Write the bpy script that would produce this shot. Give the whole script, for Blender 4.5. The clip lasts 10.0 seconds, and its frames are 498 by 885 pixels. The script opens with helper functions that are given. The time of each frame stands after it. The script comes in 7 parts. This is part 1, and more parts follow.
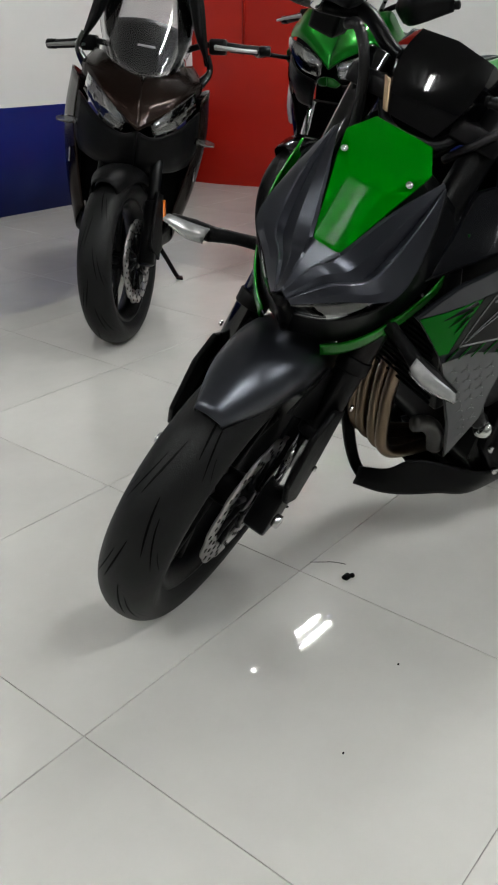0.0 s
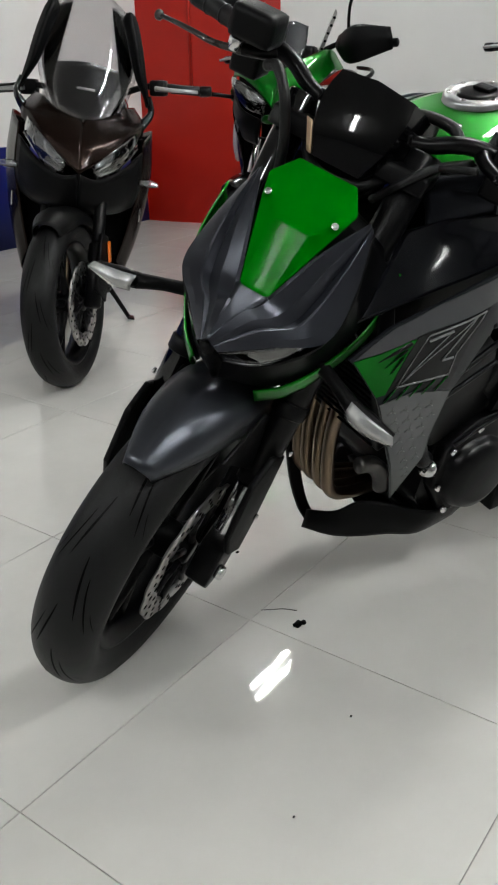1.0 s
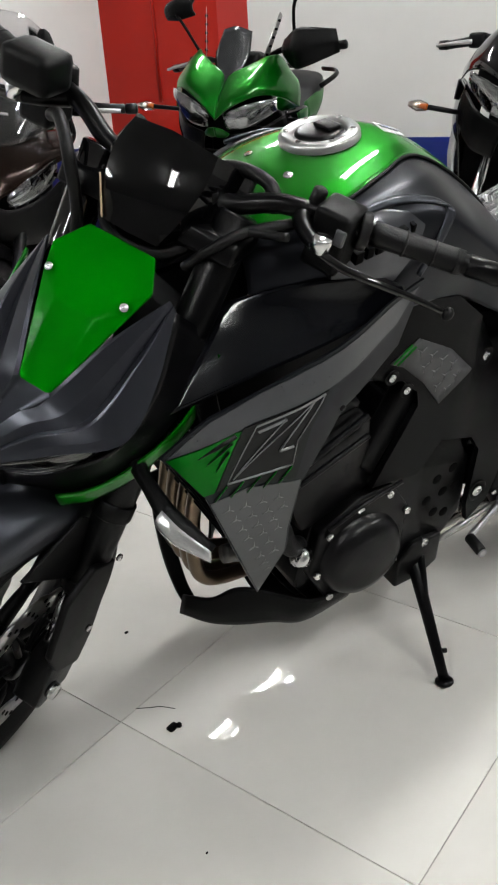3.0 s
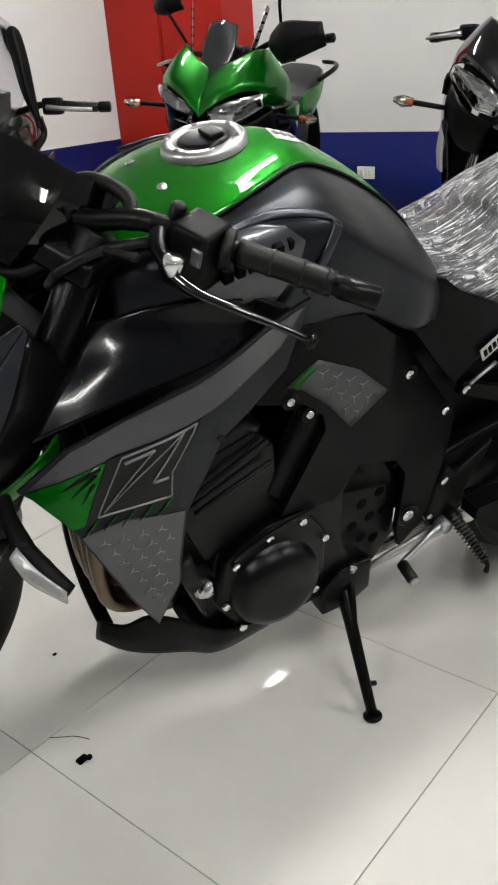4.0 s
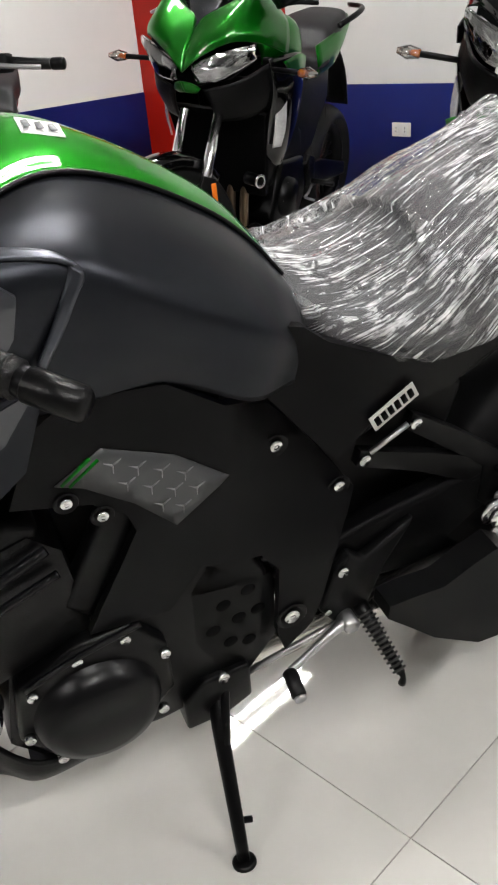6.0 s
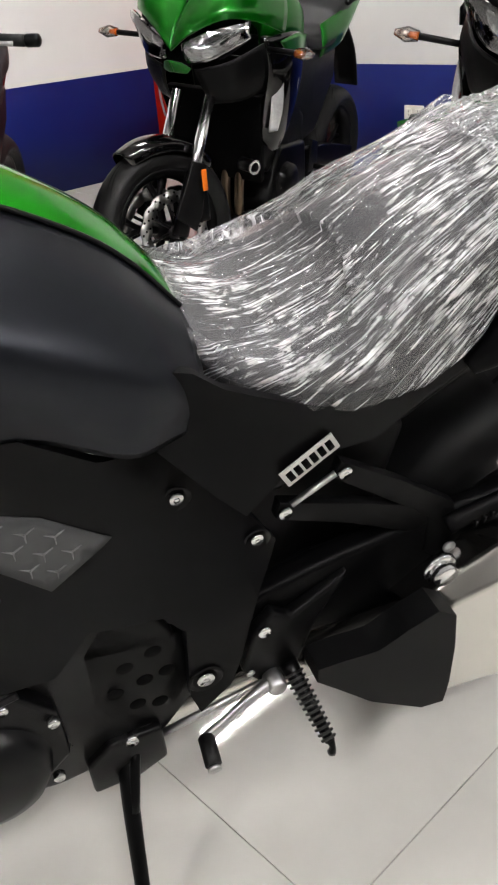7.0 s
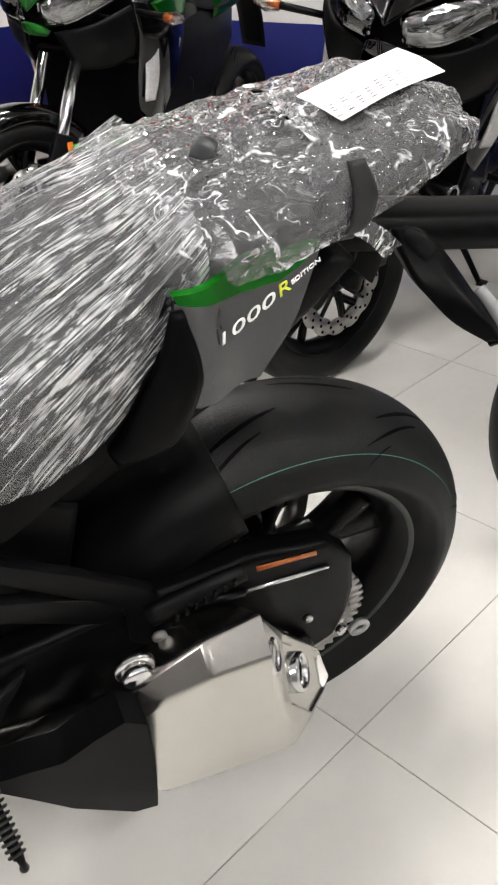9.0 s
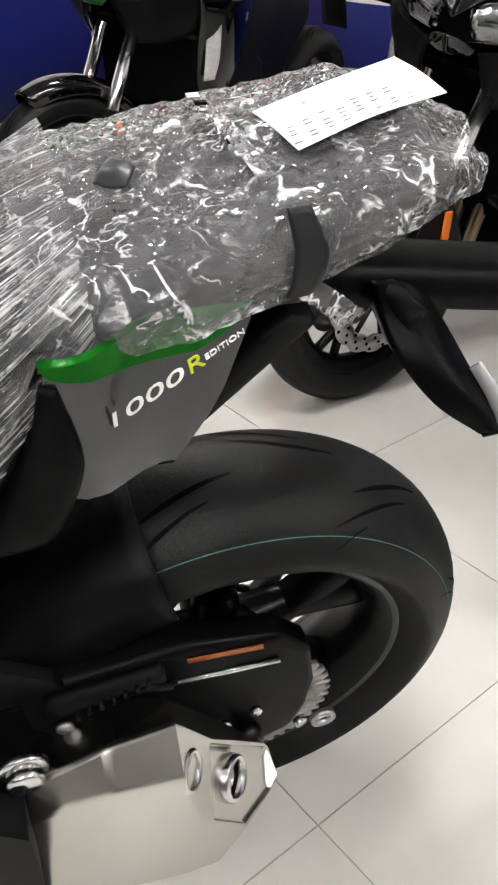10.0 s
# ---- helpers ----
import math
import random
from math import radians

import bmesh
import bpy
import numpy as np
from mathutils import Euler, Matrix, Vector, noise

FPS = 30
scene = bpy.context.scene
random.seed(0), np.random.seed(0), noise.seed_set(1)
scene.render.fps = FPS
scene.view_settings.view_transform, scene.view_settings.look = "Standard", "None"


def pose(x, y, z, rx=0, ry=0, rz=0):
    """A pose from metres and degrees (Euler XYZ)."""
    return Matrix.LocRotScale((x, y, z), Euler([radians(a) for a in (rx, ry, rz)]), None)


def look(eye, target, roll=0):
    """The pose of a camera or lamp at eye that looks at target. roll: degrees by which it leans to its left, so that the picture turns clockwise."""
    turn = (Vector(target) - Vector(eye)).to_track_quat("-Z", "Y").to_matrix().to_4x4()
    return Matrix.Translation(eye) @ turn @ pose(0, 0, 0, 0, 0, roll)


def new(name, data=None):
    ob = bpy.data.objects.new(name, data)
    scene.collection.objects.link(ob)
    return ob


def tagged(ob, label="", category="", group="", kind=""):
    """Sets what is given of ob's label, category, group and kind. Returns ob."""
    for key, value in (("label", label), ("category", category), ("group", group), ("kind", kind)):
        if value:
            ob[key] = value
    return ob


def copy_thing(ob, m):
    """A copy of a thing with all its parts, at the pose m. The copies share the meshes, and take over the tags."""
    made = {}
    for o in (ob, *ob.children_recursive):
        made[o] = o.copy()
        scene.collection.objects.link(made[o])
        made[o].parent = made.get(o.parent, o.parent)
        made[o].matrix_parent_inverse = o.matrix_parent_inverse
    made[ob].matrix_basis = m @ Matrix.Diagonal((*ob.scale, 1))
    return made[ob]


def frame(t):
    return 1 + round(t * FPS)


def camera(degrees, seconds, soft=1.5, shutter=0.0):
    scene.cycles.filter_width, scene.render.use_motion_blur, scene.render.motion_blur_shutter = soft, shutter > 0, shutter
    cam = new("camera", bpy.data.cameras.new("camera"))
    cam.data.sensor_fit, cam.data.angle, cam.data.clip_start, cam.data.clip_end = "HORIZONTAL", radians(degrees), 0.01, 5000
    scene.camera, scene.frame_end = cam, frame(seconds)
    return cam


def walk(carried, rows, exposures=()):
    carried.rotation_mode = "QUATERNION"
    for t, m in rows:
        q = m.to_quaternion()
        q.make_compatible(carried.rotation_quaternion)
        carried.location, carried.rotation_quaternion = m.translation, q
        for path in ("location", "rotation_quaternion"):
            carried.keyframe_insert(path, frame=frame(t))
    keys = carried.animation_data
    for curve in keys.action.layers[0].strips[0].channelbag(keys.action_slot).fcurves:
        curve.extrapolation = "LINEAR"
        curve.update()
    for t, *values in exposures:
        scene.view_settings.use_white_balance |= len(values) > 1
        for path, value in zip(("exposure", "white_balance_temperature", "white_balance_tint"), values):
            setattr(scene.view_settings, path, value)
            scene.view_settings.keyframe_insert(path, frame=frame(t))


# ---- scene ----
cam = camera(33.29, 10.0, soft=2.2)
PATH = [
    (0, (-1.2149, -0.8482, 1.0264), (-0.5173, -0.2816, 0.5877), -0.16),
    (0.5, (-1.1866, -0.8527, 1.0280), (-0.4643, -0.2918, 0.6235), -0.83),
    (1, (-1.1392, -0.8586, 1.0327), (-0.4064, -0.3118, 0.6278), -1.32),
    (1.5, (-1.0895, -0.8631, 1.0449), (-0.3475, -0.3314, 0.6364), -1.48),
    (2, (-1.0007, -0.8635, 1.0692), (-0.2503, -0.3453, 0.6588), -0.86),
    (2.2, (-0.9531, -0.8835, 1.0582), (-0.2099, -0.3515, 0.6526), -1.32),
    (3.3, (-0.7073, -0.9960, 1.0943), (-0.0023, -0.4196, 0.6810), -4.01),
    (3.5, (-0.6736, -1.0313, 1.0975), (0.0207, -0.4414, 0.6854), -3.24),
    (4, (-0.5687, -1.0622, 1.0829), (0.1167, -0.4642, 0.6673), -4.38),
    (4.5, (-0.4225, -1.0267, 1.0827), (0.2461, -0.4122, 0.6639), -4.09),
    (5, (-0.3191, -1.0036, 1.0743), (0.3240, -0.3656, 0.6506), -4.92),
    (5.5, (-0.2126, -1.0150, 1.0699), (0.4186, -0.3699, 0.6393), -5.33),
    (5.7, (-0.1472, -1.0325, 1.0673), (0.4784, -0.3905, 0.6241), -5.52),
    (6.8, (0.0749, -1.0690, 1.0777), (0.6457, -0.4006, 0.6008), -4.58),
    (7, (0.1254, -1.0397, 1.0709), (0.7075, -0.3842, 0.5898), -4.61),
    (7.5, (0.2144, -1.0215, 1.0813), (0.8431, -0.4187, 0.5900), -2.82),
    (8, (0.3125, -1.0481, 1.0788), (0.9398, -0.4560, 0.5729), -3.57),
    (8.5, (0.4228, -1.0992, 1.0867), (1.0326, -0.5002, 0.5676), -3.92),
    (9, (0.4940, -1.1229, 1.0939), (1.0832, -0.5127, 0.5643), -3.07),
    (9.5, (0.5986, -1.1108, 1.0834), (1.1667, -0.4843, 0.5498), -3.45),
    (10, (0.7011, -1.0713, 1.0868), (1.2247, -0.4194, 0.5382), -0.26),
]
walk(cam, [(t, look(eye, target, roll)) for t, eye, target, roll in PATH], [(0.0, -0.16, 6420, 5), (1.0, -0.10, 6420, 5), (2.0, 0.08, 6450, 6), (4.0, 0.16, 6600, 7), (5.5, 0.28, 6650, 8), (7.0, 0.44, 6700, 10), (8.0, 0.48, 6700, 10), (10.0, 0.44, 6700, 10)])


# ---- light: a showroom lit by ceiling tubes ----
world = bpy.data.worlds.new("world")
scene.world = world
world.use_nodes = True
world.node_tree.nodes["Background"].inputs[0].default_value = (0.9, 0.95, 1.0, 1)
world.node_tree.nodes["Background"].inputs[1].default_value = 0.02


# ---- building helpers ----
V = Vector


def bez(points, n=8, closed=False):
    """A smooth curve through the points."""
    p = [V(q) for q in points]
    m = len(p)
    out = []
    for i in range(m if closed else m - 1):
        if closed:
            a, b, c, d = p[i - 1], p[i], p[(i + 1) % m], p[(i + 2) % m]
        else:
            b, c = p[i], p[i + 1]
            a = p[i - 1] if i else b * 2 - c
            d = p[i + 2] if i + 2 < m else c * 2 - b
        for k in range(n):
            t = k / n
            out.append(0.5 * (2 * b + (c - a) * t + (2 * a - 5 * b + 4 * c - d) * t * t + (3 * b - a - 3 * c + d) * t ** 3))
    if not closed:
        out.append(p[-1])
    return out


def part(name, me, material, parent, label="", m=None, angle=None):
    """One mesh object under a thing or a part."""
    if isinstance(me, bmesh.types.BMesh):
        bm, me = me, bpy.data.meshes.new(name)
        bmesh.ops.recalc_face_normals(bm, faces=bm.faces)
        bm.to_mesh(me)
        bm.free()
        for poly in me.polygons:
            poly.use_smooth = True
    ob = new(name, me)
    if not me.materials:
        me.materials.append(material)
    ob.parent = parent
    if m is not None:
        ob.matrix_basis = m
    if angle is not None:
        sharp(me, angle)
    if label:
        ob["label"] = label
    return ob


def sharp(me, degrees=35):
    """Keep edges steeper than this crisp."""
    bm = bmesh.new()
    bm.from_mesh(me)
    for e in bm.edges:
        if len(e.link_faces) == 2 and e.calc_face_angle(0) > radians(degrees):
            e.smooth = False
    bm.to_mesh(me)
    bm.free()


def rings(loops, caps=True, closed=True):
    """Skin a row of loops that all have the same number of points."""
    n = len(loops[0])
    verts = [v for loop in loops for v in loop]
    faces = []
    for i in range(len(loops) - 1):
        for j in range(n if closed else n - 1):
            k = (j + 1) % n
            faces.append((i * n + j, i * n + k, (i + 1) * n + k, (i + 1) * n + j))
    if caps and closed:
        faces.append(tuple(range(n))[::-1])
        faces.append(tuple((len(loops) - 1) * n + j for j in range(n)))
    bm = bmesh.new()
    vs = [bm.verts.new(v) for v in verts]
    for f in faces:
        bm.faces.new([vs[i] for i in f])
    bmesh.ops.recalc_face_normals(bm, faces=bm.faces)
    return bm


def tube(points, radius, seg=12, smooth=8, flat=1.0):
    """A round bar along a smooth curve; radius is a number or one for each point."""
    path = bez(points, smooth) if smooth else [V(p) for p in points]
    m = len(path)
    rad = [radius] * m if isinstance(radius, (int, float)) else [np.interp(i / (m - 1), np.linspace(0, 1, len(radius)), radius) for i in range(m)]
    loops, side = [], None
    for i, p in enumerate(path):
        d = (path[min(i + 1, m - 1)] - path[max(i - 1, 0)]).normalized()
        if side is None:
            side = d.orthogonal().normalized()
        side = (side - d * side.dot(d)).normalized()
        up = d.cross(side)
        loops.append([p + (side * math.cos(a) + up * math.sin(a) * flat) * rad[i] for a in (2 * math.pi * k / seg for k in range(seg))])
    return rings(loops)


def lathe(profile, seg=64, axis="y", closed=False):
    """Turn a profile of (radius, along) round an axis."""
    loops = []
    for i in range(seg):
        a = 2 * math.pi * i / seg
        c, s = math.cos(a), math.sin(a)
        loops.append([V((r * c, h, r * s)) if axis == "y" else V((r * c, r * s, h)) if axis == "z" else V((h, r * c, r * s)) for r, h in profile])
    n = len(profile)
    bm = bmesh.new()
    vs = [[bm.verts.new(v) for v in loop] for loop in loops]
    for i in range(seg):
        for j in range(n if closed else n - 1):
            a, b = vs[i], vs[(i + 1) % seg]
            k = (j + 1) % n
            bm.faces.new((a[j], a[k], b[k], b[j]))
    bmesh.ops.remove_doubles(bm, verts=bm.verts, dist=1e-6)
    bmesh.ops.recalc_face_normals(bm, faces=bm.faces)
    return bm


def slab(outline, thick, bevel=0.002, smooth=0, closed=True):
    """A plate: an outline of points in space, given depth along the vector thick."""
    pts = bez(outline, smooth, True) if smooth else [V(p) for p in outline]
    d = V(thick)
    bm = bmesh.new()
    a = [bm.verts.new(p) for p in pts]
    b = [bm.verts.new(p + d) for p in pts]
    n = len(pts)
    bm.faces.new(a)
    bm.faces.new(b[::-1])
    for i in range(n):
        bm.faces.new((a[i], a[(i + 1) % n], b[(i + 1) % n], b[i]))
    bmesh.ops.recalc_face_normals(bm, faces=bm.faces)
    if bevel:
        bmesh.ops.bevel(bm, geom=list(bm.edges), offset=bevel, segments=2, profile=0.6, affect="EDGES")
    return bm


def sheet(rows, n=6, thick=0.003, m=None):
    """A curved panel with thickness through a small net of control points (rows of equal length)."""
    cols = [bez(row, n) for row in rows]
    grid = [bez([c[j] for c in cols], m or n) for j in range(len(cols[0]))]
    h, w = len(grid), len(grid[0])
    bm = bmesh.new()
    vs = [[bm.verts.new(p) for p in line] for line in grid]
    for i in range(h - 1):
        for j in range(w - 1):
            bm.faces.new((vs[i][j], vs[i + 1][j], vs[i + 1][j + 1], vs[i][j + 1]))
    bmesh.ops.remove_doubles(bm, verts=bm.verts, dist=1e-5)
    bmesh.ops.recalc_face_normals(bm, faces=bm.faces)
    if thick:
        bmesh.ops.solidify(bm, geom=list(bm.faces), thickness=thick)
    return bm


def creased(rows, n=6, thick=0.004):
    """A panel whose rows run smoothly but meet in straight, crisp steps."""
    lines = [bez(row, n) for row in rows]
    bm = rings(lines, caps=False, closed=False)
    bmesh.ops.remove_doubles(bm, verts=bm.verts, dist=1e-5)
    bmesh.ops.recalc_face_normals(bm, faces=bm.faces)
    bmesh.ops.solidify(bm, geom=list(bm.faces), thickness=thick)
    return bm


def box(cx, cy, cz, sx, sy, sz, bevel=0.004, m=None, segments=2):
    bm = bmesh.new()
    bmesh.ops.create_cube(bm, size=1.0, matrix=Matrix.Translation((cx, cy, cz)) @ Matrix.Diagonal((sx, sy, sz, 1)))
    if bevel:
        bmesh.ops.bevel(bm, geom=list(bm.edges), offset=bevel, segments=segments, profile=0.6, affect="EDGES")
    if m is not None:
        bm.transform(m)
    return bm


def rod(a, b, r, seg=16, r2=None, bevel=0.0):
    """A straight round bar from a to b."""
    a, b = V(a), V(b)
    d = (b - a)
    L = d.length
    q = d.to_track_quat("Z", "Y").to_matrix().to_4x4()
    r2 = r if r2 is None else r2
    e = min(bevel, L / 3)
    prof = [(1e-5, 0), (r - e, 0), (r, e), (r2, L - e), (r2 - e, L), (1e-5, L)] if e else [(1e-5, 0), (r, 0), (r2, L), (1e-5, L)]
    bm = lathe(prof, seg, "z")
    bm.transform(Matrix.Translation(a) @ q)
    return bm


def join(*bms):
    """Several bmeshes as one."""
    out = bmesh.new()
    for bm in bms:
        me = bpy.data.meshes.new("tmp")
        bm.to_mesh(me)
        bm.free()
        out.from_mesh(me)
        bpy.data.meshes.remove(me)
    return out


def thing(name, m, label, category, group="", kind=""):
    ob = new(name)
    ob.matrix_basis = m
    ob.empty_display_size = 0.1
    return tagged(ob, label, category, group, kind)


# ---- materials ----
def nodes_of(name):
    mat = bpy.data.materials.new(name)
    mat.use_nodes = True
    nt = mat.node_tree
    return mat, nt, nt.nodes["Principled BSDF"]


def surface(name, color, rough, metal=0.0, grain=0.0, scale=40.0, bump=0.0, bump_scale=200.0, coat=0.0, spread=0.08, spec=0.5, wear=0.0, tint=None, flake=None):
    """A painted, moulded or metal surface with mottled colour, uneven gloss and fine relief."""
    mat, nt, b = nodes_of(name)
    tc = nt.nodes.new("ShaderNodeTexCoord")
    big = nt.nodes.new("ShaderNodeTexNoise")
    big.inputs["Scale"].default_value = scale * 0.18
    big.inputs["Detail"].default_value = 5
    fine = nt.nodes.new("ShaderNodeTexNoise")
    fine.inputs["Scale"].default_value = scale
    fine.inputs["Detail"].default_value = 4
    mix = nt.nodes.new("ShaderNodeMix")
    mix.data_type = "RGBA"
    c = V(color)
    t = V(tint) if tint else c
    mix.inputs[6].default_value = (*[max(0, x * (1 - grain)) for x in c], 1)
    mix.inputs[7].default_value = (*[min(1, x * (1 + grain)) for x in t], 1)
    add = nt.nodes.new("ShaderNodeMath")
    add.operation = "MULTIPLY_ADD"
    add.inputs[1].default_value = 0.5
    nt.links.new(tc.outputs["Object"], big.inputs["Vector"])
    nt.links.new(tc.outputs["Object"], fine.inputs["Vector"])
    nt.links.new(big.outputs["Fac"], add.inputs[0])
    half = nt.nodes.new("ShaderNodeMath")
    half.operation = "MULTIPLY"
    half.inputs[1].default_value = 0.5
    nt.links.new(fine.outputs["Fac"], half.inputs[0])
    nt.links.new(half.outputs[0], add.inputs[2])
    nt.links.new(add.outputs[0], mix.inputs[0])
    nt.links.new(mix.outputs[2], b.inputs["Base Color"])
    rr = nt.nodes.new("ShaderNodeMapRange")
    rr.inputs[3].default_value = max(0.0, rough - spread)
    rr.inputs[4].default_value = min(1.0, rough + spread)
    nt.links.new(add.outputs[0], rr.inputs[0])
    nt.links.new(rr.outputs[0], b.inputs["Roughness"])
    b.inputs["Metallic"].default_value = metal
    b.inputs["Coat Weight"].default_value = coat
    b.inputs["Coat Roughness"].default_value = 0.04
    b.inputs["Specular IOR Level"].default_value = spec
    if flake:
        b.inputs["Specular Tint"].default_value = (*flake, 1)
    if bump:
        tex = nt.nodes.new("ShaderNodeTexNoise")
        tex.inputs["Scale"].default_value = bump_scale
        tex.inputs["Detail"].default_value = 3
        bp = nt.nodes.new("ShaderNodeBump")
        bp.inputs["Strength"].default_value = bump
        bp.inputs["Distance"].default_value = 0.002
        nt.links.new(tc.outputs["Object"], tex.inputs["Vector"])
        nt.links.new(tex.outputs["Fac"], bp.inputs["Height"])
        nt.links.new(bp.outputs[0], b.inputs["Normal"])
    return mat


def tile_material():
    mat, nt, b = nodes_of("glazed_tile")
    tc = nt.nodes.new("ShaderNodeTexCoord")
    geo = nt.nodes.new("ShaderNodeNewGeometry")
    info = nt.nodes.new("ShaderNodeObjectInfo")
    cloud = nt.nodes.new("ShaderNodeTexNoise")
    cloud.inputs["Scale"].default_value = 3.0
    cloud.inputs["Detail"].default_value = 6
    dirt = nt.nodes.new("ShaderNodeTexNoise")
    dirt.inputs["Scale"].default_value = 1.1
    dirt.inputs["Detail"].default_value = 7
    dirt.inputs["Roughness"].default_value = 0.65
    nt.links.new(geo.outputs["Position"], cloud.inputs["Vector"])
    nt.links.new(geo.outputs["Position"], dirt.inputs["Vector"])
    mix = nt.nodes.new("ShaderNodeMix")
    mix.data_type = "RGBA"
    mix.inputs[6].default_value = (0.60, 0.585, 0.55, 1)
    mix.inputs[7].default_value = (0.68, 0.665, 0.625, 1)
    nt.links.new(cloud.outputs["Fac"], mix.inputs[0])
    ramp = nt.nodes.new("ShaderNodeMapRange")
    ramp.inputs[1].default_value, ramp.inputs[2].default_value = 0.35, 0.7
    ramp.inputs[3].default_value, ramp.inputs[4].default_value = 0.84, 1.0
    nt.links.new(dirt.outputs["Fac"], ramp.inputs[0])
    tone = nt.nodes.new("ShaderNodeMix")
    tone.data_type, tone.blend_type = "RGBA", "MULTIPLY"
    tone.inputs[0].default_value = 1.0
    nt.links.new(mix.outputs[2], tone.inputs[6])
    nt.links.new(ramp.outputs[0], tone.inputs[7])
    vary = nt.nodes.new("ShaderNodeMapRange")
    vary.inputs[3].default_value, vary.inputs[4].default_value = 0.95, 1.03
    nt.links.new(info.outputs["Random"], vary.inputs[0])
    tone2 = nt.nodes.new("ShaderNodeMix")
    tone2.data_type, tone2.blend_type = "RGBA", "MULTIPLY"
    tone2.inputs[0].default_value = 1.0
    nt.links.new(tone.outputs[2], tone2.inputs[6])
    nt.links.new(vary.outputs[0], tone2.inputs[7])
    nt.links.new(tone2.outputs[2], b.inputs["Base Color"])
    scuff = nt.nodes.new("ShaderNodeTexNoise")
    scuff.inputs["Scale"].default_value = 9.0
    scuff.inputs["Detail"].default_value = 8
    nt.links.new(geo.outputs["Position"], scuff.inputs["Vector"])
    rr = nt.nodes.new("ShaderNodeMapRange")
    rr.inputs[1].default_value, rr.inputs[2].default_value = 0.3, 0.75
    rr.inputs[3].default_value, rr.inputs[4].default_value = 0.015, 0.05
    nt.links.new(scuff.outputs["Fac"], rr.inputs[0])
    nt.links.new(rr.outputs[0], b.inputs["Roughness"])
    b.inputs["Specular IOR Level"].default_value = 0.5
    wave = nt.nodes.new("ShaderNodeTexNoise")
    wave.inputs["Scale"].default_value = 6.0
    bp = nt.nodes.new("ShaderNodeBump")
    bp.inputs["Strength"].default_value = 0.04
    bp.inputs["Distance"].default_value = 0.01
    nt.links.new(geo.outputs["Position"], wave.inputs["Vector"])
    nt.links.new(wave.outputs["Fac"], bp.inputs["Height"])
    nt.links.new(bp.outputs[0], b.inputs["Normal"])
    return mat


def paint_wall(name, color, rough=0.55):
    """Emulsion on plaster: roller texture and faint smudges."""
    return surface(name, color, rough, grain=0.05, scale=9.0, bump=0.12, bump_scale=160.0, spread=0.1, spec=0.3)


def clear(name, color=(1, 1, 1), rough=0.02, alpha=0.25):
    """Thin clear plastic or glass."""
    mat, nt, b = nodes_of(name)
    out = nt.nodes["Material Output"]
    tr = nt.nodes.new("ShaderNodeBsdfTransparent")
    tr.inputs[0].default_value = (*color, 1)
    gl = nt.nodes.new("ShaderNodeBsdfGlossy")
    gl.inputs["Roughness"].default_value = rough
    fr = nt.nodes.new("ShaderNodeFresnel")
    fr.inputs[0].default_value = 1.5
    ad = nt.nodes.new("ShaderNodeMath")
    ad.operation = "ADD"
    ad.use_clamp = True
    ad.inputs[1].default_value = alpha * 0.2
    nt.links.new(fr.outputs[0], ad.inputs[0])
    mx = nt.nodes.new("ShaderNodeMixShader")
    nt.links.new(ad.outputs[0], mx.inputs[0])
    nt.links.new(tr.outputs[0], mx.inputs[1])
    nt.links.new(gl.outputs[0], mx.inputs[2])
    nt.links.new(mx.outputs[0], out.inputs[0])
    return mat


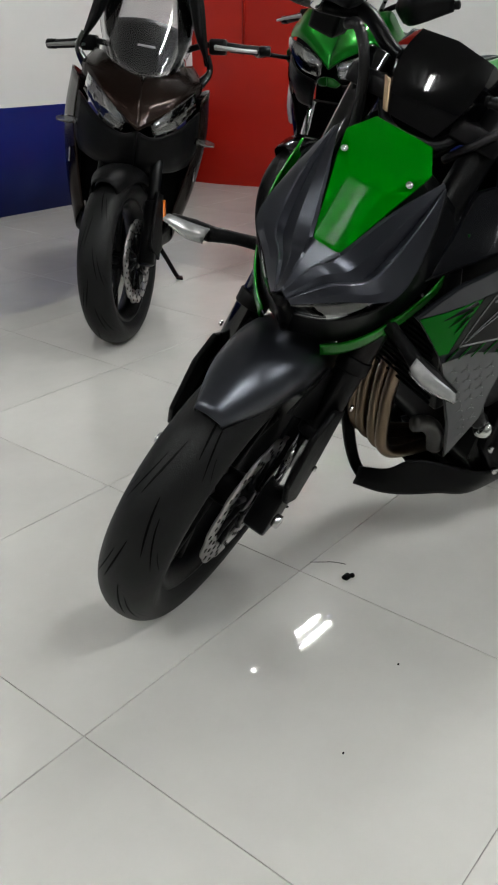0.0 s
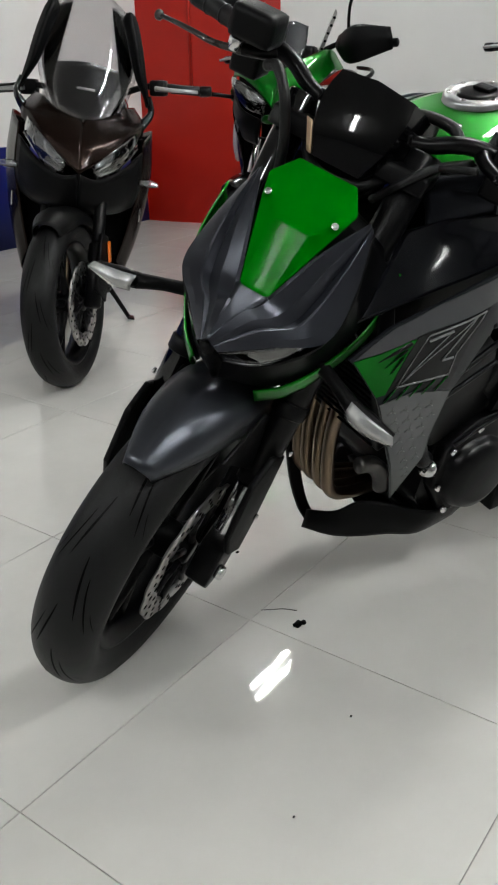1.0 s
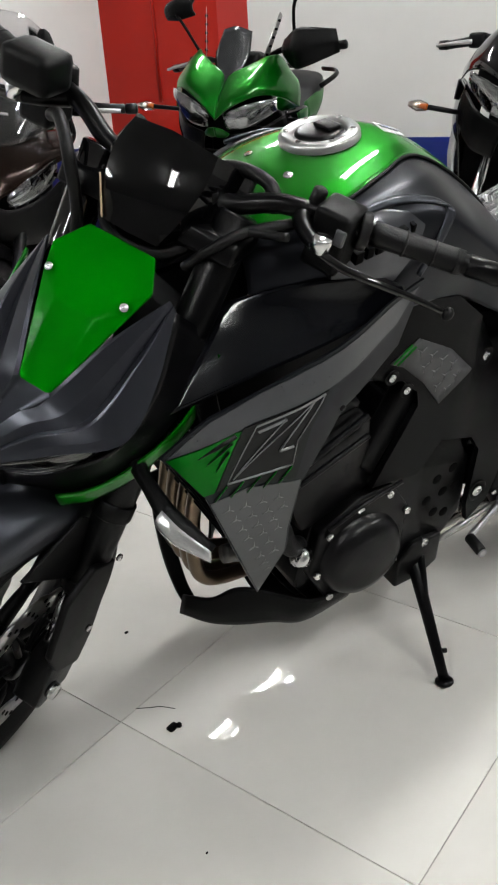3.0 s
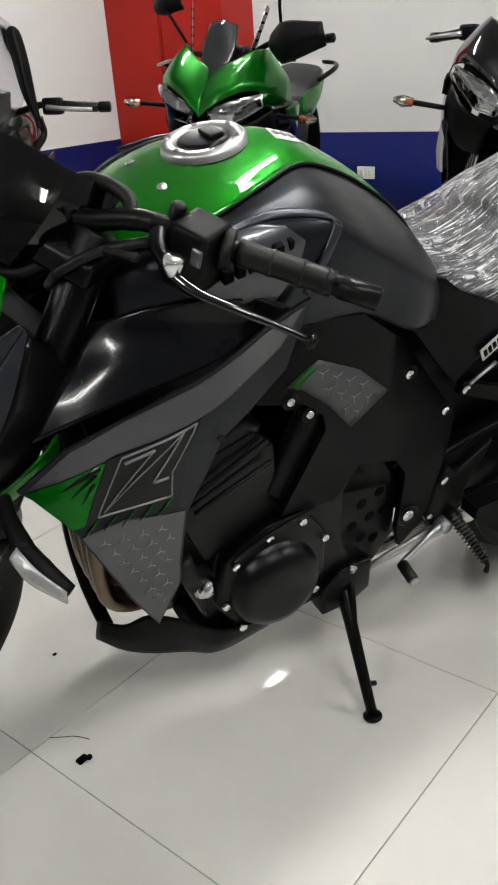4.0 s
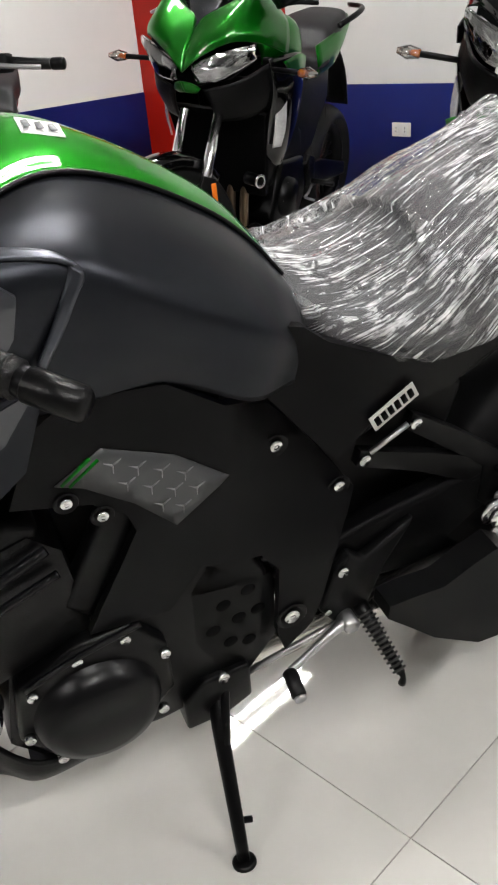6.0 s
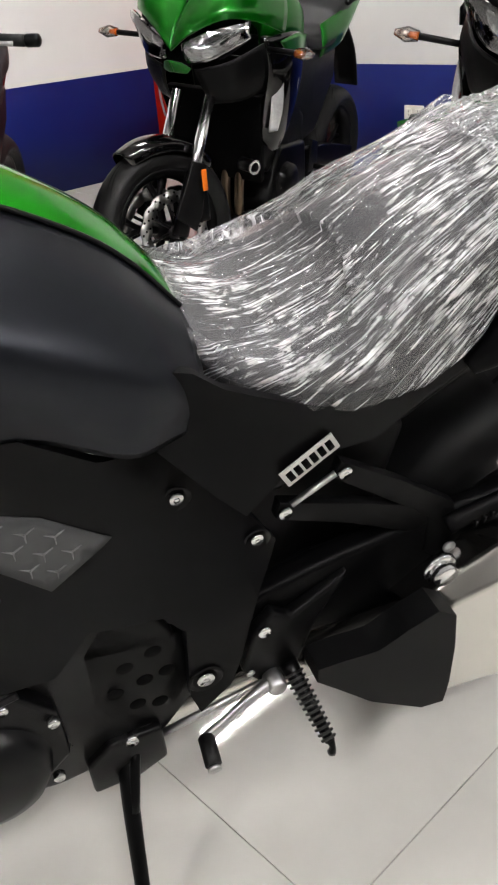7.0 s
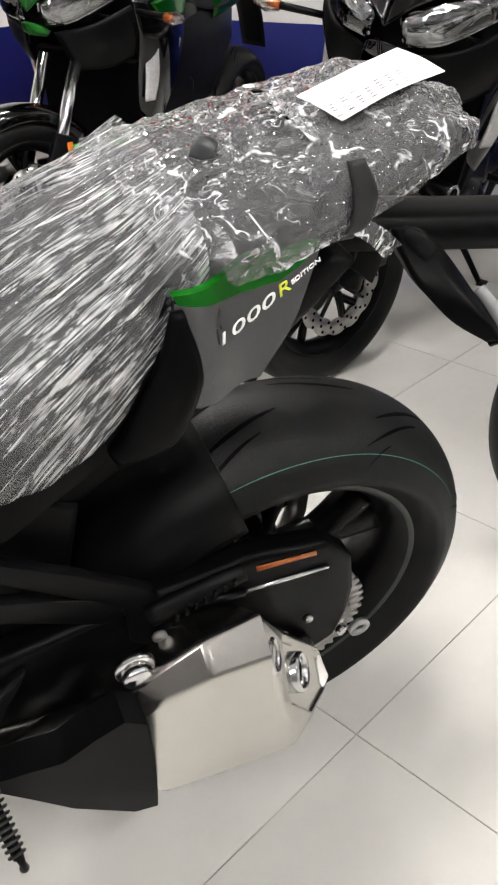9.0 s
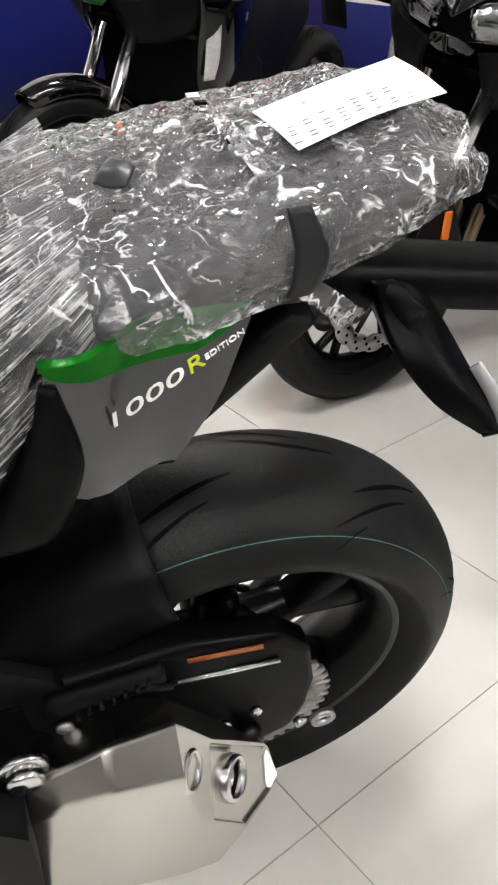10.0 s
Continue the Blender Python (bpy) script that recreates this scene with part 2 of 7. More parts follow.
def film_material(name, stretch, fine, strength, lined):
    """Clear wrapping film: hazy and glossy, with white glints painted along creases that either fan out along the
    mesh's lines or crumple.
    """
    mat, nt, b = nodes_of(name)
    out = nt.nodes["Material Output"]
    link = nt.links.new

    def math_node(op, a, c, clamp=False):
        n = nt.nodes.new("ShaderNodeMath")
        n.operation, n.use_clamp = op, clamp
        for k, v in enumerate((a, c)):
            if isinstance(v, (int, float)):
                n.inputs[k].default_value = v
            else:
                link(v, n.inputs[k])
        return n.outputs[0]

    def noise_at(vec, scale, detail, rough=0.6, distort=0.0):
        n = nt.nodes.new("ShaderNodeTexNoise")
        n.inputs["Scale"].default_value = scale
        n.inputs["Detail"].default_value = detail
        n.inputs["Roughness"].default_value = rough
        n.inputs["Distortion"].default_value = distort
        link(vec, n.inputs["Vector"])
        return n

    def span(v, lo, hi):
        n = nt.nodes.new("ShaderNodeMapRange")
        n.inputs[1].default_value, n.inputs[2].default_value = lo, hi
        link(v, n.inputs[0])
        return n.outputs[0]

    tc = nt.nodes.new("ShaderNodeTexCoord")
    uv = nt.nodes.new("ShaderNodeUVMap")
    uv.uv_map = "lines"
    mp = nt.nodes.new("ShaderNodeMapping")
    mp.inputs["Scale"].default_value = (*stretch, 1.0)
    link(uv.outputs[0], mp.inputs[0])
    along = noise_at(mp.outputs[0], 1.0, 6, 0.62, 0.35).outputs["Fac"]
    patch = noise_at(tc.outputs["Object"], 10.0, 4).outputs["Fac"]
    warp = noise_at(tc.outputs["Object"], fine * 0.45, 4)
    mixv = nt.nodes.new("ShaderNodeMix")
    mixv.data_type = "VECTOR"
    mixv.inputs[0].default_value = 0.10
    link(tc.outputs["Object"], mixv.inputs[4])
    link(warp.outputs["Color"], mixv.inputs[5])
    cell = nt.nodes.new("ShaderNodeTexVoronoi")
    cell.feature = "DISTANCE_TO_EDGE"
    cell.inputs["Scale"].default_value = fine
    link(mixv.outputs[1], cell.inputs["Vector"])
    speck = noise_at(mixv.outputs[1], fine * 3.0, 4, 0.7).outputs["Fac"]
    if lined:
        def lines(across, down, detail, distort):
            m = nt.nodes.new("ShaderNodeMapping")
            m.inputs["Scale"].default_value = (stretch[0] * across, stretch[1] * down, 1.0)
            link(uv.outputs[0], m.inputs[0])
            return noise_at(m.outputs[0], 1.0, detail, 0.65, distort).outputs["Fac"]

        def ridge(v, wide):
            return span(math_node("ABSOLUTE", math_node("SUBTRACT", v, 0.5), 0.0), wide, wide * 0.25)

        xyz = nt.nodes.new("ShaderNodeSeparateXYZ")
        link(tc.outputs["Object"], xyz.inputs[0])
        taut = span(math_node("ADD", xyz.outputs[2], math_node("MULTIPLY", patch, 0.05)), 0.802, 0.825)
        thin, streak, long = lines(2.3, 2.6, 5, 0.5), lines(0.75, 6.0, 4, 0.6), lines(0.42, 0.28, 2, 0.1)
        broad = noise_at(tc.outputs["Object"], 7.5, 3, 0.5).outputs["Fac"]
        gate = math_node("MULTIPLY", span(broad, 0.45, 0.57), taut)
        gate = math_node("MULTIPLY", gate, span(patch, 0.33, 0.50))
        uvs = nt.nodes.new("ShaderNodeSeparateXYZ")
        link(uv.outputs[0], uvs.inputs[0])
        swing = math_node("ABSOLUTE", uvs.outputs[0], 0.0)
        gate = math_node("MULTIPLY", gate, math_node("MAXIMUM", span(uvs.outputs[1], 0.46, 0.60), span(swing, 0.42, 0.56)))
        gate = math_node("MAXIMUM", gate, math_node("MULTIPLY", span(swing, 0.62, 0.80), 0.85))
        # strands, sparks and seams: lamp glints painted on the pleats as white streaks
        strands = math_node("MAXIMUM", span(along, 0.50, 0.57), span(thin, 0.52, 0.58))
        glint_mask = math_node("MULTIPLY", math_node("MULTIPLY", strands, gate), span(streak, 0.40, 0.53))
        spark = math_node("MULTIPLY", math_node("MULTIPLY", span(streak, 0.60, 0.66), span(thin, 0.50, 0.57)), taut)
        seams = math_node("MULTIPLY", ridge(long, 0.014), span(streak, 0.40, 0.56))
        glint_mask = math_node("MAXIMUM", math_node("MAXIMUM", glint_mask, spark), math_node("MULTIPLY", seams, 0.75))
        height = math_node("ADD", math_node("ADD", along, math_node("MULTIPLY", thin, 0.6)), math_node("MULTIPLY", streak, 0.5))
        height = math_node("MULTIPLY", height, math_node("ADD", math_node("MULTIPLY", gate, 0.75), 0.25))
    else:
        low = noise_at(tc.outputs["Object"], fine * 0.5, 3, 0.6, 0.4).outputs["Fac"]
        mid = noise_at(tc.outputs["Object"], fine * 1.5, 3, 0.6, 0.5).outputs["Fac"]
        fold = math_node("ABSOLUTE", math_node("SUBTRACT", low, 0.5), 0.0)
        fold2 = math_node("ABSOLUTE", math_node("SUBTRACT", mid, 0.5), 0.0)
        # fold lines and glints are painted white, in place of light caught by crumples
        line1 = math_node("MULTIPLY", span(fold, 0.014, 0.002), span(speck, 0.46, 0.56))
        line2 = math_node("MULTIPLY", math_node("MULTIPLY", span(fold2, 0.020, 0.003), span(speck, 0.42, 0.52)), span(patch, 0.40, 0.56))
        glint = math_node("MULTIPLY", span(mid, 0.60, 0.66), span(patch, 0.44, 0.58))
        glint_mask = math_node("MAXIMUM", math_node("MAXIMUM", line1, line2), math_node("MULTIPLY", glint, span(speck, 0.42, 0.56)))
        creased = []
        for size in (2.6, 6.5):
            shard = nt.nodes.new("ShaderNodeTexVoronoi")
            shard.feature = "DISTANCE_TO_EDGE"
            shard.inputs["Scale"].default_value = fine * size
            link(mixv.outputs[1], shard.inputs["Vector"])
            creased.append(shard.outputs["Distance"])
        height = math_node("ADD", math_node("ADD", math_node("MULTIPLY", fold, 1.4), math_node("MULTIPLY", creased[0], 1.3)), math_node("MULTIPLY", creased[1], 0.5))
    bp = nt.nodes.new("ShaderNodeBump")
    bp.inputs["Strength"].default_value = strength
    bp.inputs["Distance"].default_value = 0.014
    link(height, bp.inputs["Height"])
    tr = nt.nodes.new("ShaderNodeBsdfTransparent")
    tr.inputs[0].default_value = (0.93, 0.93, 0.94, 1)
    df = nt.nodes.new("ShaderNodeBsdfDiffuse")
    df.inputs["Color"].default_value = (0.75, 0.75, 0.77, 1)
    gl = nt.nodes.new("ShaderNodeBsdfGlossy")
    gl.inputs["Roughness"].default_value = 0.08
    gl.inputs["Color"].default_value = (0.95, 0.95, 0.96, 1)
    link(bp.outputs[0], gl.inputs["Normal"])
    # white layer that carries the painted glints
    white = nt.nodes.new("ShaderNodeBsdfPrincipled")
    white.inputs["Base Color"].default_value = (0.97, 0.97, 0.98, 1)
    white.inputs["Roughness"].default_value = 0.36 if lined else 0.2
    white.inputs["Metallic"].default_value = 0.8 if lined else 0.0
    link(bp.outputs[0], white.inputs["Normal"])
    fr = nt.nodes.new("ShaderNodeFresnel")
    fr.inputs[0].default_value = 1.6
    link(bp.outputs[0], fr.inputs["Normal"])
    m1 = nt.nodes.new("ShaderNodeMixShader")
    m1.inputs[0].default_value = 0.055 if lined else 0.07
    link(tr.outputs[0], m1.inputs[1])
    link(df.outputs[0], m1.inputs[2])
    m2 = nt.nodes.new("ShaderNodeMixShader")
    link(math_node("MULTIPLY", fr.outputs[0], 0.62 if lined else 1.1, True), m2.inputs[0])
    link(m1.outputs[0], m2.inputs[1])
    link(gl.outputs[0], m2.inputs[2])
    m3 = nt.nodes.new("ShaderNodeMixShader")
    link(math_node("MULTIPLY", glint_mask, 0.92 if lined else 0.66), m3.inputs[0])
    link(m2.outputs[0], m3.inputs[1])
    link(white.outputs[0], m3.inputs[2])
    link(m3.outputs[0], out.inputs[0])
    return mat


def glow(name, color, strength):
    mat, nt, b = nodes_of(name)
    b.inputs["Base Color"].default_value = (0.9, 0.9, 0.9, 1)
    b.inputs["Emission Color"].default_value = (*color, 1)
    b.inputs["Emission Strength"].default_value = strength
    return mat


TILE = tile_material()
GROUT = surface("grout", (0.50, 0.48, 0.45), 0.8, grain=0.25, scale=60)
WALL = paint_wall("white_emulsion", (0.64, 0.63, 0.61))
BLUE = paint_wall("blue_emulsion", (0.0015, 0.011, 0.12), 0.5)
RED = paint_wall("red_gloss_paint", (0.30, 0.006, 0.001), 0.42)
# unseen ceiling, its grey chosen to dim reflections in black parts
CEIL = paint_wall("ceiling_paint", (0.36, 0.355, 0.35), 0.7)
PLASTIC = surface("black_moulded_plastic", (0.0022, 0.0022, 0.0024), 0.42, grain=0.3, scale=60, bump=0.2, bump_scale=900, spec=0.09)
MATTE = surface("black_satin_paint", (0.0022, 0.0022, 0.0026), 0.30, grain=0.15, scale=30, bump=0.04, bump_scale=700, spec=0.14)
GLOSSBLACK = surface("black_gloss_paint", (0.0012, 0.0012, 0.0014), 0.10, grain=0.2, scale=30, coat=0.5, spec=0.3, spread=0.03)
DARK = surface("cast_black_metal", (0.0014, 0.0014, 0.0016), 0.30, grain=0.4, scale=50, bump=0.15, bump_scale=400, spec=0.12)
GREY = surface("metallic_graphite_paint", (0.0108, 0.0118, 0.0150), 0.33, metal=0.7, grain=0.05, scale=30, spread=0.03, spec=0.2)
SATIN = surface("satin_graphite_paint", (0.042, 0.045, 0.054), 0.30, metal=0.8, grain=0.05, scale=30, spread=0.03)
GREEN = surface("candy_green_paint", (0.001, 0.118, 0.001), 0.42, metal=0.6, grain=0.05, scale=300, coat=0.9, spec=0.2, flake=(0.04, 1.0, 0.04))
DGREEN = surface("deep_green_paint", (0.0008, 0.085, 0.004), 0.32, metal=0.8, grain=0.06, scale=300, coat=0.2, flake=(0.04, 1.0, 0.04))
RUBBER = surface("tyre_rubber", (0.0052, 0.0052, 0.0054), 0.48, grain=0.3, scale=25, bump=0.25, bump_scale=500, spec=0.16)
GRIP = surface("grip_rubber", (0.003, 0.003, 0.0032), 0.42, grain=0.3, scale=60, bump=0.3, bump_scale=700, spec=0.18)
STEEL = surface("brushed_steel", (0.55, 0.535, 0.505), 0.24, metal=1.0, grain=0.06, scale=30, spread=0.05)
CHROME = surface("bright_steel", (0.66, 0.66, 0.66), 0.16, metal=1.0, grain=0.08, scale=50)
DISC = surface("brake_disc_steel", (0.36, 0.35, 0.34), 0.33, metal=1.0, grain=0.25, scale=120)
HEADER = surface("heat_stained_steel", (0.22, 0.155, 0.085), 0.32, metal=1.0, grain=0.4, scale=18, tint=(0.16, 0.125, 0.10))
ALU = surface("cast_aluminium", (0.42, 0.42, 0.42), 0.38, metal=1.0, grain=0.15, scale=80)
VINYL = surface("seat_vinyl", (0.010, 0.010, 0.0115), 0.5, grain=0.2, scale=50, spec=0.2)
PAPER = surface("white_paper", (0.82, 0.82, 0.81), 0.6, grain=0.03, scale=20)
INK = surface("grey_ink", (0.22, 0.22, 0.23), 0.7)
RIMLIP = surface("machined_rim_lip", (0.045, 0.050, 0.046), 0.35, metal=0.7, grain=0.1, scale=60)
FADED = surface("faded_green_line", (0.05, 0.17, 0.13), 0.6)
# print, and the shade of holes, slots and grooves painted in as near-black
INKDARK = surface("dark_print_and_hollows", (0.0012, 0.0012, 0.0013), 0.6, spec=0.03)
ORANGE = surface("orange_reflector", (0.65, 0.14, 0.01), 0.25, coat=0.5)
STRIPORANGE = surface("faded_orange_strip", (0.28, 0.065, 0.008), 0.4, grain=0.15, scale=200)
LENS = clear("clear_lens", (0.86, 0.87, 0.88), 0.03, 0.6)
SCREEN = clear("clear_screen", (0.90, 0.90, 0.91), 0.02, 0.15)
REFLECTOR = surface("lamp_reflector", (0.72, 0.72, 0.72), 0.14, metal=1.0, grain=0.1, scale=90)
WHITEPAINT = surface("white_lettering", (0.78, 0.78, 0.76), 0.4)
YELLOW = surface("yellow_lettering", (0.55, 0.62, 0.02), 0.4)
SILVER = surface("silver_print", (0.15, 0.15, 0.155), 0.4, metal=0.3)
HEXGREY = surface("grey_print", (0.044, 0.046, 0.049), 0.42, grain=0.1, scale=60)
COVERPRINT = surface("dark_grey_print", (0.020, 0.021, 0.023), 0.42, grain=0.2, scale=60)
# brown in this dark paint stands in for warm reflections on the fairing
BROWNBLACK = surface("black_metallic_reflection_tint", (0.010, 0.0052, 0.0036), 0.24, metal=0.6, grain=0.1, scale=60, coat=0.10, spec=0.12, spread=0.03)
# unseen walls, darkened to lower fill light and reflections
BACKWALL = paint_wall("darkened_unseen_wall", (0.30, 0.295, 0.29), 0.6)
STRIPE = surface("blue_grey_metallic", (0.019, 0.0205, 0.026), 0.30, metal=0.5, grain=0.05, scale=300, coat=0.5)
BADGE = surface("badge_grey", (0.42, 0.41, 0.39), 0.45, grain=0.06, scale=60)
TAN = surface("tan_strip", (0.50, 0.36, 0.22), 0.45)
FILM = film_material("pleated_wrap_painted_glints", (46.0, 1.5), 34.0, 0.8, True)
LOOSE = film_material("crumpled_wrap_painted_glints", (5.0, 5.0), 17.0, 0.9, False)
IVORY = surface("ivory_plastic", (0.72, 0.70, 0.64), 0.4, grain=0.03)
TUBE = glow("lamp_tube", (0.975, 0.97, 0.985), 200.0)
VISOR = surface("black_visor_gloss", (0.001, 0.001, 0.0012), 0.05, grain=0.2, scale=30, coat=0.12, spec=0.25, spread=0.02)
COVERBLACK = surface("matt_black_cover", (0.0014, 0.0014, 0.0016), 0.38, grain=0.15, scale=30, bump=0.12, bump_scale=900, spec=0.055)
LEVER = surface("dark_anodised_lever", (0.055, 0.052, 0.048), 0.28, metal=0.9, grain=0.1, scale=60)
NOSEGREEN = surface("candy_green_panel", (0.0008, 0.100, 0.0008), 0.48, metal=0.1, grain=0.05, scale=300, coat=0.02, spec=0.06, flake=(0.04, 1.0, 0.04))
DUCT = surface("gloss_dark_graphite", (0.0030, 0.0033, 0.0044), 0.15, grain=0.1, scale=60, coat=0.10, spec=0.13, spread=0.03)
PEGSTEEL = surface("dark_peg_steel", (0.055, 0.054, 0.052), 0.34, metal=0.8, grain=0.2, scale=120)
PANELGREY = surface("gloss_grey_panel", (0.036, 0.038, 0.044), 0.30, metal=0.4, grain=0.03, scale=25, coat=0.3, spread=0.02)
TAILGREY = surface("satin_tail_metallic", (0.062, 0.063, 0.067), 0.23, metal=0.8, grain=0.03, scale=25, spread=0.02)
MASKGREY = surface("graphite_mask_paint", (0.026, 0.028, 0.036), 0.32, metal=0.7, grain=0.05, scale=30, spread=0.03)


# ---- the room: a corner of a showroom ----
X0, X1, Y0, Y1, HIGH, BAND = -6.5, 4.10, -6.5, 3.74, 2.88, 0.635


def flat_box(name, x0, y0, z0, x1, y1, z1, material, label, category, bevel=0.0):
    ob = part(name, box((x0 + x1) / 2, (y0 + y1) / 2, (z0 + z1) / 2, x1 - x0, y1 - y0, z1 - z0, bevel), material, None)
    for p in ob.data.polygons:
        p.use_smooth = False
    return tagged(ob, label, category, kind="structure")


floor = flat_box("floor", X0 - 0.2, Y0 - 0.2, -0.12, X1 + 0.2, Y1 + 0.2, -0.004, GROUT, "glazed off-white floor tiles with thin dark joints", "floor")
ceiling = flat_box("ceiling", X0 - 0.2, Y0 - 0.2, HIGH, X1 + 0.2, Y1 + 0.2, HIGH + 0.15, CEIL, "plain grey painted ceiling", "ceiling")
wall_east = flat_box("wall_east", X1, Y0 - 0.2, 0, X1 + 0.2, Y1 + 0.2, HIGH, WALL, "white painted wall above a dark blue band", "wall")
wall_north = flat_box("wall_north", X0 - 0.2, Y1, 0, X1, Y1 + 0.2, HIGH, WALL, "white painted wall above a dark blue band", "wall")
# west and south walls are unseen, added to close the room
wall_west = flat_box("wall_west", X0 - 0.2, Y0 - 0.2, 0, X0, Y1, HIGH, BACKWALL, "plain grey wall, unseen, added to close the room", "wall")
wall_south = flat_box("wall_south", X0, Y0 - 0.2, 0, X1, Y0, HIGH, BACKWALL, "plain grey wall, unseen, added to close the room", "wall")
band = part("blue_band", box(X1 - 0.002, (Y0 + Y1) / 2, BAND / 2, 0.006, Y1 - Y0 - 0.02, BAND, 0), BLUE, wall_east, "dark blue painted lower wall")
band = part("blue_band", box((X0 + X1) / 2, Y1 - 0.002, BAND / 2, X1 - X0 - 0.02, 0.006, BAND, 0), BLUE, wall_north, "dark blue painted lower wall")

pillar = part("pillar", slab([(3.78, Y1 - 0.001, 0), (3.80, 3.52, 0), (3.98, 2.86, 0), (X1 - 0.001, 2.70, 0), (X1 - 0.001, Y1 - 0.001, 0)], (0, 0, HIGH - 0.002), 0.0), RED, None, angle=20)
tagged(pillar, "red gloss painted corner pillar", "pillar", kind="structure")
ledge = part("trim", slab([(3.86, 3.30, 0.9), (3.855, 3.318, 0.9), (3.845, 3.316, 0.9), (3.85, 3.298, 0.9)], (0, 0, 1.2), 0.0), RED, pillar)

# mains socket on the blue band
socket = thing("wall_socket", pose(X1 - 0.006, 1.86, 0.395, 0, -90, 0), "ivory plastic twin wall socket on the blue band", "socket")
part("plate", box(0, 0, 0.004, 0.075, 0.125, 0.008, 0.003), IVORY, socket)
for dy in (-0.03, 0.03):
    outlet = part("outlet", box(0, dy, 0.010, 0.042, 0.034, 0.006, 0.003), IVORY, socket)
    for dx in (-0.009, 0.009):
        # dark bar painted in for the shade inside the slot
        part("slot", box(dx, dy, 0.0135, 0.010, 0.003, 0.002, 0), INKDARK, outlet)

# twin-tube ceiling lamps: two placed from their reflections, the other four unseen, added for light
LAMPS = [(2.55, 1.82, 0.39), (1.32, -0.45, 0.58), (-0.4, -2.3, 0.58), (-2.70, -0.6, 0.58), (-2.70, 1.82, 0.58), (2.30, -2.9, 0.58)]


def tube_lamp(x, y, half):
    lamp = thing("ceiling_lamp", pose(x, y, 2.80), "white twin-tube fluorescent ceiling lamp, lit", "ceiling lamp", "ceiling lamps")
    part("housing", box(0, 0, 0.05, 2 * half + 0.07, 0.19, 0.05, 0.008), IVORY, lamp)
    for dy in (-0.05, 0.05):
        tube_ob = part("tube", rod((-half, dy, 0), (half, dy, 0), 0.013, 12), TUBE, lamp, "glowing white tube")
    for dx in (-half - 0.015, half + 0.015):
        part("end_cap", box(dx, 0, 0.012, 0.03, 0.15, 0.045, 0.005), IVORY, lamp)
    return lamp


for lx, ly, half in LAMPS:
    tube_lamp(lx, ly, half)


# ---- motorcycle building blocks (x backwards from the front axle, y to the rider's right, z up) ----
def plate(outline, depth, thick, step=0.03, smooth=0, both=False):
    """A bodywork panel: its outline in side view, its distance from the middle as a function of (x, z)."""
    pts = [V((p[0], 0, p[1])) for p in outline]
    if smooth:
        pts = bez(pts, smooth, True)
    bm = bmesh.new()
    bm.faces.new([bm.verts.new(p) for p in pts])
    xs, zs = [p.x for p in pts], [p.z for p in pts]
    x = min(xs) + step
    while x < max(xs):
        bmesh.ops.bisect_plane(bm, geom=[*bm.verts, *bm.edges, *bm.faces], plane_co=(x, 0, 0), plane_no=(1, 0, 0), dist=1e-5)
        x += step
    z = min(zs) + step
    while z < max(zs):
        bmesh.ops.bisect_plane(bm, geom=[*bm.verts, *bm.edges, *bm.faces], plane_co=(0, 0, z), plane_no=(0, 0, 1), dist=1e-5)
        z += step
    for v in bm.verts:
        v.co.y = depth(v.co.x, v.co.z)
    top = list(bm.verts)
    side = 1 if sum(v.co.y for v in top) < 0 else -1
    res = bmesh.ops.extrude_face_region(bm, geom=list(bm.faces))
    for g in res["geom"]:
        if isinstance(g, bmesh.types.BMVert):
            g.co.y += thick * side
    bmesh.ops.recalc_face_normals(bm, faces=bm.faces)
    return bm


def mirrored(bm):
    out = bm.copy()
    for v in out.verts:
        v.co.y = -v.co.y
    bmesh.ops.reverse_faces(out, faces=out.faces)
    return out


def tyre_mesh(R, half, rim, tread=1):
    """A tyre with a rounded crown, moulded sidewalls and slanting tread grooves."""
    prof = []
    for k in range(25):
        a = -1.0 + 2.0 * k / 24
        ang = a * 1.32
        prof.append((R - half * 0.86 * (1 - math.cos(ang)) / math.sin(1.32), half * math.sin(ang) / math.sin(1.32)))
    side = half * 0.93
    prof = [(rim - 0.004, -half * 0.60), (rim + 0.006, -half * 0.74), (rim + 0.022, -side)] + prof + [(rim + 0.022, side), (rim + 0.006, half * 0.74), (rim - 0.004, half * 0.60)]
    return lathe(prof, 120)


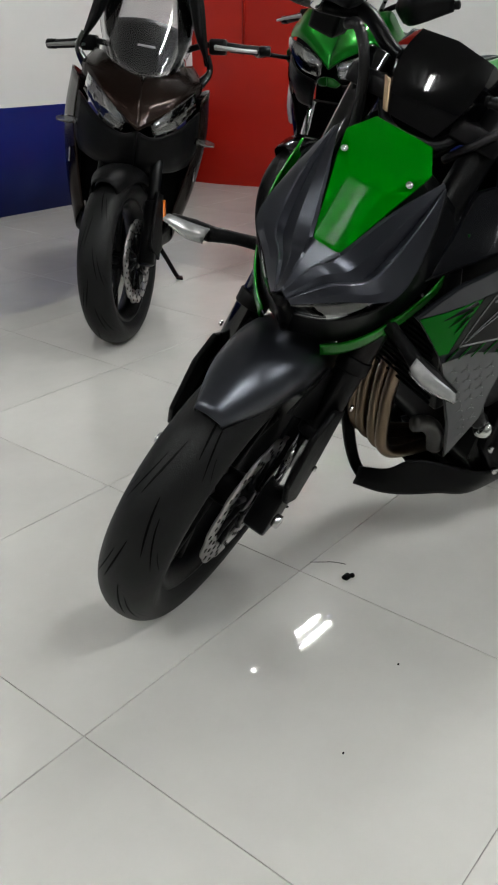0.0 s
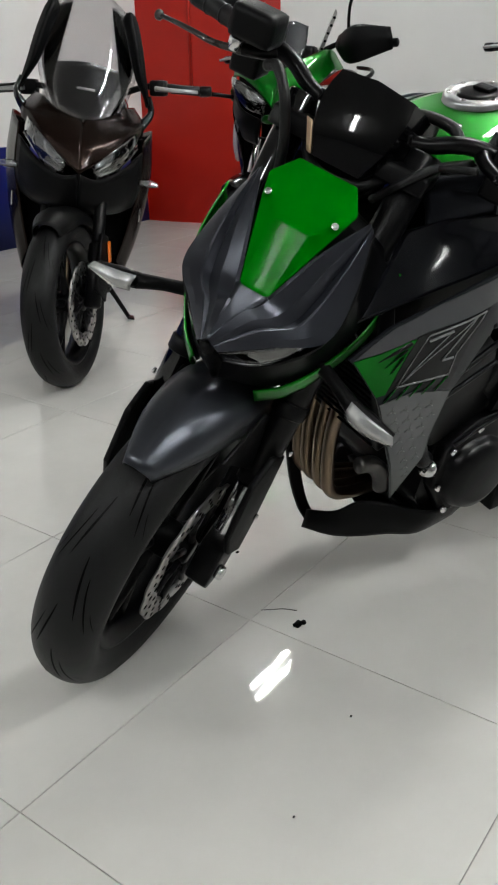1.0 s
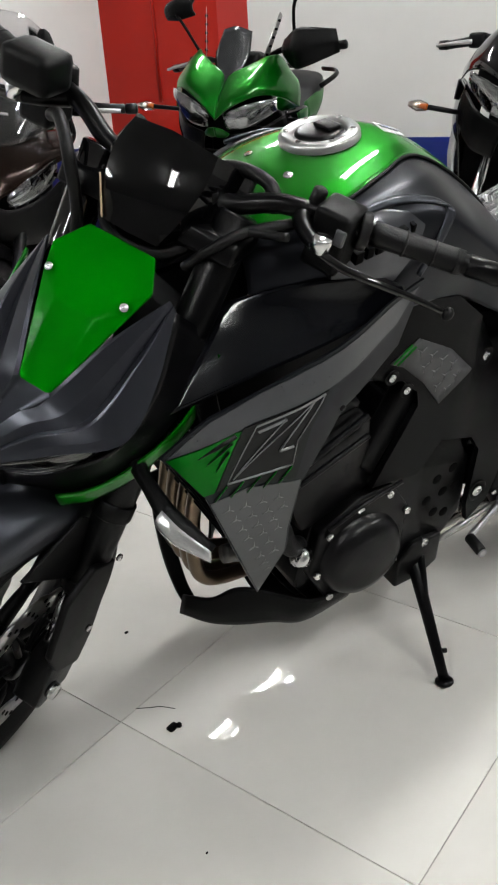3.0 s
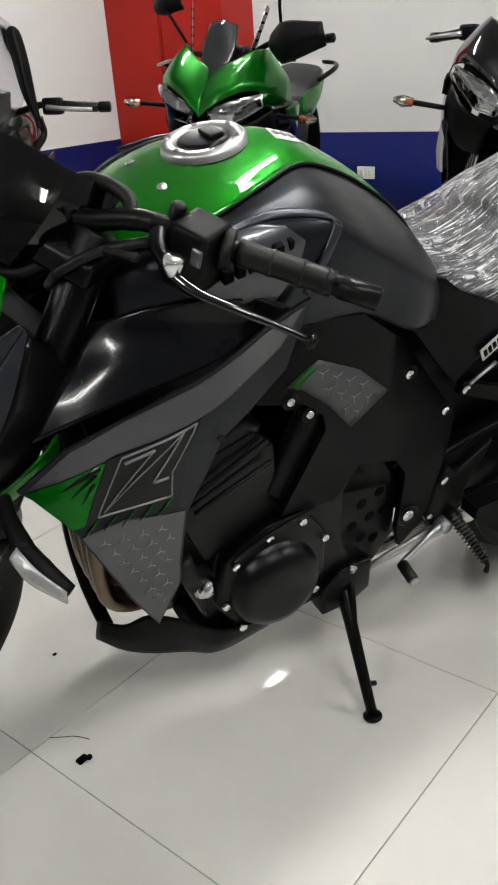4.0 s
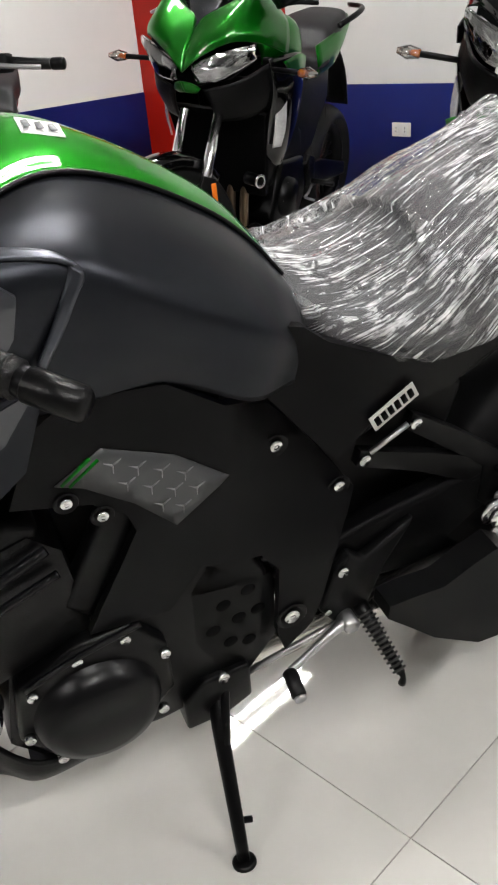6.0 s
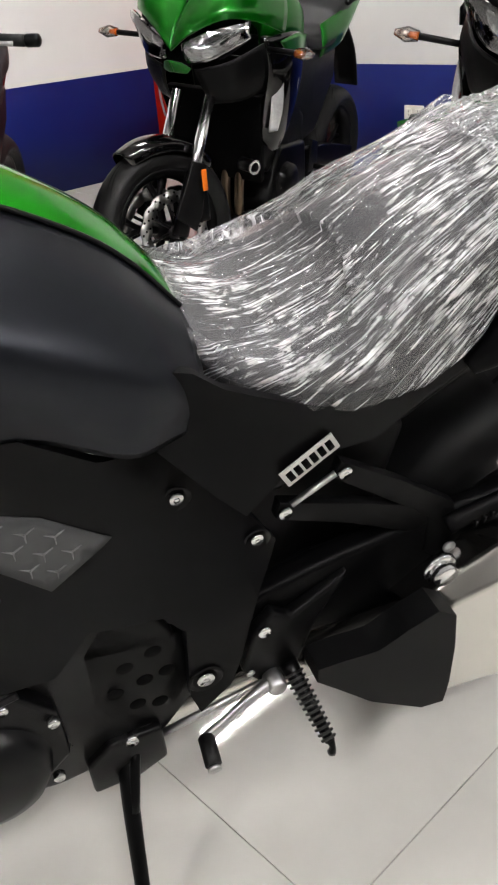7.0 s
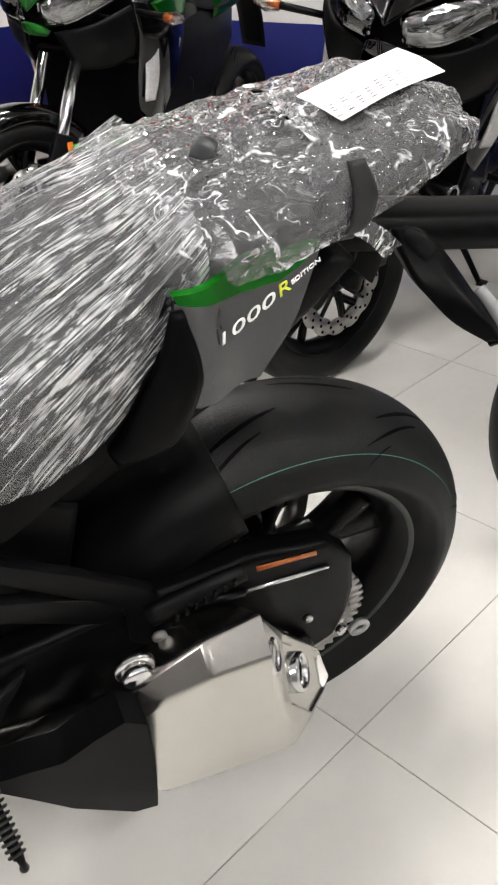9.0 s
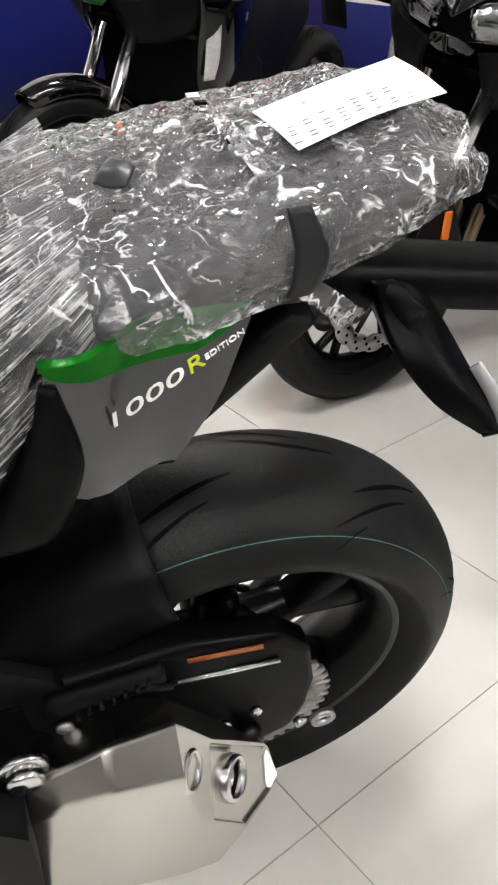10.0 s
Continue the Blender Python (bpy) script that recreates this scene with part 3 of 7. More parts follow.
def grooves(R, half, count, reach=0.8):
    """Tread grooves as thin dark strips laid just over the crown; their colour stands in for groove shade."""
    bm = bmesh.new()

    def at(s, ang):
        a = s * 1.32
        r = R - half * 0.86 * (1 - math.cos(a)) / math.sin(1.32) + 0.0006
        return V((r * math.cos(ang), half * math.sin(a) / math.sin(1.32), r * math.sin(ang)))

    for k in range(count // 2 + 2):
        for sgn in (-1, 1):
            base = 2 * math.pi * (k + (0.5 if sgn > 0 else 0)) / (count // 2 + 2)
            for s0, s1, a0, a1, w in ((0.08, 0.30, 0.0, 0.36, 0.020), (0.28, 0.60, 0.10, 0.44, 0.018), (0.58, 0.82, 0.30, 0.44, 0.012)):
                prev = None
                for i in range(9):
                    u = i / 8
                    s = s0 + (s1 - s0) * u
                    ang = base + a0 + (a1 - a0) * u ** 0.8
                    wd = w * math.sin(math.pi * min(0.98, 0.04 + u)) ** 0.5
                    pair = (bm.verts.new(at(sgn * (s - wd * 1.5), ang - wd * 0.4)), bm.verts.new(at(sgn * (s + wd * 1.5), ang + wd * 0.4)))
                    if prev:
                        bm.faces.new((prev[0], prev[1], pair[1], pair[0]))
                    prev = pair
    bmesh.ops.recalc_face_normals(bm, faces=bm.faces)
    return bm


def rim_mesh(rim, half):
    w = half * 0.66
    prof = [(rim + 0.006, -w), (rim + 0.004, -w + 0.006), (rim - 0.012, -w + 0.010), (rim - 0.020, -w * 0.4), (rim - 0.022, 0), (rim - 0.020, w * 0.4), (rim - 0.012, w - 0.010), (rim + 0.004, w - 0.006), (rim + 0.006, w), (rim - 0.008, w + 0.002), (rim - 0.030, w * 0.45), (rim - 0.034, 0), (rim - 0.030, -w * 0.45), (rim - 0.008, -w - 0.002)]
    return lathe(prof, 96, closed=True)


def spoke_mesh(rim, angle, y, hub=0.04, fat=1.0):
    """One forked cast spoke."""
    bms = []
    for off in (-0.17, 0.17):
        a, b = V((hub * 0.8 * math.cos(angle), y, hub * 0.8 * math.sin(angle))), V(((rim - 0.03) * math.cos(angle + off), y * 0.2, (rim - 0.03) * math.sin(angle + off)))
        mid = V((rim * 0.45 * math.cos(angle), y * 0.6, rim * 0.45 * math.sin(angle)))
        bms.append(tube([a, mid, b], [0.015 * fat, 0.011 * fat, 0.012 * fat], 8, 6))
    return join(*bms)


def disc_mesh(R, inner, thick, holes=10, wave=14, depth=0.004):
    """A wave-edged brake disc ring, drilled."""
    n = 168
    bm = bmesh.new()
    cols = []
    for i in range(n):
        a = 2 * math.pi * i / n
        ro = R - depth * (0.5 + 0.5 * math.cos(wave * a)) ** 2
        ri = inner + depth * (0.5 + 0.5 * math.cos(wave * a)) ** 2
        c, s = math.cos(a), math.sin(a)
        cols.append([bm.verts.new((r * c, y, r * s)) for r, y in ((ri, -thick / 2), (ro, -thick / 2), (ro, thick / 2), (ri, thick / 2))])
    for i in range(n):
        a, b = cols[i], cols[(i + 1) % n]
        for j in range(4):
            k = (j + 1) % 4
            bm.faces.new((a[j], a[k], b[k], b[j]))
    bmesh.ops.recalc_face_normals(bm, faces=bm.faces)
    return bm


def hole_dots(R, inner, y, count, rows=3, size=0.0045):
    """Drilled holes in a disc face as short dark plugs; their colour stands in for the shade inside."""
    bm = bmesh.new()
    for k in range(count):
        for j in range(rows):
            a = 2 * math.pi * (k + j * 0.33) / count
            r = inner + (R - inner) * (j + 0.75) / (rows + 0.5)
            m = Matrix.Translation((r * math.cos(a), y, r * math.sin(a))) @ Matrix.Rotation(radians(90), 4, "X")
            bmesh.ops.create_cone(bm, cap_ends=True, segments=8, radius1=size, radius2=size, depth=0.0012, matrix=m)
    return bm


def sprocket_mesh(R, teeth, thick):
    n = teeth * 4
    bm = bmesh.new()
    cols = []
    for i in range(n):
        a = 2 * math.pi * i / n
        ro = R + (0.004 if i % 4 in (1, 2) else -0.004)
        cols.append([bm.verts.new((r * math.cos(a), y, r * math.sin(a))) for r, y in ((R * 0.78, -thick / 2), (ro, -thick / 2), (ro, thick / 2), (R * 0.78, thick / 2))])
    for i in range(n):
        a, b = cols[i], cols[(i + 1) % n]
        for j in range(4):
            bm.faces.new((a[j], a[(j + 1) % 4], b[(j + 1) % 4], b[j]))
    arms = [bm]
    for k in range(5):
        a = 2 * math.pi * k / 5
        arms.append(rod((R * 0.35 * math.cos(a), 0, R * 0.35 * math.sin(a)), (R * 0.82 * math.cos(a), 0, R * 0.82 * math.sin(a)), thick * 1.6, 8))
    return join(*arms)


def bolt(at, axis=(0, -1, 0), r=0.008, h=0.006):
    """A round-headed socket screw."""
    a = V(at)
    d = V(axis).normalized()
    head = rod(a, a + d * h, r, 14, bevel=0.0015)
    ring = rod(a + d * h * 0.9, a + d * (h * 1.02), r * 0.45, 6)
    return join(head, ring)


def wheel(parent, name, m, R, half, rim, disc_y=(), disc_R=0.155, n_groove=14, label="", sprocket_y=None, spokes=5, fat=1.0, rim_mat=None, bolt_circle=True, disc_wave=0):
    """Tyre, rim, spokes, hub and discs under a bike."""
    rim_mat = rim_mat or DARK
    w = part(name, tyre_mesh(R, half, rim), RUBBER, parent, label, m)
    tagged(part("painted_tread_groove", grooves(R, half, n_groove), INKDARK, w), kind="stuff")
    part("rim", rim_mesh(rim, half), rim_mat, w, "black cast alloy rim")
    if fat > 1.0:
        part("rim_lip", lathe([(rim + 0.002, -half * 0.66 - 0.0035), (rim - 0.005, -half * 0.66 - 0.0030), (rim - 0.012, -half * 0.60)], 96), RIMLIP, w, "bare machined rim lip")
    if sprocket_y is not None or fat > 1.0:
        line = lathe([(R - half * 0.86 * (1 - math.cos(a)) / math.sin(1.32) + 0.0005, half * math.sin(a) / math.sin(1.32)) for a in (-0.900, -0.889)], 120)
        part("paint_line", line, FADED, w, "thin green paint line")
    for k in range(spokes):
        part("spoke", spoke_mesh(rim, 2 * math.pi * k / spokes + 0.4, 0.0, fat=fat), rim_mat, w)
    part("hub", lathe([(0.0, -half - 0.012), (0.022, -half - 0.012), (0.030, -half), (0.036, -half * 0.5), (0.036, half * 0.5), (0.030, half), (0.022, half + 0.012), (0.0, half + 0.012)], 32), rim_mat, w)
    for y in disc_y:
        d = part("brake_disc", disc_mesh(disc_R, disc_R * 0.68, 0.005, wave=disc_wave or 14, depth=0.006 if disc_wave else 0.0015), DISC, w, "drilled steel brake disc")
        d.location = (0, y, 0)
        tagged(part("painted_disc_hole", hole_dots(disc_R, disc_R * 0.68, (-0.0028 if y < 0 else 0.0028), 20), INKDARK, d), kind="stuff")
        carrier = []
        for k in range(8):
            a = 2 * math.pi * k / 8
            carrier.append(rod((0.03 * math.cos(a), 0, 0.03 * math.sin(a)), (disc_R * 0.70 * math.cos(a + 0.15), 0, disc_R * 0.70 * math.sin(a + 0.15)), 0.006, 8))
        tagged(part("carrier_arm", join(*carrier), rim_mat, d), kind="stuff")
    return w


def text_mesh(body, size, depth=0.0004, shear=0.0):
    """Raised lettering in the built-in font, in the x-y plane, centred."""
    cu = bpy.data.curves.new("lettering", "FONT")
    cu.body, cu.size, cu.extrude, cu.shear = body, size, depth, shear
    cu.align_x, cu.align_y = "CENTER", "CENTER"
    cu.resolution_u = 3
    ob = bpy.data.objects.new("lettering", cu)
    scene.collection.objects.link(ob)
    me = bpy.data.meshes.new_from_object(ob.evaluated_get(bpy.context.evaluated_depsgraph_get()))
    bpy.data.objects.remove(ob)
    return me


def basis(origin, right, up):
    """A pose whose x runs along right and y along up."""
    x = V(right).normalized()
    z = x.cross(V(up)).normalized()
    y = z.cross(x)
    m = Matrix((x, y, z)).transposed().to_4x4()
    m.translation = V(origin)
    return m


# ---- the naked sports motorcycle, leaning on its side stand with the bars turned to the left ----
BIKE = pose(0, 0, 0, 0, 0, -21.489) @ Matrix.Translation((-0.207, 0.062, 0)) @ pose(0, 0, 0, 12.993, 0, 0)
RAKE = radians(24.5)
AXIS = V((math.sin(RAKE), 0, math.cos(RAKE)))
PIVOT = Matrix.Translation((0.035, 0, 0.30))
STEER = PIVOT @ Matrix.Rotation(radians(32.6), 4, AXIS) @ PIVOT.inverted()

bike = thing("motorcycle", BIKE, "green and graphite naked sports motorcycle leaning on its side stand", "motorcycle")


def fork_at(z, y=0.0, off=0.0):
    """A point of the fork's line at a height."""
    return V(((z - 0.30) * math.tan(RAKE) + off, y, z))


# wheels
wheel(bike, "front_wheel", STEER @ Matrix.Translation((0, 0, 0.300)), 0.300, 0.060, 0.218, (-0.066, 0.066), 0.140, 16, "front wheel with a grooved road tyre", disc_wave=12)
rear = wheel(bike, "rear_wheel", Matrix.Translation((1.435, 0, 0.313)), 0.313, 0.097, 0.218, (0.085,), 0.125, 13, "broad rear wheel with a grooved road tyre", fat=2.3)
part("drive_flange", lathe([(0.0, -0.09), (0.075, -0.088), (0.085, -0.07), (0.06, 0.0)], 32), DARK, rear)
sp = part("sprocket", sprocket_mesh(0.108, 42, 0.007), DISC, rear, "toothed steel chain sprocket")
sp.location = (0, -0.108, 0)

# fork legs, guards, calipers
for s in (-1, 1):
    leg = part("fork_leg", rod(fork_at(0.46, 0.105 * s, 0.012), fork_at(0.99, 0.105 * s, 0.012), 0.0265, 24, bevel=0.003), GLOSSBLACK if s > 0 else DARK, bike, "black upside-down fork leg", STEER)
    part("stanchion", rod(fork_at(0.31, 0.105 * s, 0.012), fork_at(0.47, 0.105 * s, 0.012), 0.0205, 20), CHROME, leg)
    part("seal_ring", rod(fork_at(0.452, 0.105 * s, 0.012), fork_at(0.472, 0.105 * s, 0.012), 0.0285, 20, bevel=0.002), PLASTIC, leg)
    part("clamp_ring", rod(fork_at(0.575, 0.105 * s, 0.012), fork_at(0.60, 0.105 * s, 0.012), 0.030, 20, bevel=0.002), PLASTIC, leg)
    part("axle_lug", slab([(-0.035, 0.128 * s, 0.285), (-0.02, 0.128 * s, 0.262), (0.045, 0.128 * s, 0.262), (0.075, 0.128 * s, 0.31), (0.065, 0.128 * s, 0.37), (0.0, 0.128 * s, 0.35)], (0, -0.045 * s, 0), 0.006), DARK, leg)
    part("guard", slab([(-0.012, 0.132 * s, 0.40), (0.005, 0.136 * s, 0.345), (0.055, 0.138 * s, 0.315), (0.085, 0.136 * s, 0.36), (0.125, 0.134 * s, 0.505), (0.075, 0.132 * s, 0.53), (0.02, 0.130 * s, 0.50)], (0, -0.012 * s, 0), 0.004), PLASTIC, leg, "black plastic fork guard")
    part("axle_end", rod((0, 0.128 * s, 0.30), (0, 0.142 * s, 0.30), 0.014, 16, bevel=0.002), CHROME, leg)
    cal = part("brake_caliper", box(0, 0, 0, 0.055, 0.045, 0.125, 0.012), DARK, bike, "black four-piston brake caliper", STEER @ pose(0.118, 0.072 * s, 0.385, 0, 28, 0))
    for dz in (-0.03, 0.03):
        part("piston_cap", rod((0, 0.02 * s, dz), (0, 0.027 * s, dz), 0.017, 18, bevel=0.002), DARK, cal)
    part("bolt", bolt(fork_at(0.40, 0.138 * s, 0.02), (0, s, 0), 0.006), CHROME, leg)
    part("bolt", bolt(fork_at(0.52, 0.138 * s, 0.02), (0, s, 0), 0.006), CHROME, leg)

# front mudguard
rows = []
for k in range(7):
    a = radians(118 - k * 14.7)
    r = 0.330 + 0.004 * math.sin(k * 0.5)
    w = (0.026, 0.056, 0.070, 0.075, 0.075, 0.070, 0.058)[k]
    fall = (0.35, 0.75, 0.95, 1.0, 1.0, 1.0, 1.0)[k]
    c, sn = math.cos(a), math.sin(a)
    rows.append([(c * (r - d * fall), y * w, 0.30 + sn * (r - d * fall)) for y, d in ((-1.0, 0.062), (-0.95, 0.028), (-0.62, 0.004), (0, -0.010), (0.62, 0.004), (0.95, 0.028), (1.0, 0.062))])
mudguard = part("mudguard", sheet(rows, 5, 0.003), SATIN, bike, "satin graphite front mudguard", STEER)
for s in (-1, 1):
    part("mudguard_stay", slab([(-0.02, 0.080 * s, 0.555), (0.10, 0.084 * s, 0.585), (0.155, 0.092 * s, 0.53), (0.115, 0.10 * s, 0.455), (0.055, 0.098 * s, 0.50)], (0, -0.006 * s, 0), 0.002), PLASTIC, mudguard)

# headlamp mask: grey wings either side of a green nose, lamps under the beak
head = part("headlamp_shell", join(*[slab([(0.23, s * 0.01, 0.90), (0.25, s * 0.085, 0.86), (0.24, s * 0.125, 0.79), (0.16, s * 0.118, 0.70), (0.085, s * 0.07, 0.655), (0.05, s * 0.006, 0.665), (0.02, s * 0.006, 0.70), (0.03, s * 0.03, 0.74), (0.09, s * 0.09, 0.765)], (0.03, 0, 0.01), 0.004) for s in (-1, 1)]), PLASTIC, bike, "black plastic headlamp housing", STEER)
for s in (-1, 1):
    inner = [V((-0.036, 0.001 * s, 0.766)), V((0.028, 0.010 * s, 0.789)), V((0.075, 0.022 * s, 0.791)), V((0.142, 0.057 * s, 0.860)), V((0.211, 0.094 * s, 0.908))]
    outer = [V((-0.028, 0.018 * s, 0.748)), V((0.030, 0.070 * s, 0.757)), V((0.096, 0.128 * s, 0.767)), V((0.156, 0.127 * s, 0.822)), V((0.215, 0.103 * s, 0.896))]
    face_out = V((-0.55, 0.35 * s, 0.76)).normalized()
    wing = []
    for f, h in ((0.0, 0.0), (0.05, 0.003), (0.30, 0.003), (0.50, -0.003), (0.565, 0.008), (0.60, 0.009), (0.82, 0.006), (1.0, 0.0)):
        wing.append([a.lerp(b, f) + face_out * h * g for a, b, g in zip(inner, outer, (0.2, 0.8, 1.1, 1.0, 0.1))])
    ob = part("mask_wing", creased(wing, 8), MASKGREY, head, "graphite mask panel with sharp creases", angle=25)
    bev = ob.modifiers.new("soft creases", "BEVEL")
    bev.width, bev.segments, bev.limit_method, bev.angle_limit = 0.0018, 2, "ANGLE", radians(14)
    lens = [[(-0.026, 0.016 * s, 0.746), (0.03, 0.068 * s, 0.752), (0.085, 0.108 * s, 0.762)],
            [(-0.010, 0.016 * s, 0.728), (0.035, 0.064 * s, 0.731), (0.085, 0.104 * s, 0.745)],
            [(0.004, 0.014 * s, 0.712), (0.040, 0.056 * s, 0.708), (0.085, 0.095 * s, 0.726)]]
    part("lamp_reflector", sheet([[(x + 0.014, y, z - 0.004) for x, y, z in row] for row in lens], 5, 0.002), surface("dim_reflector", (0.12, 0.12, 0.13), 0.25, metal=0.8, grain=0.5, scale=120, bump=0.6, bump_scale=80), head)
    part("lamp_lens", sheet(lens, 5, 0.002), LENS, head, "clear headlamp lens")
    cheek = [[(0.216, 0.103 * s, 0.893), (0.156, 0.127 * s, 0.819), (0.096, 0.127 * s, 0.764), (0.06, 0.075 * s, 0.712), (0.012, 0.012 * s, 0.705)],
             [(0.258, 0.130 * s, 0.850), (0.190, 0.144 * s, 0.775), (0.120, 0.118 * s, 0.715), (0.085, 0.075 * s, 0.668), (0.025, 0.010 * s, 0.672)],
             [(0.250, 0.150 * s, 0.822), (0.185, 0.145 * s, 0.745), (0.130, 0.115 * s, 0.682), (0.092, 0.070 * s, 0.642), (0.034, 0.006 * s, 0.655)]]
    part("mask_cheek", sheet(cheek, 6, 0.004), MATTE, head)
    trim = [[(0.250, 0.160 * s, 0.838), (0.190, 0.160 * s, 0.762), (0.130, 0.128 * s, 0.694), (0.094, 0.094 * s, 0.656), (0.066, 0.058 * s, 0.640)],
            [(0.258, 0.164 * s, 0.815), (0.206, 0.163 * s, 0.739), (0.146, 0.132 * s, 0.672), (0.106, 0.098 * s, 0.632), (0.074, 0.062 * s, 0.618)],
            [(0.262, 0.152 * s, 0.800), (0.222, 0.150 * s, 0.722), (0.166, 0.126 * s, 0.655), (0.120, 0.090 * s, 0.614), (0.088, 0.056 * s, 0.604)]]
    part("green_trim", sheet(trim, 6, 0.004, 4), GREEN, head, "candy green lower trim")
part("mask_ridge", sheet([[(-0.036, -0.002, 0.767), (-0.036, 0.002, 0.767)], [(0.02, -0.012, 0.786), (0.02, 0.012, 0.786)], [(0.09, -0.032, 0.796), (0.09, 0.032, 0.796)]], 5, 0.006), MASKGREY, head)
part("beak", tube([(-0.03, 0, 0.752), (0.015, 0, 0.70), (0.032, 0, 0.66)], [0.012, 0.014, 0.008], 10, 5), PLASTIC, head)
facets = bmesh.new()
NOSE = [(0.078, 0.020, 0.794), (0.084, 0.026, 0.797), (0.170, 0.066, 0.889), (0.198, 0.076, 0.914), (0.236, 0.050, 0.936)]
left = [facets.verts.new((x, -y, z)) for x, y, z in NOSE]
right = [facets.verts.new((x, y, z)) for x, y, z in NOSE]
ridge_l, ridge_r = facets.verts.new((0.150, -0.030, 0.876)), facets.verts.new((0.150, 0.030, 0.876))
for loop in ((left[0], left[1], right[1], right[0]), (left[1], ridge_l, ridge_r, right[1]), (left[1], left[2], ridge_l), (right[1], ridge_r, right[2]), (left[2], left[3], ridge_l), (right[2], ridge_r, right[3]), (left[3], left[4], ridge_l), (right[3], ridge_r, right[4]), (ridge_l, left[4], right[4], ridge_r)):
    facets.faces.new(loop)
bmesh.ops.recalc_face_normals(facets, faces=facets.faces)
bmesh.ops.solidify(facets, geom=list(facets.faces), thickness=0.004)
nose_ob = part("nose_panel", facets, NOSEGREEN, head, "candy green nose panel", angle=8)
bev = nose_ob.modifiers.new("soft creases", "BEVEL")
bev.width, bev.segments, bev.limit_method, bev.angle_limit = 0.0025, 3, "ANGLE", radians(6)
for s in (-1, 1):
    part("nose_screw", bolt((0.170, 0.057 * s, 0.897), (-0.6, 0.1 * s, 0.75), 0.006, 0.004), CHROME, head)

# instrument visor
visor_cols = [[(0.285, -0.062, 0.934), (0.312, -0.088, 0.966), (0.345, -0.100, 0.995), (0.378, -0.096, 1.012)],
              [(0.252, -0.040, 0.940), (0.268, -0.058, 0.978), (0.296, -0.067, 1.018), (0.326, -0.062, 1.046)],
              [(0.247, 0, 0.942), (0.259, 0, 0.983), (0.285, 0, 1.026), (0.315, 0, 1.057)],
              [(0.252, 0.040, 0.940), (0.268, 0.058, 0.978), (0.296, 0.067, 1.018), (0.326, 0.062, 1.046)],
              [(0.285, 0.062, 0.934), (0.312, 0.088, 0.966), (0.345, 0.100, 0.995), (0.378, 0.096, 1.012)]]
visor = part("meter_visor", creased(visor_cols, 6, 0.004), VISOR, bike, "gloss black instrument visor", STEER, angle=28)
part("meter_case", slab([(0.27, 0.05, 0.905), (0.265, 0.0, 0.91), (0.27, -0.05, 0.905), (0.31, -0.085, 0.945), (0.355, -0.088, 0.98), (0.355, 0.088, 0.98), (0.31, 0.085, 0.945)], (0.045, 0, 0.005), 0.006), PLASTIC, visor)
part("edge_strip", sheet([[(0.249, 0.041, 0.943), (0.265, 0.060, 0.982)], [(0.264, 0.053, 0.938), (0.287, 0.077, 0.976)]], 5, 0.002), TAN, visor, "tan strip along the visor edge")
part("visor_base", tube([(0.385, -0.088, 1.016), (0.33, -0.090, 0.980), (0.27, -0.052, 0.930), (0.247, 0, 0.922), (0.27, 0.052, 0.930), (0.33, 0.090, 0.980), (0.385, 0.088, 1.016)], 0.009, 8, 5), PLASTIC, visor)

# yokes, bars and controls
part("lower_yoke", slab([(0.17, -0.135, 0.735), (0.17, 0.135, 0.735), (0.235, 0.135, 0.735), (0.26, 0.05, 0.735), (0.26, -0.05, 0.735), (0.235, -0.135, 0.735)], (0.014, 0, 0.032), 0.006), DARK, bike, m=STEER)
part("upper_yoke", slab([(0.27, -0.135, 0.945), (0.27, 0.135, 0.945), (0.335, 0.135, 0.945), (0.36, 0.05, 0.945), (0.36, -0.05, 0.945), (0.335, -0.135, 0.945)], (0.012, 0, 0.028), 0.006), DARK, bike, m=STEER)
bar = part("handlebar", tube([(0.418, -0.405, 1.020), (0.372, -0.25, 1.020), (0.340, -0.155, 1.022), (0.322, -0.075, 0.995), (0.322, 0.075, 0.995), (0.340, 0.155, 1.022), (0.372, 0.25, 1.020), (0.418, 0.405, 1.020)], 0.0125, 14, 6), DARK, bike, "black tapered handlebar", STEER)
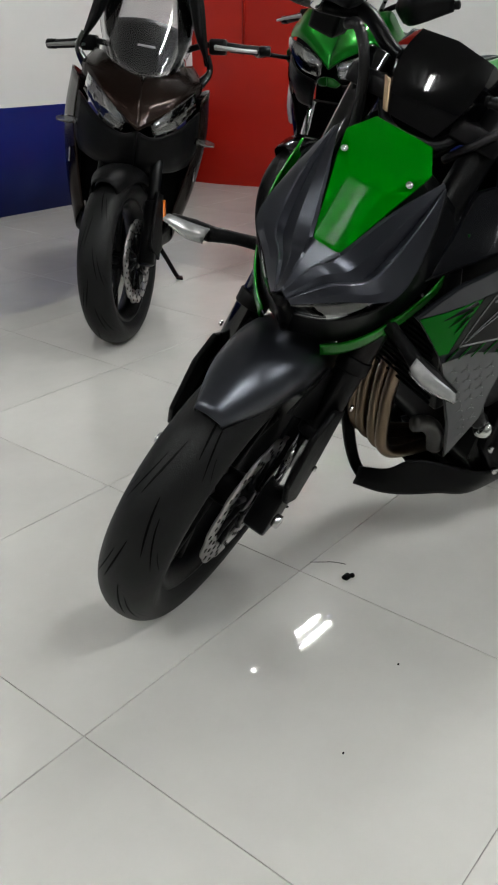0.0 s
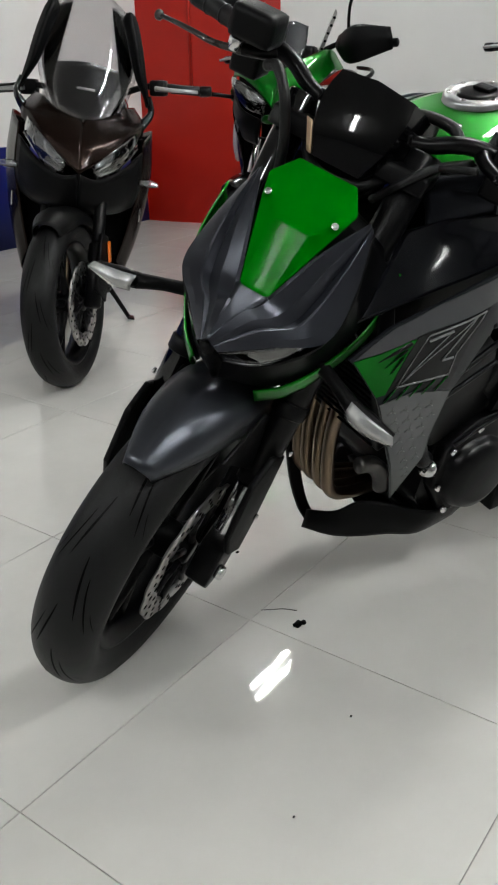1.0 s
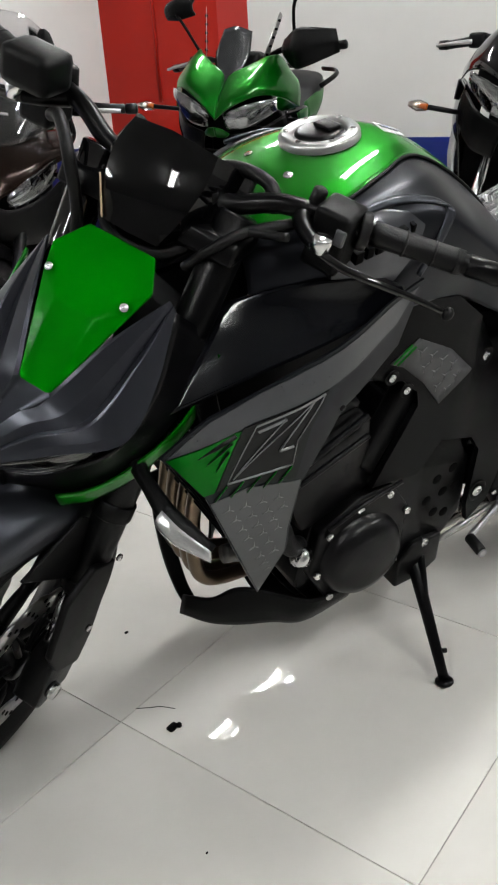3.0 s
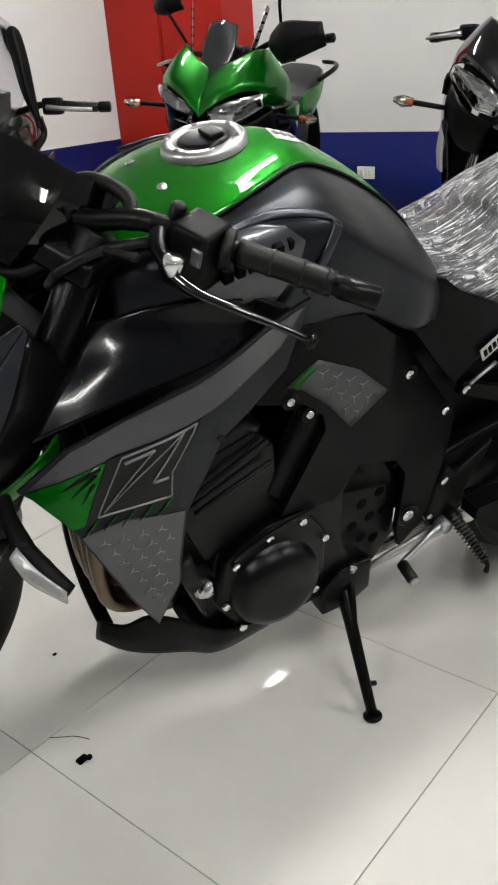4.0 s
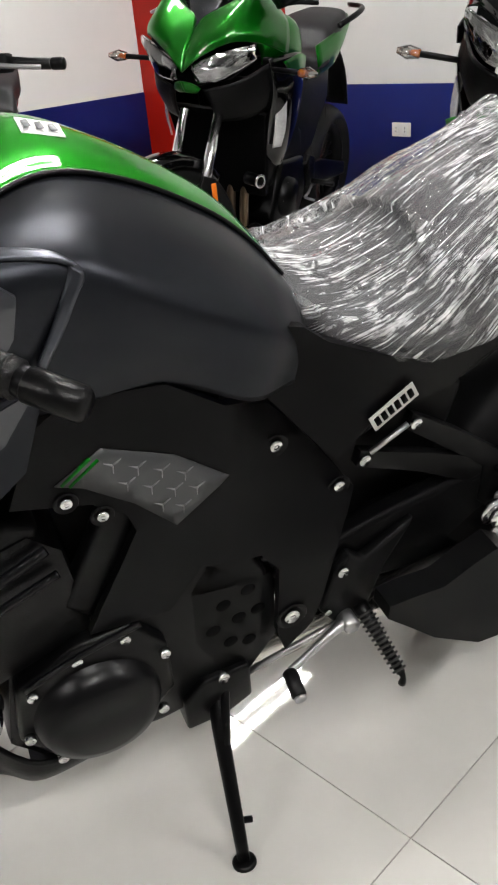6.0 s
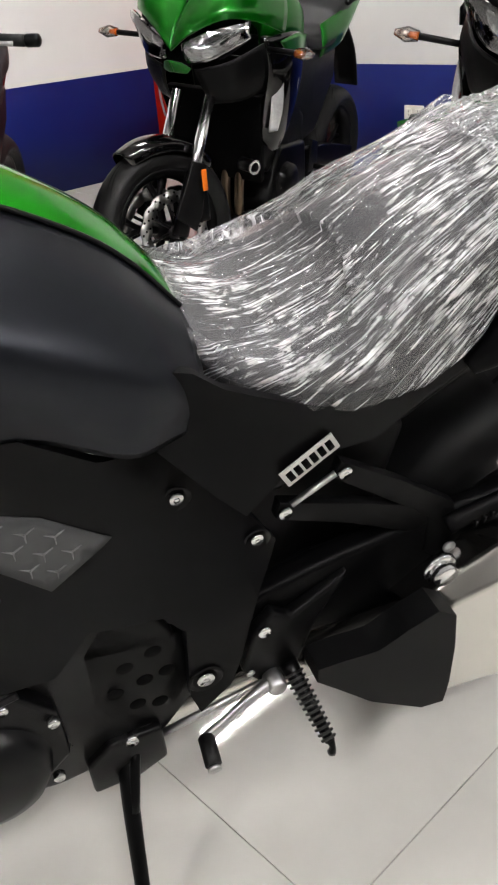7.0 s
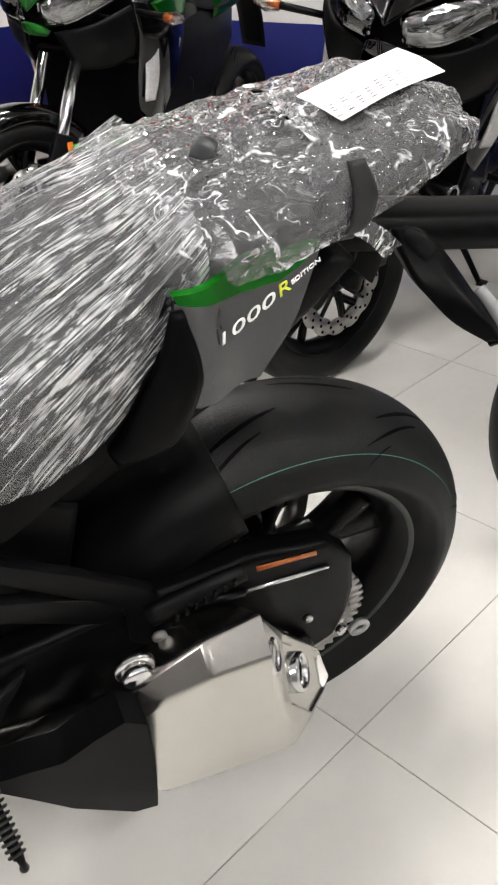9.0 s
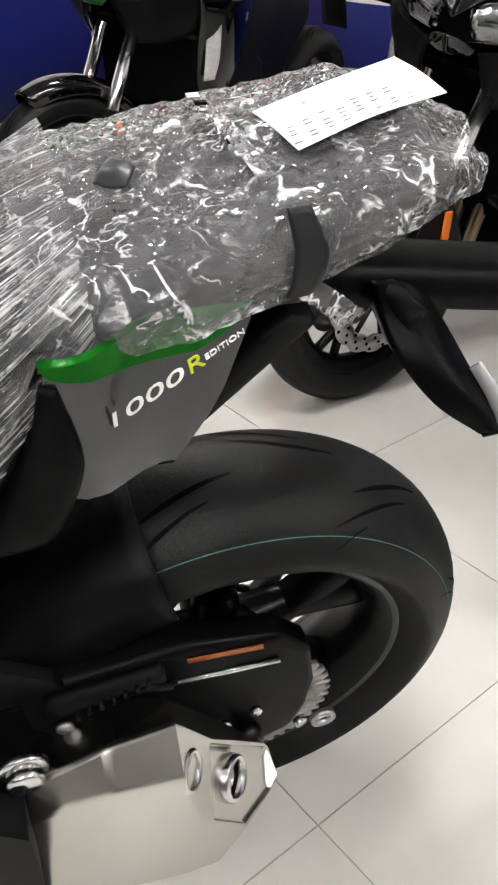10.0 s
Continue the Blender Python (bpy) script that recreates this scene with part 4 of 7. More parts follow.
for s in (-1, 1):
    part("bar_clamp", box(0.325, 0.06 * s, 0.99, 0.045, 0.04, 0.045, 0.008), DARK, bar)
    grip = part("grip", tube([(0.376, 0.262 * s, 1.020), (0.395, 0.325 * s, 1.020), (0.408, 0.372 * s, 1.020)], [0.0155, 0.0150, 0.0158], 18, 6), GRIP, bar, "black rubber grip")
    for u in (0.300, 0.335, 0.362):
        x = 0.376 + (u - 0.262) * 0.293
        part("rib", rod((x, u * s, 1.02), (x + 0.001, (u + 0.003) * s, 1.02), 0.0163, 16), GRIP, grip)
    part("grip_flange", rod((0.368, 0.246 * s, 1.020), (0.373, 0.258 * s, 1.020), 0.024, 18, bevel=0.002), GRIP, grip)
    part("bar_end", rod((0.409, 0.376 * s, 1.020), (0.424, 0.425 * s, 1.020), 0.0140, 18, bevel=0.004), DARK if s < 0 else CHROME, bar)
    part("switch_block", box(0.356, 0.222 * s, 1.006, 0.056, 0.050, 0.080, 0.007, m=None), PLASTIC, bar, "black switch block with small buttons")
    part("button", box(0.330, 0.238 * s, 1.020, 0.008, 0.014, 0.022, 0.003), HEXGREY if s < 0 else PLASTIC, bar)
    perch = part("lever_perch", tube([(0.345, 0.178 * s, 1.018), (0.318, 0.196 * s, 1.016), (0.298, 0.224 * s, 1.014)], [0.013, 0.010, 0.009], 12, 6), DARK, bar)
    part("lever", tube([(0.296, 0.215 * s, 1.014), (0.292, 0.262 * s, 1.008), (0.300, 0.305 * s, 1.006), (0.322, 0.355 * s, 0.998), (0.335, 0.388 * s, 0.992)], [0.0065, 0.0055, 0.0048, 0.0042, 0.004], 10, 6, 0.7), LEVER if s > 0 else GLOSSBLACK, perch, "brake lever" if s > 0 else "black clutch lever")
    part("lever_ball", rod((0.335, 0.385 * s, 0.992), (0.338, 0.397 * s, 0.990), 0.0085, 14, bevel=0.004), LEVER if s > 0 else DARK, perch)
    part("pivot_bolt", rod((0.298, 0.228 * s, 1.010), (0.298, 0.228 * s, 1.030), 0.012, 16, bevel=0.002), CHROME, perch)
    part("mirror_boss", rod((0.358, 0.184 * s, 1.01), (0.360, 0.188 * s, 1.052), 0.0095, 16, bevel=0.003), GRIP, bar)
part("fluid_tank", box(0.310, 0.205, 1.055, 0.060, 0.075, 0.050, 0.012), PLASTIC, bar, "black brake fluid reservoir")
part("brake_hose", tube([(0.300, 0.17, 1.01), (0.285, 0.145, 1.020), (0.262, 0.108, 0.985), (0.262, 0.088, 0.90), (0.22, 0.08, 0.80), (0.14, 0.08, 0.62)], 0.0085, 10, 6), GRIP, bar)
part("clutch_cable", tube([(0.285, -0.19, 1.015), (0.305, -0.13, 0.985), (0.335, -0.06, 0.950), (0.36, 0.02, 0.90)], 0.0055, 10, 6), GRIP, bar)
part("switch_cable", tube([(0.345, -0.17, 1.00), (0.30, -0.13, 0.985), (0.27, -0.10, 0.955), (0.30, -0.06, 0.90)], 0.007, 10, 6), GRIP, bar)
part("cable_loop", tube([(0.33, -0.15, 1.015), (0.355, -0.12, 1.03), (0.36, -0.06, 1.022), (0.34, -0.02, 0.99)], 0.009, 10, 6), GRIP, bar)
for s in (-1, 1):
    stub = part("indicator_stalk", tube([(0.16, 0.10 * s, 0.690), (0.125, 0.16 * s, 0.690), (0.105, 0.205 * s, 0.682)], [0.013, 0.011, 0.014], 10, 5), PLASTIC, bike, "black indicator stalk", STEER)
    part("indicator_body", tube([(0.106, 0.198 * s, 0.684), (0.100, 0.235 * s, 0.678), (0.102, 0.278 * s, 0.670)], [0.014, 0.016, 0.010], 10, 5, 0.8), PLASTIC, stub)
    part("indicator_lens", sheet([[(0.094, 0.200 * s, 0.699), (0.088, 0.235 * s, 0.694), (0.092, 0.280 * s, 0.683)], [(0.082, 0.200 * s, 0.688), (0.076, 0.235 * s, 0.680), (0.086, 0.286 * s, 0.671)], [(0.086, 0.202 * s, 0.671), (0.084, 0.235 * s, 0.663), (0.094, 0.276 * s, 0.660)]], 4, 0.003), surface("frosted_clear_lens", (0.33, 0.33, 0.325), 0.16, metal=0.5, grain=0.25, scale=160, coat=0.6, bump=0.5, bump_scale=150), stub, "clear faceted indicator lens")

# tank: green crown, graphite flanks
ST = [  # x, crown z, green edge (y, z), shoulder (y, z), foot (y, z)
    (0.385, 0.940, 0.070, 0.925, 0.115, 0.892, 0.125, 0.835),
    (0.440, 0.970, 0.112, 0.943, 0.152, 0.912, 0.150, 0.832),
    (0.510, 1.000, 0.132, 0.970, 0.178, 0.938, 0.165, 0.826),
    (0.585, 1.021, 0.116, 0.993, 0.188, 0.955, 0.172, 0.818),
    (0.665, 1.024, 0.078, 1.002, 0.187, 0.950, 0.170, 0.812),
    (0.745, 0.991, 0.056, 0.976, 0.180, 0.905, 0.162, 0.803),
    (0.825, 0.942, 0.046, 0.930, 0.166, 0.862, 0.172, 0.768),
    (0.874, 0.900, 0.046, 0.890, 0.148, 0.832, 0.156, 0.762),
    (0.918, 0.846, 0.050, 0.838, 0.118, 0.797, 0.128, 0.752)]
tank = part("tank", sheet([[(x, -ye, ze), (x, -ye * 0.62, ze + (zc - ze) * 0.62), (x, 0, zc), (x, ye * 0.62, ze + (zc - ze) * 0.62), (x, ye, ze)] for x, zc, ye, ze, ys, zs, yf, zf in ST], 6, 0.004), GREEN, bike, "candy green tank top")
for s in (-1, 1):
    part("tank_flank", sheet([[(x, s * (ye + 0.0005), ze - 0.003), (x, s * (ye * 0.45 + ys * 0.55), ze * 0.45 + zs * 0.55 + 0.010), (x, s * ys, zs), (x, s * (ys * 0.5 + yf * 0.5 + 0.006), (zs + zf) / 2), (x, s * yf, zf)] for x, zc, ye, ze, ys, zs, yf, zf in ST], 6, 0.004), GREY, tank, "satin graphite tank flank")
    part("flank_crease", sheet([[(0.512, 0.166 * s, 0.972), (0.585, 0.164 * s, 0.983), (0.652, 0.176 * s, 0.970), (0.640, 0.190 * s, 0.935), (0.612, 0.191 * s, 0.880)], [(0.516, 0.172 * s, 0.966), (0.588, 0.175 * s, 0.977), (0.662, 0.186 * s, 0.964), (0.650, 0.193 * s, 0.930), (0.618, 0.191 * s, 0.874)]], 6, 0.004, 3), SATIN, tank)
    part("green_edge_bead", tube([(x, s * (ye + 0.002), ze - 0.001) for x, zc, ye, ze, *_ in ST], 0.0028, 8, 6), PLASTIC, tank)
cap = part("filler_cap", lathe([(0.0, 0.004), (0.036, 0.004), (0.039, 0.001), (0.040, -0.002), (0.041, 0.002), (0.044, 0.006), (0.058, 0.006), (0.062, 0.002), (0.063, -0.006)], 64, "z"), ALU, tank, "brushed aluminium filler cap ring", Matrix.Translation((0.568, 0, 1.0185)) @ pose(0, 0, 0, 0, -12, 0) @ Matrix.Diagonal((0.92, 0.92, 1, 1)))
part("cap_centre", lathe([(0.0, 0.0075), (0.030, 0.0075), (0.037, 0.0055), (0.038, 0.003)], 48, "z"), DARK, cap)
part("lock_flap", box(0.012, -0.004, 0.010, 0.022, 0.040, 0.006, 0.002), PLASTIC, cap)
for k in range(6):
    a = k * math.pi / 3 + 0.3
    part("cap_screw", bolt((0.051 * math.cos(a), 0.051 * math.sin(a), 0.006), (0, 0, 1), 0.0045, 0.002), CHROME, cap)
for s in (-1, 1):
    part("tank_screw", bolt((0.486, 0.050 * s, 0.984), (-0.35, 0.25 * s, 0.9), 0.007, 0.004), CHROME, tank)
part("sticker", sheet([[(0.66, -0.030, 1.022), (0.66, -0.002, 1.0275)], [(0.70, -0.028, 1.012), (0.70, -0.002, 1.016)]], 3, 0.001), PAPER, tank, "white caution sticker")
for k in range(3):
    part("sticker_bar", box(0.667 + k * 0.012, -0.016, 1.0250 - k * 0.0036, 0.006, 0.018, 0.001, 0), INK, tank)
def flank_y(x, z):
    """How far the tank's flank stands out at a point of the side view."""
    cols = [V(r) for r in bez([(p[0], p[2], p[3]) for p in ST], 6)]
    low = [V(r) for r in bez([(p[0], p[4], p[5]) for p in ST], 6)]
    foot = [V(r) for r in bez([(p[0], p[6], p[7]) for p in ST], 6)]
    k = min(range(len(cols)), key=lambda i: abs(cols[i].x - x))
    e, m2, f = cols[k], low[k], foot[k]
    curve = bez([(0, e.y, e.z), (0, e.y * 0.45 + m2.y * 0.55, e.z * 0.45 + m2.z * 0.55 + 0.010), (0, m2.y, m2.z), (0, (m2.y + f.y) / 2 + 0.006, (m2.z + f.z) / 2), (0, f.y, f.z)], 6)
    return float(np.interp(-z, [-p.z for p in curve], [p.y for p in curve]))


for s in (-1, 1):
    bm = plate([(0.470, 0.935), (0.500, 0.962), (0.545, 0.972), (0.585, 0.968), (0.606, 0.952), (0.598, 0.915), (0.574, 0.878), (0.530, 0.862), (0.480, 0.875)], lambda x, z: -flank_y(x, z) - 0.0075, 0.006, 0.015)
    if s > 0:
        bm2 = mirrored(bm)
        bm.free()
        bm = bm2
    part("badge_panel", bm, PANELGREY, tank, "glossy grey panel set in the tank flank", angle=40)
mark = basis((0.556, -0.1925, 0.936), (1, 0.03, 0.22), (-0.2, -0.35, 1))
for k, (w, h) in enumerate(((0.016, 0.020), (0.014, 0.020), (0.016, 0.020), (0.014, 0.020), (0.016, 0.026), (0.008, 0.026))):
    part("lettering_bar", box(-0.055 + k * 0.0175, h / 2 - 0.01, 0.0, w * 0.85, h * 0.9, 0.010, 0.001), INKDARK, tank, m=mark)


# side shrouds with stripes and a Z-shaped graphic
def shroud_y(x, z):
    bulge = math.exp(-((x - 0.44) / 0.13) ** 2) * max(0.0, min(1.0, (z - 0.50) / 0.25))
    low = max(0.0, (0.46 - z) / 0.10)
    return -(0.196 + 0.044 * bulge - 0.028 * low - 0.05 * max(0.0, (0.30 - x) / 0.1) * 0.4)


SHROUD = [(0.228, 0.690), (0.29, 0.750), (0.408, 0.812), (0.541, 0.858), (0.618, 0.876), (0.585, 0.785), (0.482, 0.722), (0.440, 0.60), (0.440, 0.45), (0.416, 0.341), (0.359, 0.455), (0.290, 0.612), (0.243, 0.676)]


def shroud_part(name, outline, lift, material, parent, s, label="", step=0.025):
    bm = plate(outline, lambda x, z: shroud_y(x, z) - lift, 0.004 if not lift else lift * 0.9, step)
    if s > 0:
        bm2 = mirrored(bm)
        bm.free()
        bm = bm2
    return part(name, bm, material, parent, label, angle=40)


for s in (-1, 1):
    sh = shroud_part("shroud", SHROUD, 0.0, GREY, bike, s, "graphite side shroud with stripes and a zigzag graphic")
    shroud_part("upper_stripe", [(0.236, 0.688), (0.29, 0.744), (0.352, 0.781), (0.408, 0.806), (0.541, 0.851), (0.608, 0.868), (0.572, 0.823), (0.491, 0.786), (0.443, 0.769), (0.344, 0.735), (0.323, 0.723), (0.275, 0.700)], 0.0010, STRIPE, sh, s, "blue-grey metallic stripe")
    shroud_part("green_corner", [(0.236, 0.686), (0.275, 0.698), (0.323, 0.721), (0.330, 0.722), (0.318, 0.684), (0.306, 0.640), (0.300, 0.622), (0.286, 0.618), (0.244, 0.676)], 0.0012, DGREEN, sh, s)
    for k in range(3):
        a, b = (0.276 + k * 0.012, 0.684 - k * 0.012), (0.322 - k * 0.003, 0.718 - k * 0.014)
        part("green_slash", tube([(a[0] + (b[0] - a[0]) * u, s * -(shroud_y(a[0] + (b[0] - a[0]) * u, a[1] + (b[1] - a[1]) * u) - 0.0012), a[1] + (b[1] - a[1]) * u) for u in (0, 0.5, 1)], [0.001, 0.0035, 0.005], 6, 0, 0.3), MATTE, sh)
    shroud_part("dark_field", [(0.332, 0.727), (0.446, 0.768), (0.430, 0.711), (0.427, 0.640), (0.426, 0.614), (0.352, 0.626), (0.303, 0.624), (0.320, 0.686)], 0.0013, MATTE, sh, s)
    hexp = shroud_part("printed_panel", [(0.296, 0.602), (0.352, 0.618), (0.436, 0.606), (0.436, 0.452), (0.415, 0.349), (0.362, 0.457)], 0.0013, HEXGREY, sh, s, "grey panel printed with three-armed marks")
    for a, b, w in (((0.318, 0.634), (0.349, 0.728), 0.0018), ((0.349, 0.728), (0.440, 0.764), 0.0018), ((0.440, 0.764), (0.412, 0.690), 0.0018), ((0.412, 0.690), (0.414, 0.646), 0.0016), ((0.414, 0.646), (0.318, 0.634), 0.0018), ((0.352, 0.718), (0.388, 0.734), 0.0024), ((0.388, 0.734), (0.326, 0.640), 0.0020), ((0.326, 0.640), (0.424, 0.756), 0.0020), ((0.424, 0.756), (0.388, 0.678), 0.0024), ((0.388, 0.678), (0.408, 0.682), 0.0024)):
        n = 6
        part("zigzag_line", tube([(a[0] + (b[0] - a[0]) * k / n, s * -(shroud_y(a[0] + (b[0] - a[0]) * k / n, a[1] + (b[1] - a[1]) * k / n) - 0.0016), a[1] + (b[1] - a[1]) * k / n) for k in range(n + 1)], w, 6, 0, 0.5), SILVER, sh)
    stars = []
    for i in range(7):
        for j in range(8):
            cx, cz = 0.312 + i * 0.026 + (j % 2) * 0.013, 0.415 + j * 0.024
            if cz < 0.60 and cx < 0.428 and cx > 0.385 - (cz - 0.40) * 0.42 + 0.012:
                for k in range(3):
                    a = radians(90 + 120 * k)
                    ex, ez = cx + 0.010 * math.cos(a), cz + 0.010 * math.sin(a)
                    stars.append(tube([(cx, s * -(shroud_y(cx, cz) - 0.0014), cz), (ex, s * -(shroud_y(ex, ez) - 0.0014), ez)], [0.0016, 0.0006], 5, 0, 0.5))
    tagged(part("printed_mark", join(*stars), SILVER, sh), kind="stuff")
    green_lines = []
    for k in range(5):
        a, b = (0.302 + k * 0.024, 0.606 + k * 0.002), (0.318 + k * 0.024, 0.630 + k * 0.003)
        green_lines.append(tube([(a[0], s * -(shroud_y(*a) - 0.0018), a[1]), (b[0], s * -(shroud_y(*b) - 0.0018), b[1])], 0.003, 5, 0, 0.4))
    tagged(part("green_stripe", join(*green_lines), DGREEN, sh), kind="stuff")
    part("shroud_screw", bolt((0.474, s * 0.238, 0.730), (0, s, 0), 0.005, 0.003), DARK, sh)
    # gloss duct above the shroud
    duct = [[(0.25, 0.150 * s, 0.728), (0.36, 0.190 * s, 0.782), (0.47, 0.205 * s, 0.815), (0.60, 0.200 * s, 0.852)],
            [(0.29, 0.138 * s, 0.775), (0.38, 0.172 * s, 0.815), (0.48, 0.192 * s, 0.838), (0.60, 0.195 * s, 0.860)],
            [(0.33, 0.122 * s, 0.815), (0.40, 0.152 * s, 0.848), (0.48, 0.182 * s, 0.865), (0.585, 0.193 * s, 0.870)],
            [(0.355, 0.105 * s, 0.850), (0.415, 0.146 * s, 0.878), (0.48, 0.180 * s, 0.890), (0.555, 0.192 * s, 0.884)]]
    part("air_duct", sheet(duct, 6, 0.005), DUCT, bike, "gloss black air duct")
    part("inner_duct", slab([(0.27, 0.12 * s, 0.72), (0.35, 0.12 * s, 0.80), (0.55, 0.14 * s, 0.82), (0.60, 0.15 * s, 0.78), (0.50, 0.15 * s, 0.66), (0.36, 0.15 * s, 0.60)], (0, -0.02 * s, 0), 0.004), PLASTIC, bike)


# side frame covers
def cover_y(x, z):
    return -(0.172 - 0.16 * max(0.0, x - 0.66) * max(0.0, z - 0.36) - 0.03 * max(0.0, x - 0.80) - 3.2 * max(0.0, x - 0.80) * max(0.0, z - 0.50))


COVER = [(0.565, 0.712), (0.600, 0.800), (0.640, 0.826), (0.735, 0.812), (0.878, 0.705), (0.943, 0.625), (0.998, 0.547), (0.962, 0.500), (0.940, 0.395), (0.926, 0.352), (0.885, 0.315), (0.872, 0.360), (0.872, 0.483), (0.847, 0.517), (0.765, 0.540), (0.722, 0.484), (0.622, 0.490), (0.640, 0.530), (0.690, 0.632), (0.682, 0.660), (0.646, 0.690)]
for s in (-1, 1):
    bm = plate(COVER, cover_y, 0.012, 0.03)
    if s > 0:
        bm2 = mirrored(bm)
        bm.free()
        bm = bm2
    cov = part("frame_cover", bm, COVERBLACK, bike, "matt black frame cover", angle=40)
    bm = plate([(0.612, 0.728), (0.662, 0.760), (0.740, 0.722), (0.803, 0.668), (0.737, 0.622), (0.690, 0.675), (0.640, 0.716)], lambda x, z: cover_y(x, z) - 0.0014, 0.0012, 0.03)
    if s > 0:
        bm2 = mirrored(bm)
        bm.free()
        bm = bm2
    part("printed_patch", bm, COVERPRINT, cov, "grey patch printed with three-armed marks")
    marks = []
    for cx, cz in ((0.672, 0.735), (0.698, 0.722), (0.724, 0.708), (0.750, 0.694), (0.685, 0.705), (0.711, 0.690), (0.737, 0.676), (0.763, 0.668), (0.722, 0.660), (0.746, 0.648)):
        for k in range(3):
            a = radians(30 + 120 * k)
            marks.append(tube([(cx, s * -(cover_y(cx, cz) - 0.0016), cz), (cx + 0.011 * math.cos(a), s * -(cover_y(cx, cz) - 0.0016), cz + 0.011 * math.sin(a))], [0.0016, 0.0006], 5, 0, 0.5))
    tagged(part("printed_mark", join(*marks), SILVER, cov), kind="stuff")
    part("green_flash", join(*[tube([(0.618 + k * 0.008, s * -(cover_y(0.63, 0.72) - 0.0016), 0.727 - k * 0.004), (0.650 + k * 0.008, s * -(cover_y(0.65, 0.74) - 0.0016), 0.752 - k * 0.004)], 0.0026, 5, 0, 0.4) for k in range(2)]), DGREEN, cov)
    for bx, bz, br in ((0.620, 0.703, 0.007), (0.655, 0.672, 0.007), (0.882, 0.651, 0.009), (0.974, 0.557, 0.009), (0.892, 0.385, 0.012)):
        ring = part("recess_ring", lathe([(br * 1.9, -0.001), (br * 1.7, -0.003), (br * 1.2, 0.002), (0.0, 0.002)], 24), DARK, cov)
        ring.location = (bx, s * -(cover_y(bx, bz) - 0.001), bz)
        part("bolt", bolt((bx, s * -cover_y(bx, bz), bz), (0, s, 0), br, 0.005), CHROME, cov)


# engine
engine = part("engine", join(
    slab([(0.50, -0.150, 0.30), (0.54, -0.150, 0.245), (0.70, -0.150, 0.225), (0.83, -0.150, 0.25), (0.885, -0.150, 0.33), (0.875, -0.150, 0.46), (0.78, -0.150, 0.53), (0.62, -0.150, 0.50), (0.52, -0.150, 0.44)], (0, 0.30, 0), 0.012),
    slab([(0.448, -0.155, 0.545), (0.456, -0.155, 0.615), (0.578, -0.155, 0.655), (0.612, -0.155, 0.620), (0.632, -0.155, 0.48), (0.500, -0.155, 0.425)], (0, 0.31, 0), 0.012)), DARK, bike, "black liquid-cooled four-cylinder engine", angle=40)
part("head_cover", slab([(0.438, -0.150, 0.56), (0.452, -0.150, 0.635), (0.56, -0.150, 0.678), (0.595, -0.150, 0.655), (0.575, -0.150, 0.62), (0.47, -0.150, 0.585)], (0, 0.30, 0), 0.012), MATTE, engine)
part("rib", tube([(0.47, -0.166, 0.575), (0.53, -0.168, 0.61), (0.592, -0.166, 0.64)], 0.006, 8, 5), MATTE, engine)
part("rib", tube([(0.475, -0.166, 0.545), (0.53, -0.168, 0.572), (0.60, -0.166, 0.60)], 0.005, 8, 5), MATTE, engine)
part("dark_duct", slab([(0.60, -0.158, 0.53), (0.66, -0.158, 0.66), (0.70, -0.158, 0.675), (0.69, -0.158, 0.62), (0.63, -0.158, 0.50)], (0, 0.03, 0), 0.008), PLASTIC, engine)
alt = part("alternator_cover", lathe([(0.0, -0.032), (0.05, -0.030), (0.070, -0.022), (0.080, -0.006), (0.084, 0.012), (0.094, 0.014), (0.096, 0.022), (0.094, 0.045)], 56), MATTE, engine, "round black alternator cover")
alt.location = (0.617, -0.178, 0.352)
part("cover_flange", slab([(0.515, -0.172, 0.335), (0.525, -0.172, 0.43), (0.60, -0.172, 0.475), (0.67, -0.172, 0.482), (0.715, -0.172, 0.42), (0.72, -0.172, 0.33), (0.66, -0.172, 0.26), (0.56, -0.172, 0.262)], (0, 0.03, 0), 0.006), DARK, engine)
for bx, bz in ((0.542, 0.421), (0.527, 0.340), (0.600, 0.457), (0.660, 0.468), (0.708, 0.415), (0.560, 0.275), (0.700, 0.300)):
    part("bolt", bolt((bx, -0.172, bz), (0, -1, 0), 0.0075, 0.010), CHROME, engine)
part("logo_bar", box(0.650, -0.2035, 0.385, 0.020, 0.002, 0.006, 0.001), BADGE, engine)
part("cover_rib", tube([(0.535, -0.180, 0.44), (0.60, -0.183, 0.472), (0.68, -0.180, 0.49)], 0.004, 8, 5), MATTE, engine)
spc = part("sprocket_cover", slab([(0.752, -0.150, 0.37), (0.748, -0.150, 0.478), (0.775, -0.150, 0.525), (0.838, -0.150, 0.515), (0.862, -0.150, 0.47), (0.880, -0.150, 0.35), (0.842, -0.150, 0.285), (0.785, -0.150, 0.300)], (0, 0.03, 0), 0.008), PLASTIC, engine, "black sprocket cover with oval slots")
for bx, bz in ((0.800, 0.43), (0.835, 0.445), (0.785, 0.385), (0.822, 0.395), (0.850, 0.40), (0.810, 0.350), (0.838, 0.340)):
    # flat dark discs give the shade inside the slots by colour
    part("slot", lathe([(0.0, -0.0004), (0.009, -0.0004), (0.011, 0.0006)], 14), INKDARK, spc, m=Matrix.Translation((bx, -0.1505, bz)) @ pose(0, 0, 0, 0, 30, 0))
part("bolt", bolt((0.795, -0.150, 0.287), (0, -1, 0), 0.010, 0.012), CHROME, engine)
part("bolt", bolt((0.858, -0.150, 0.500), (0, -1, 0), 0.007, 0.006), DARK, engine)
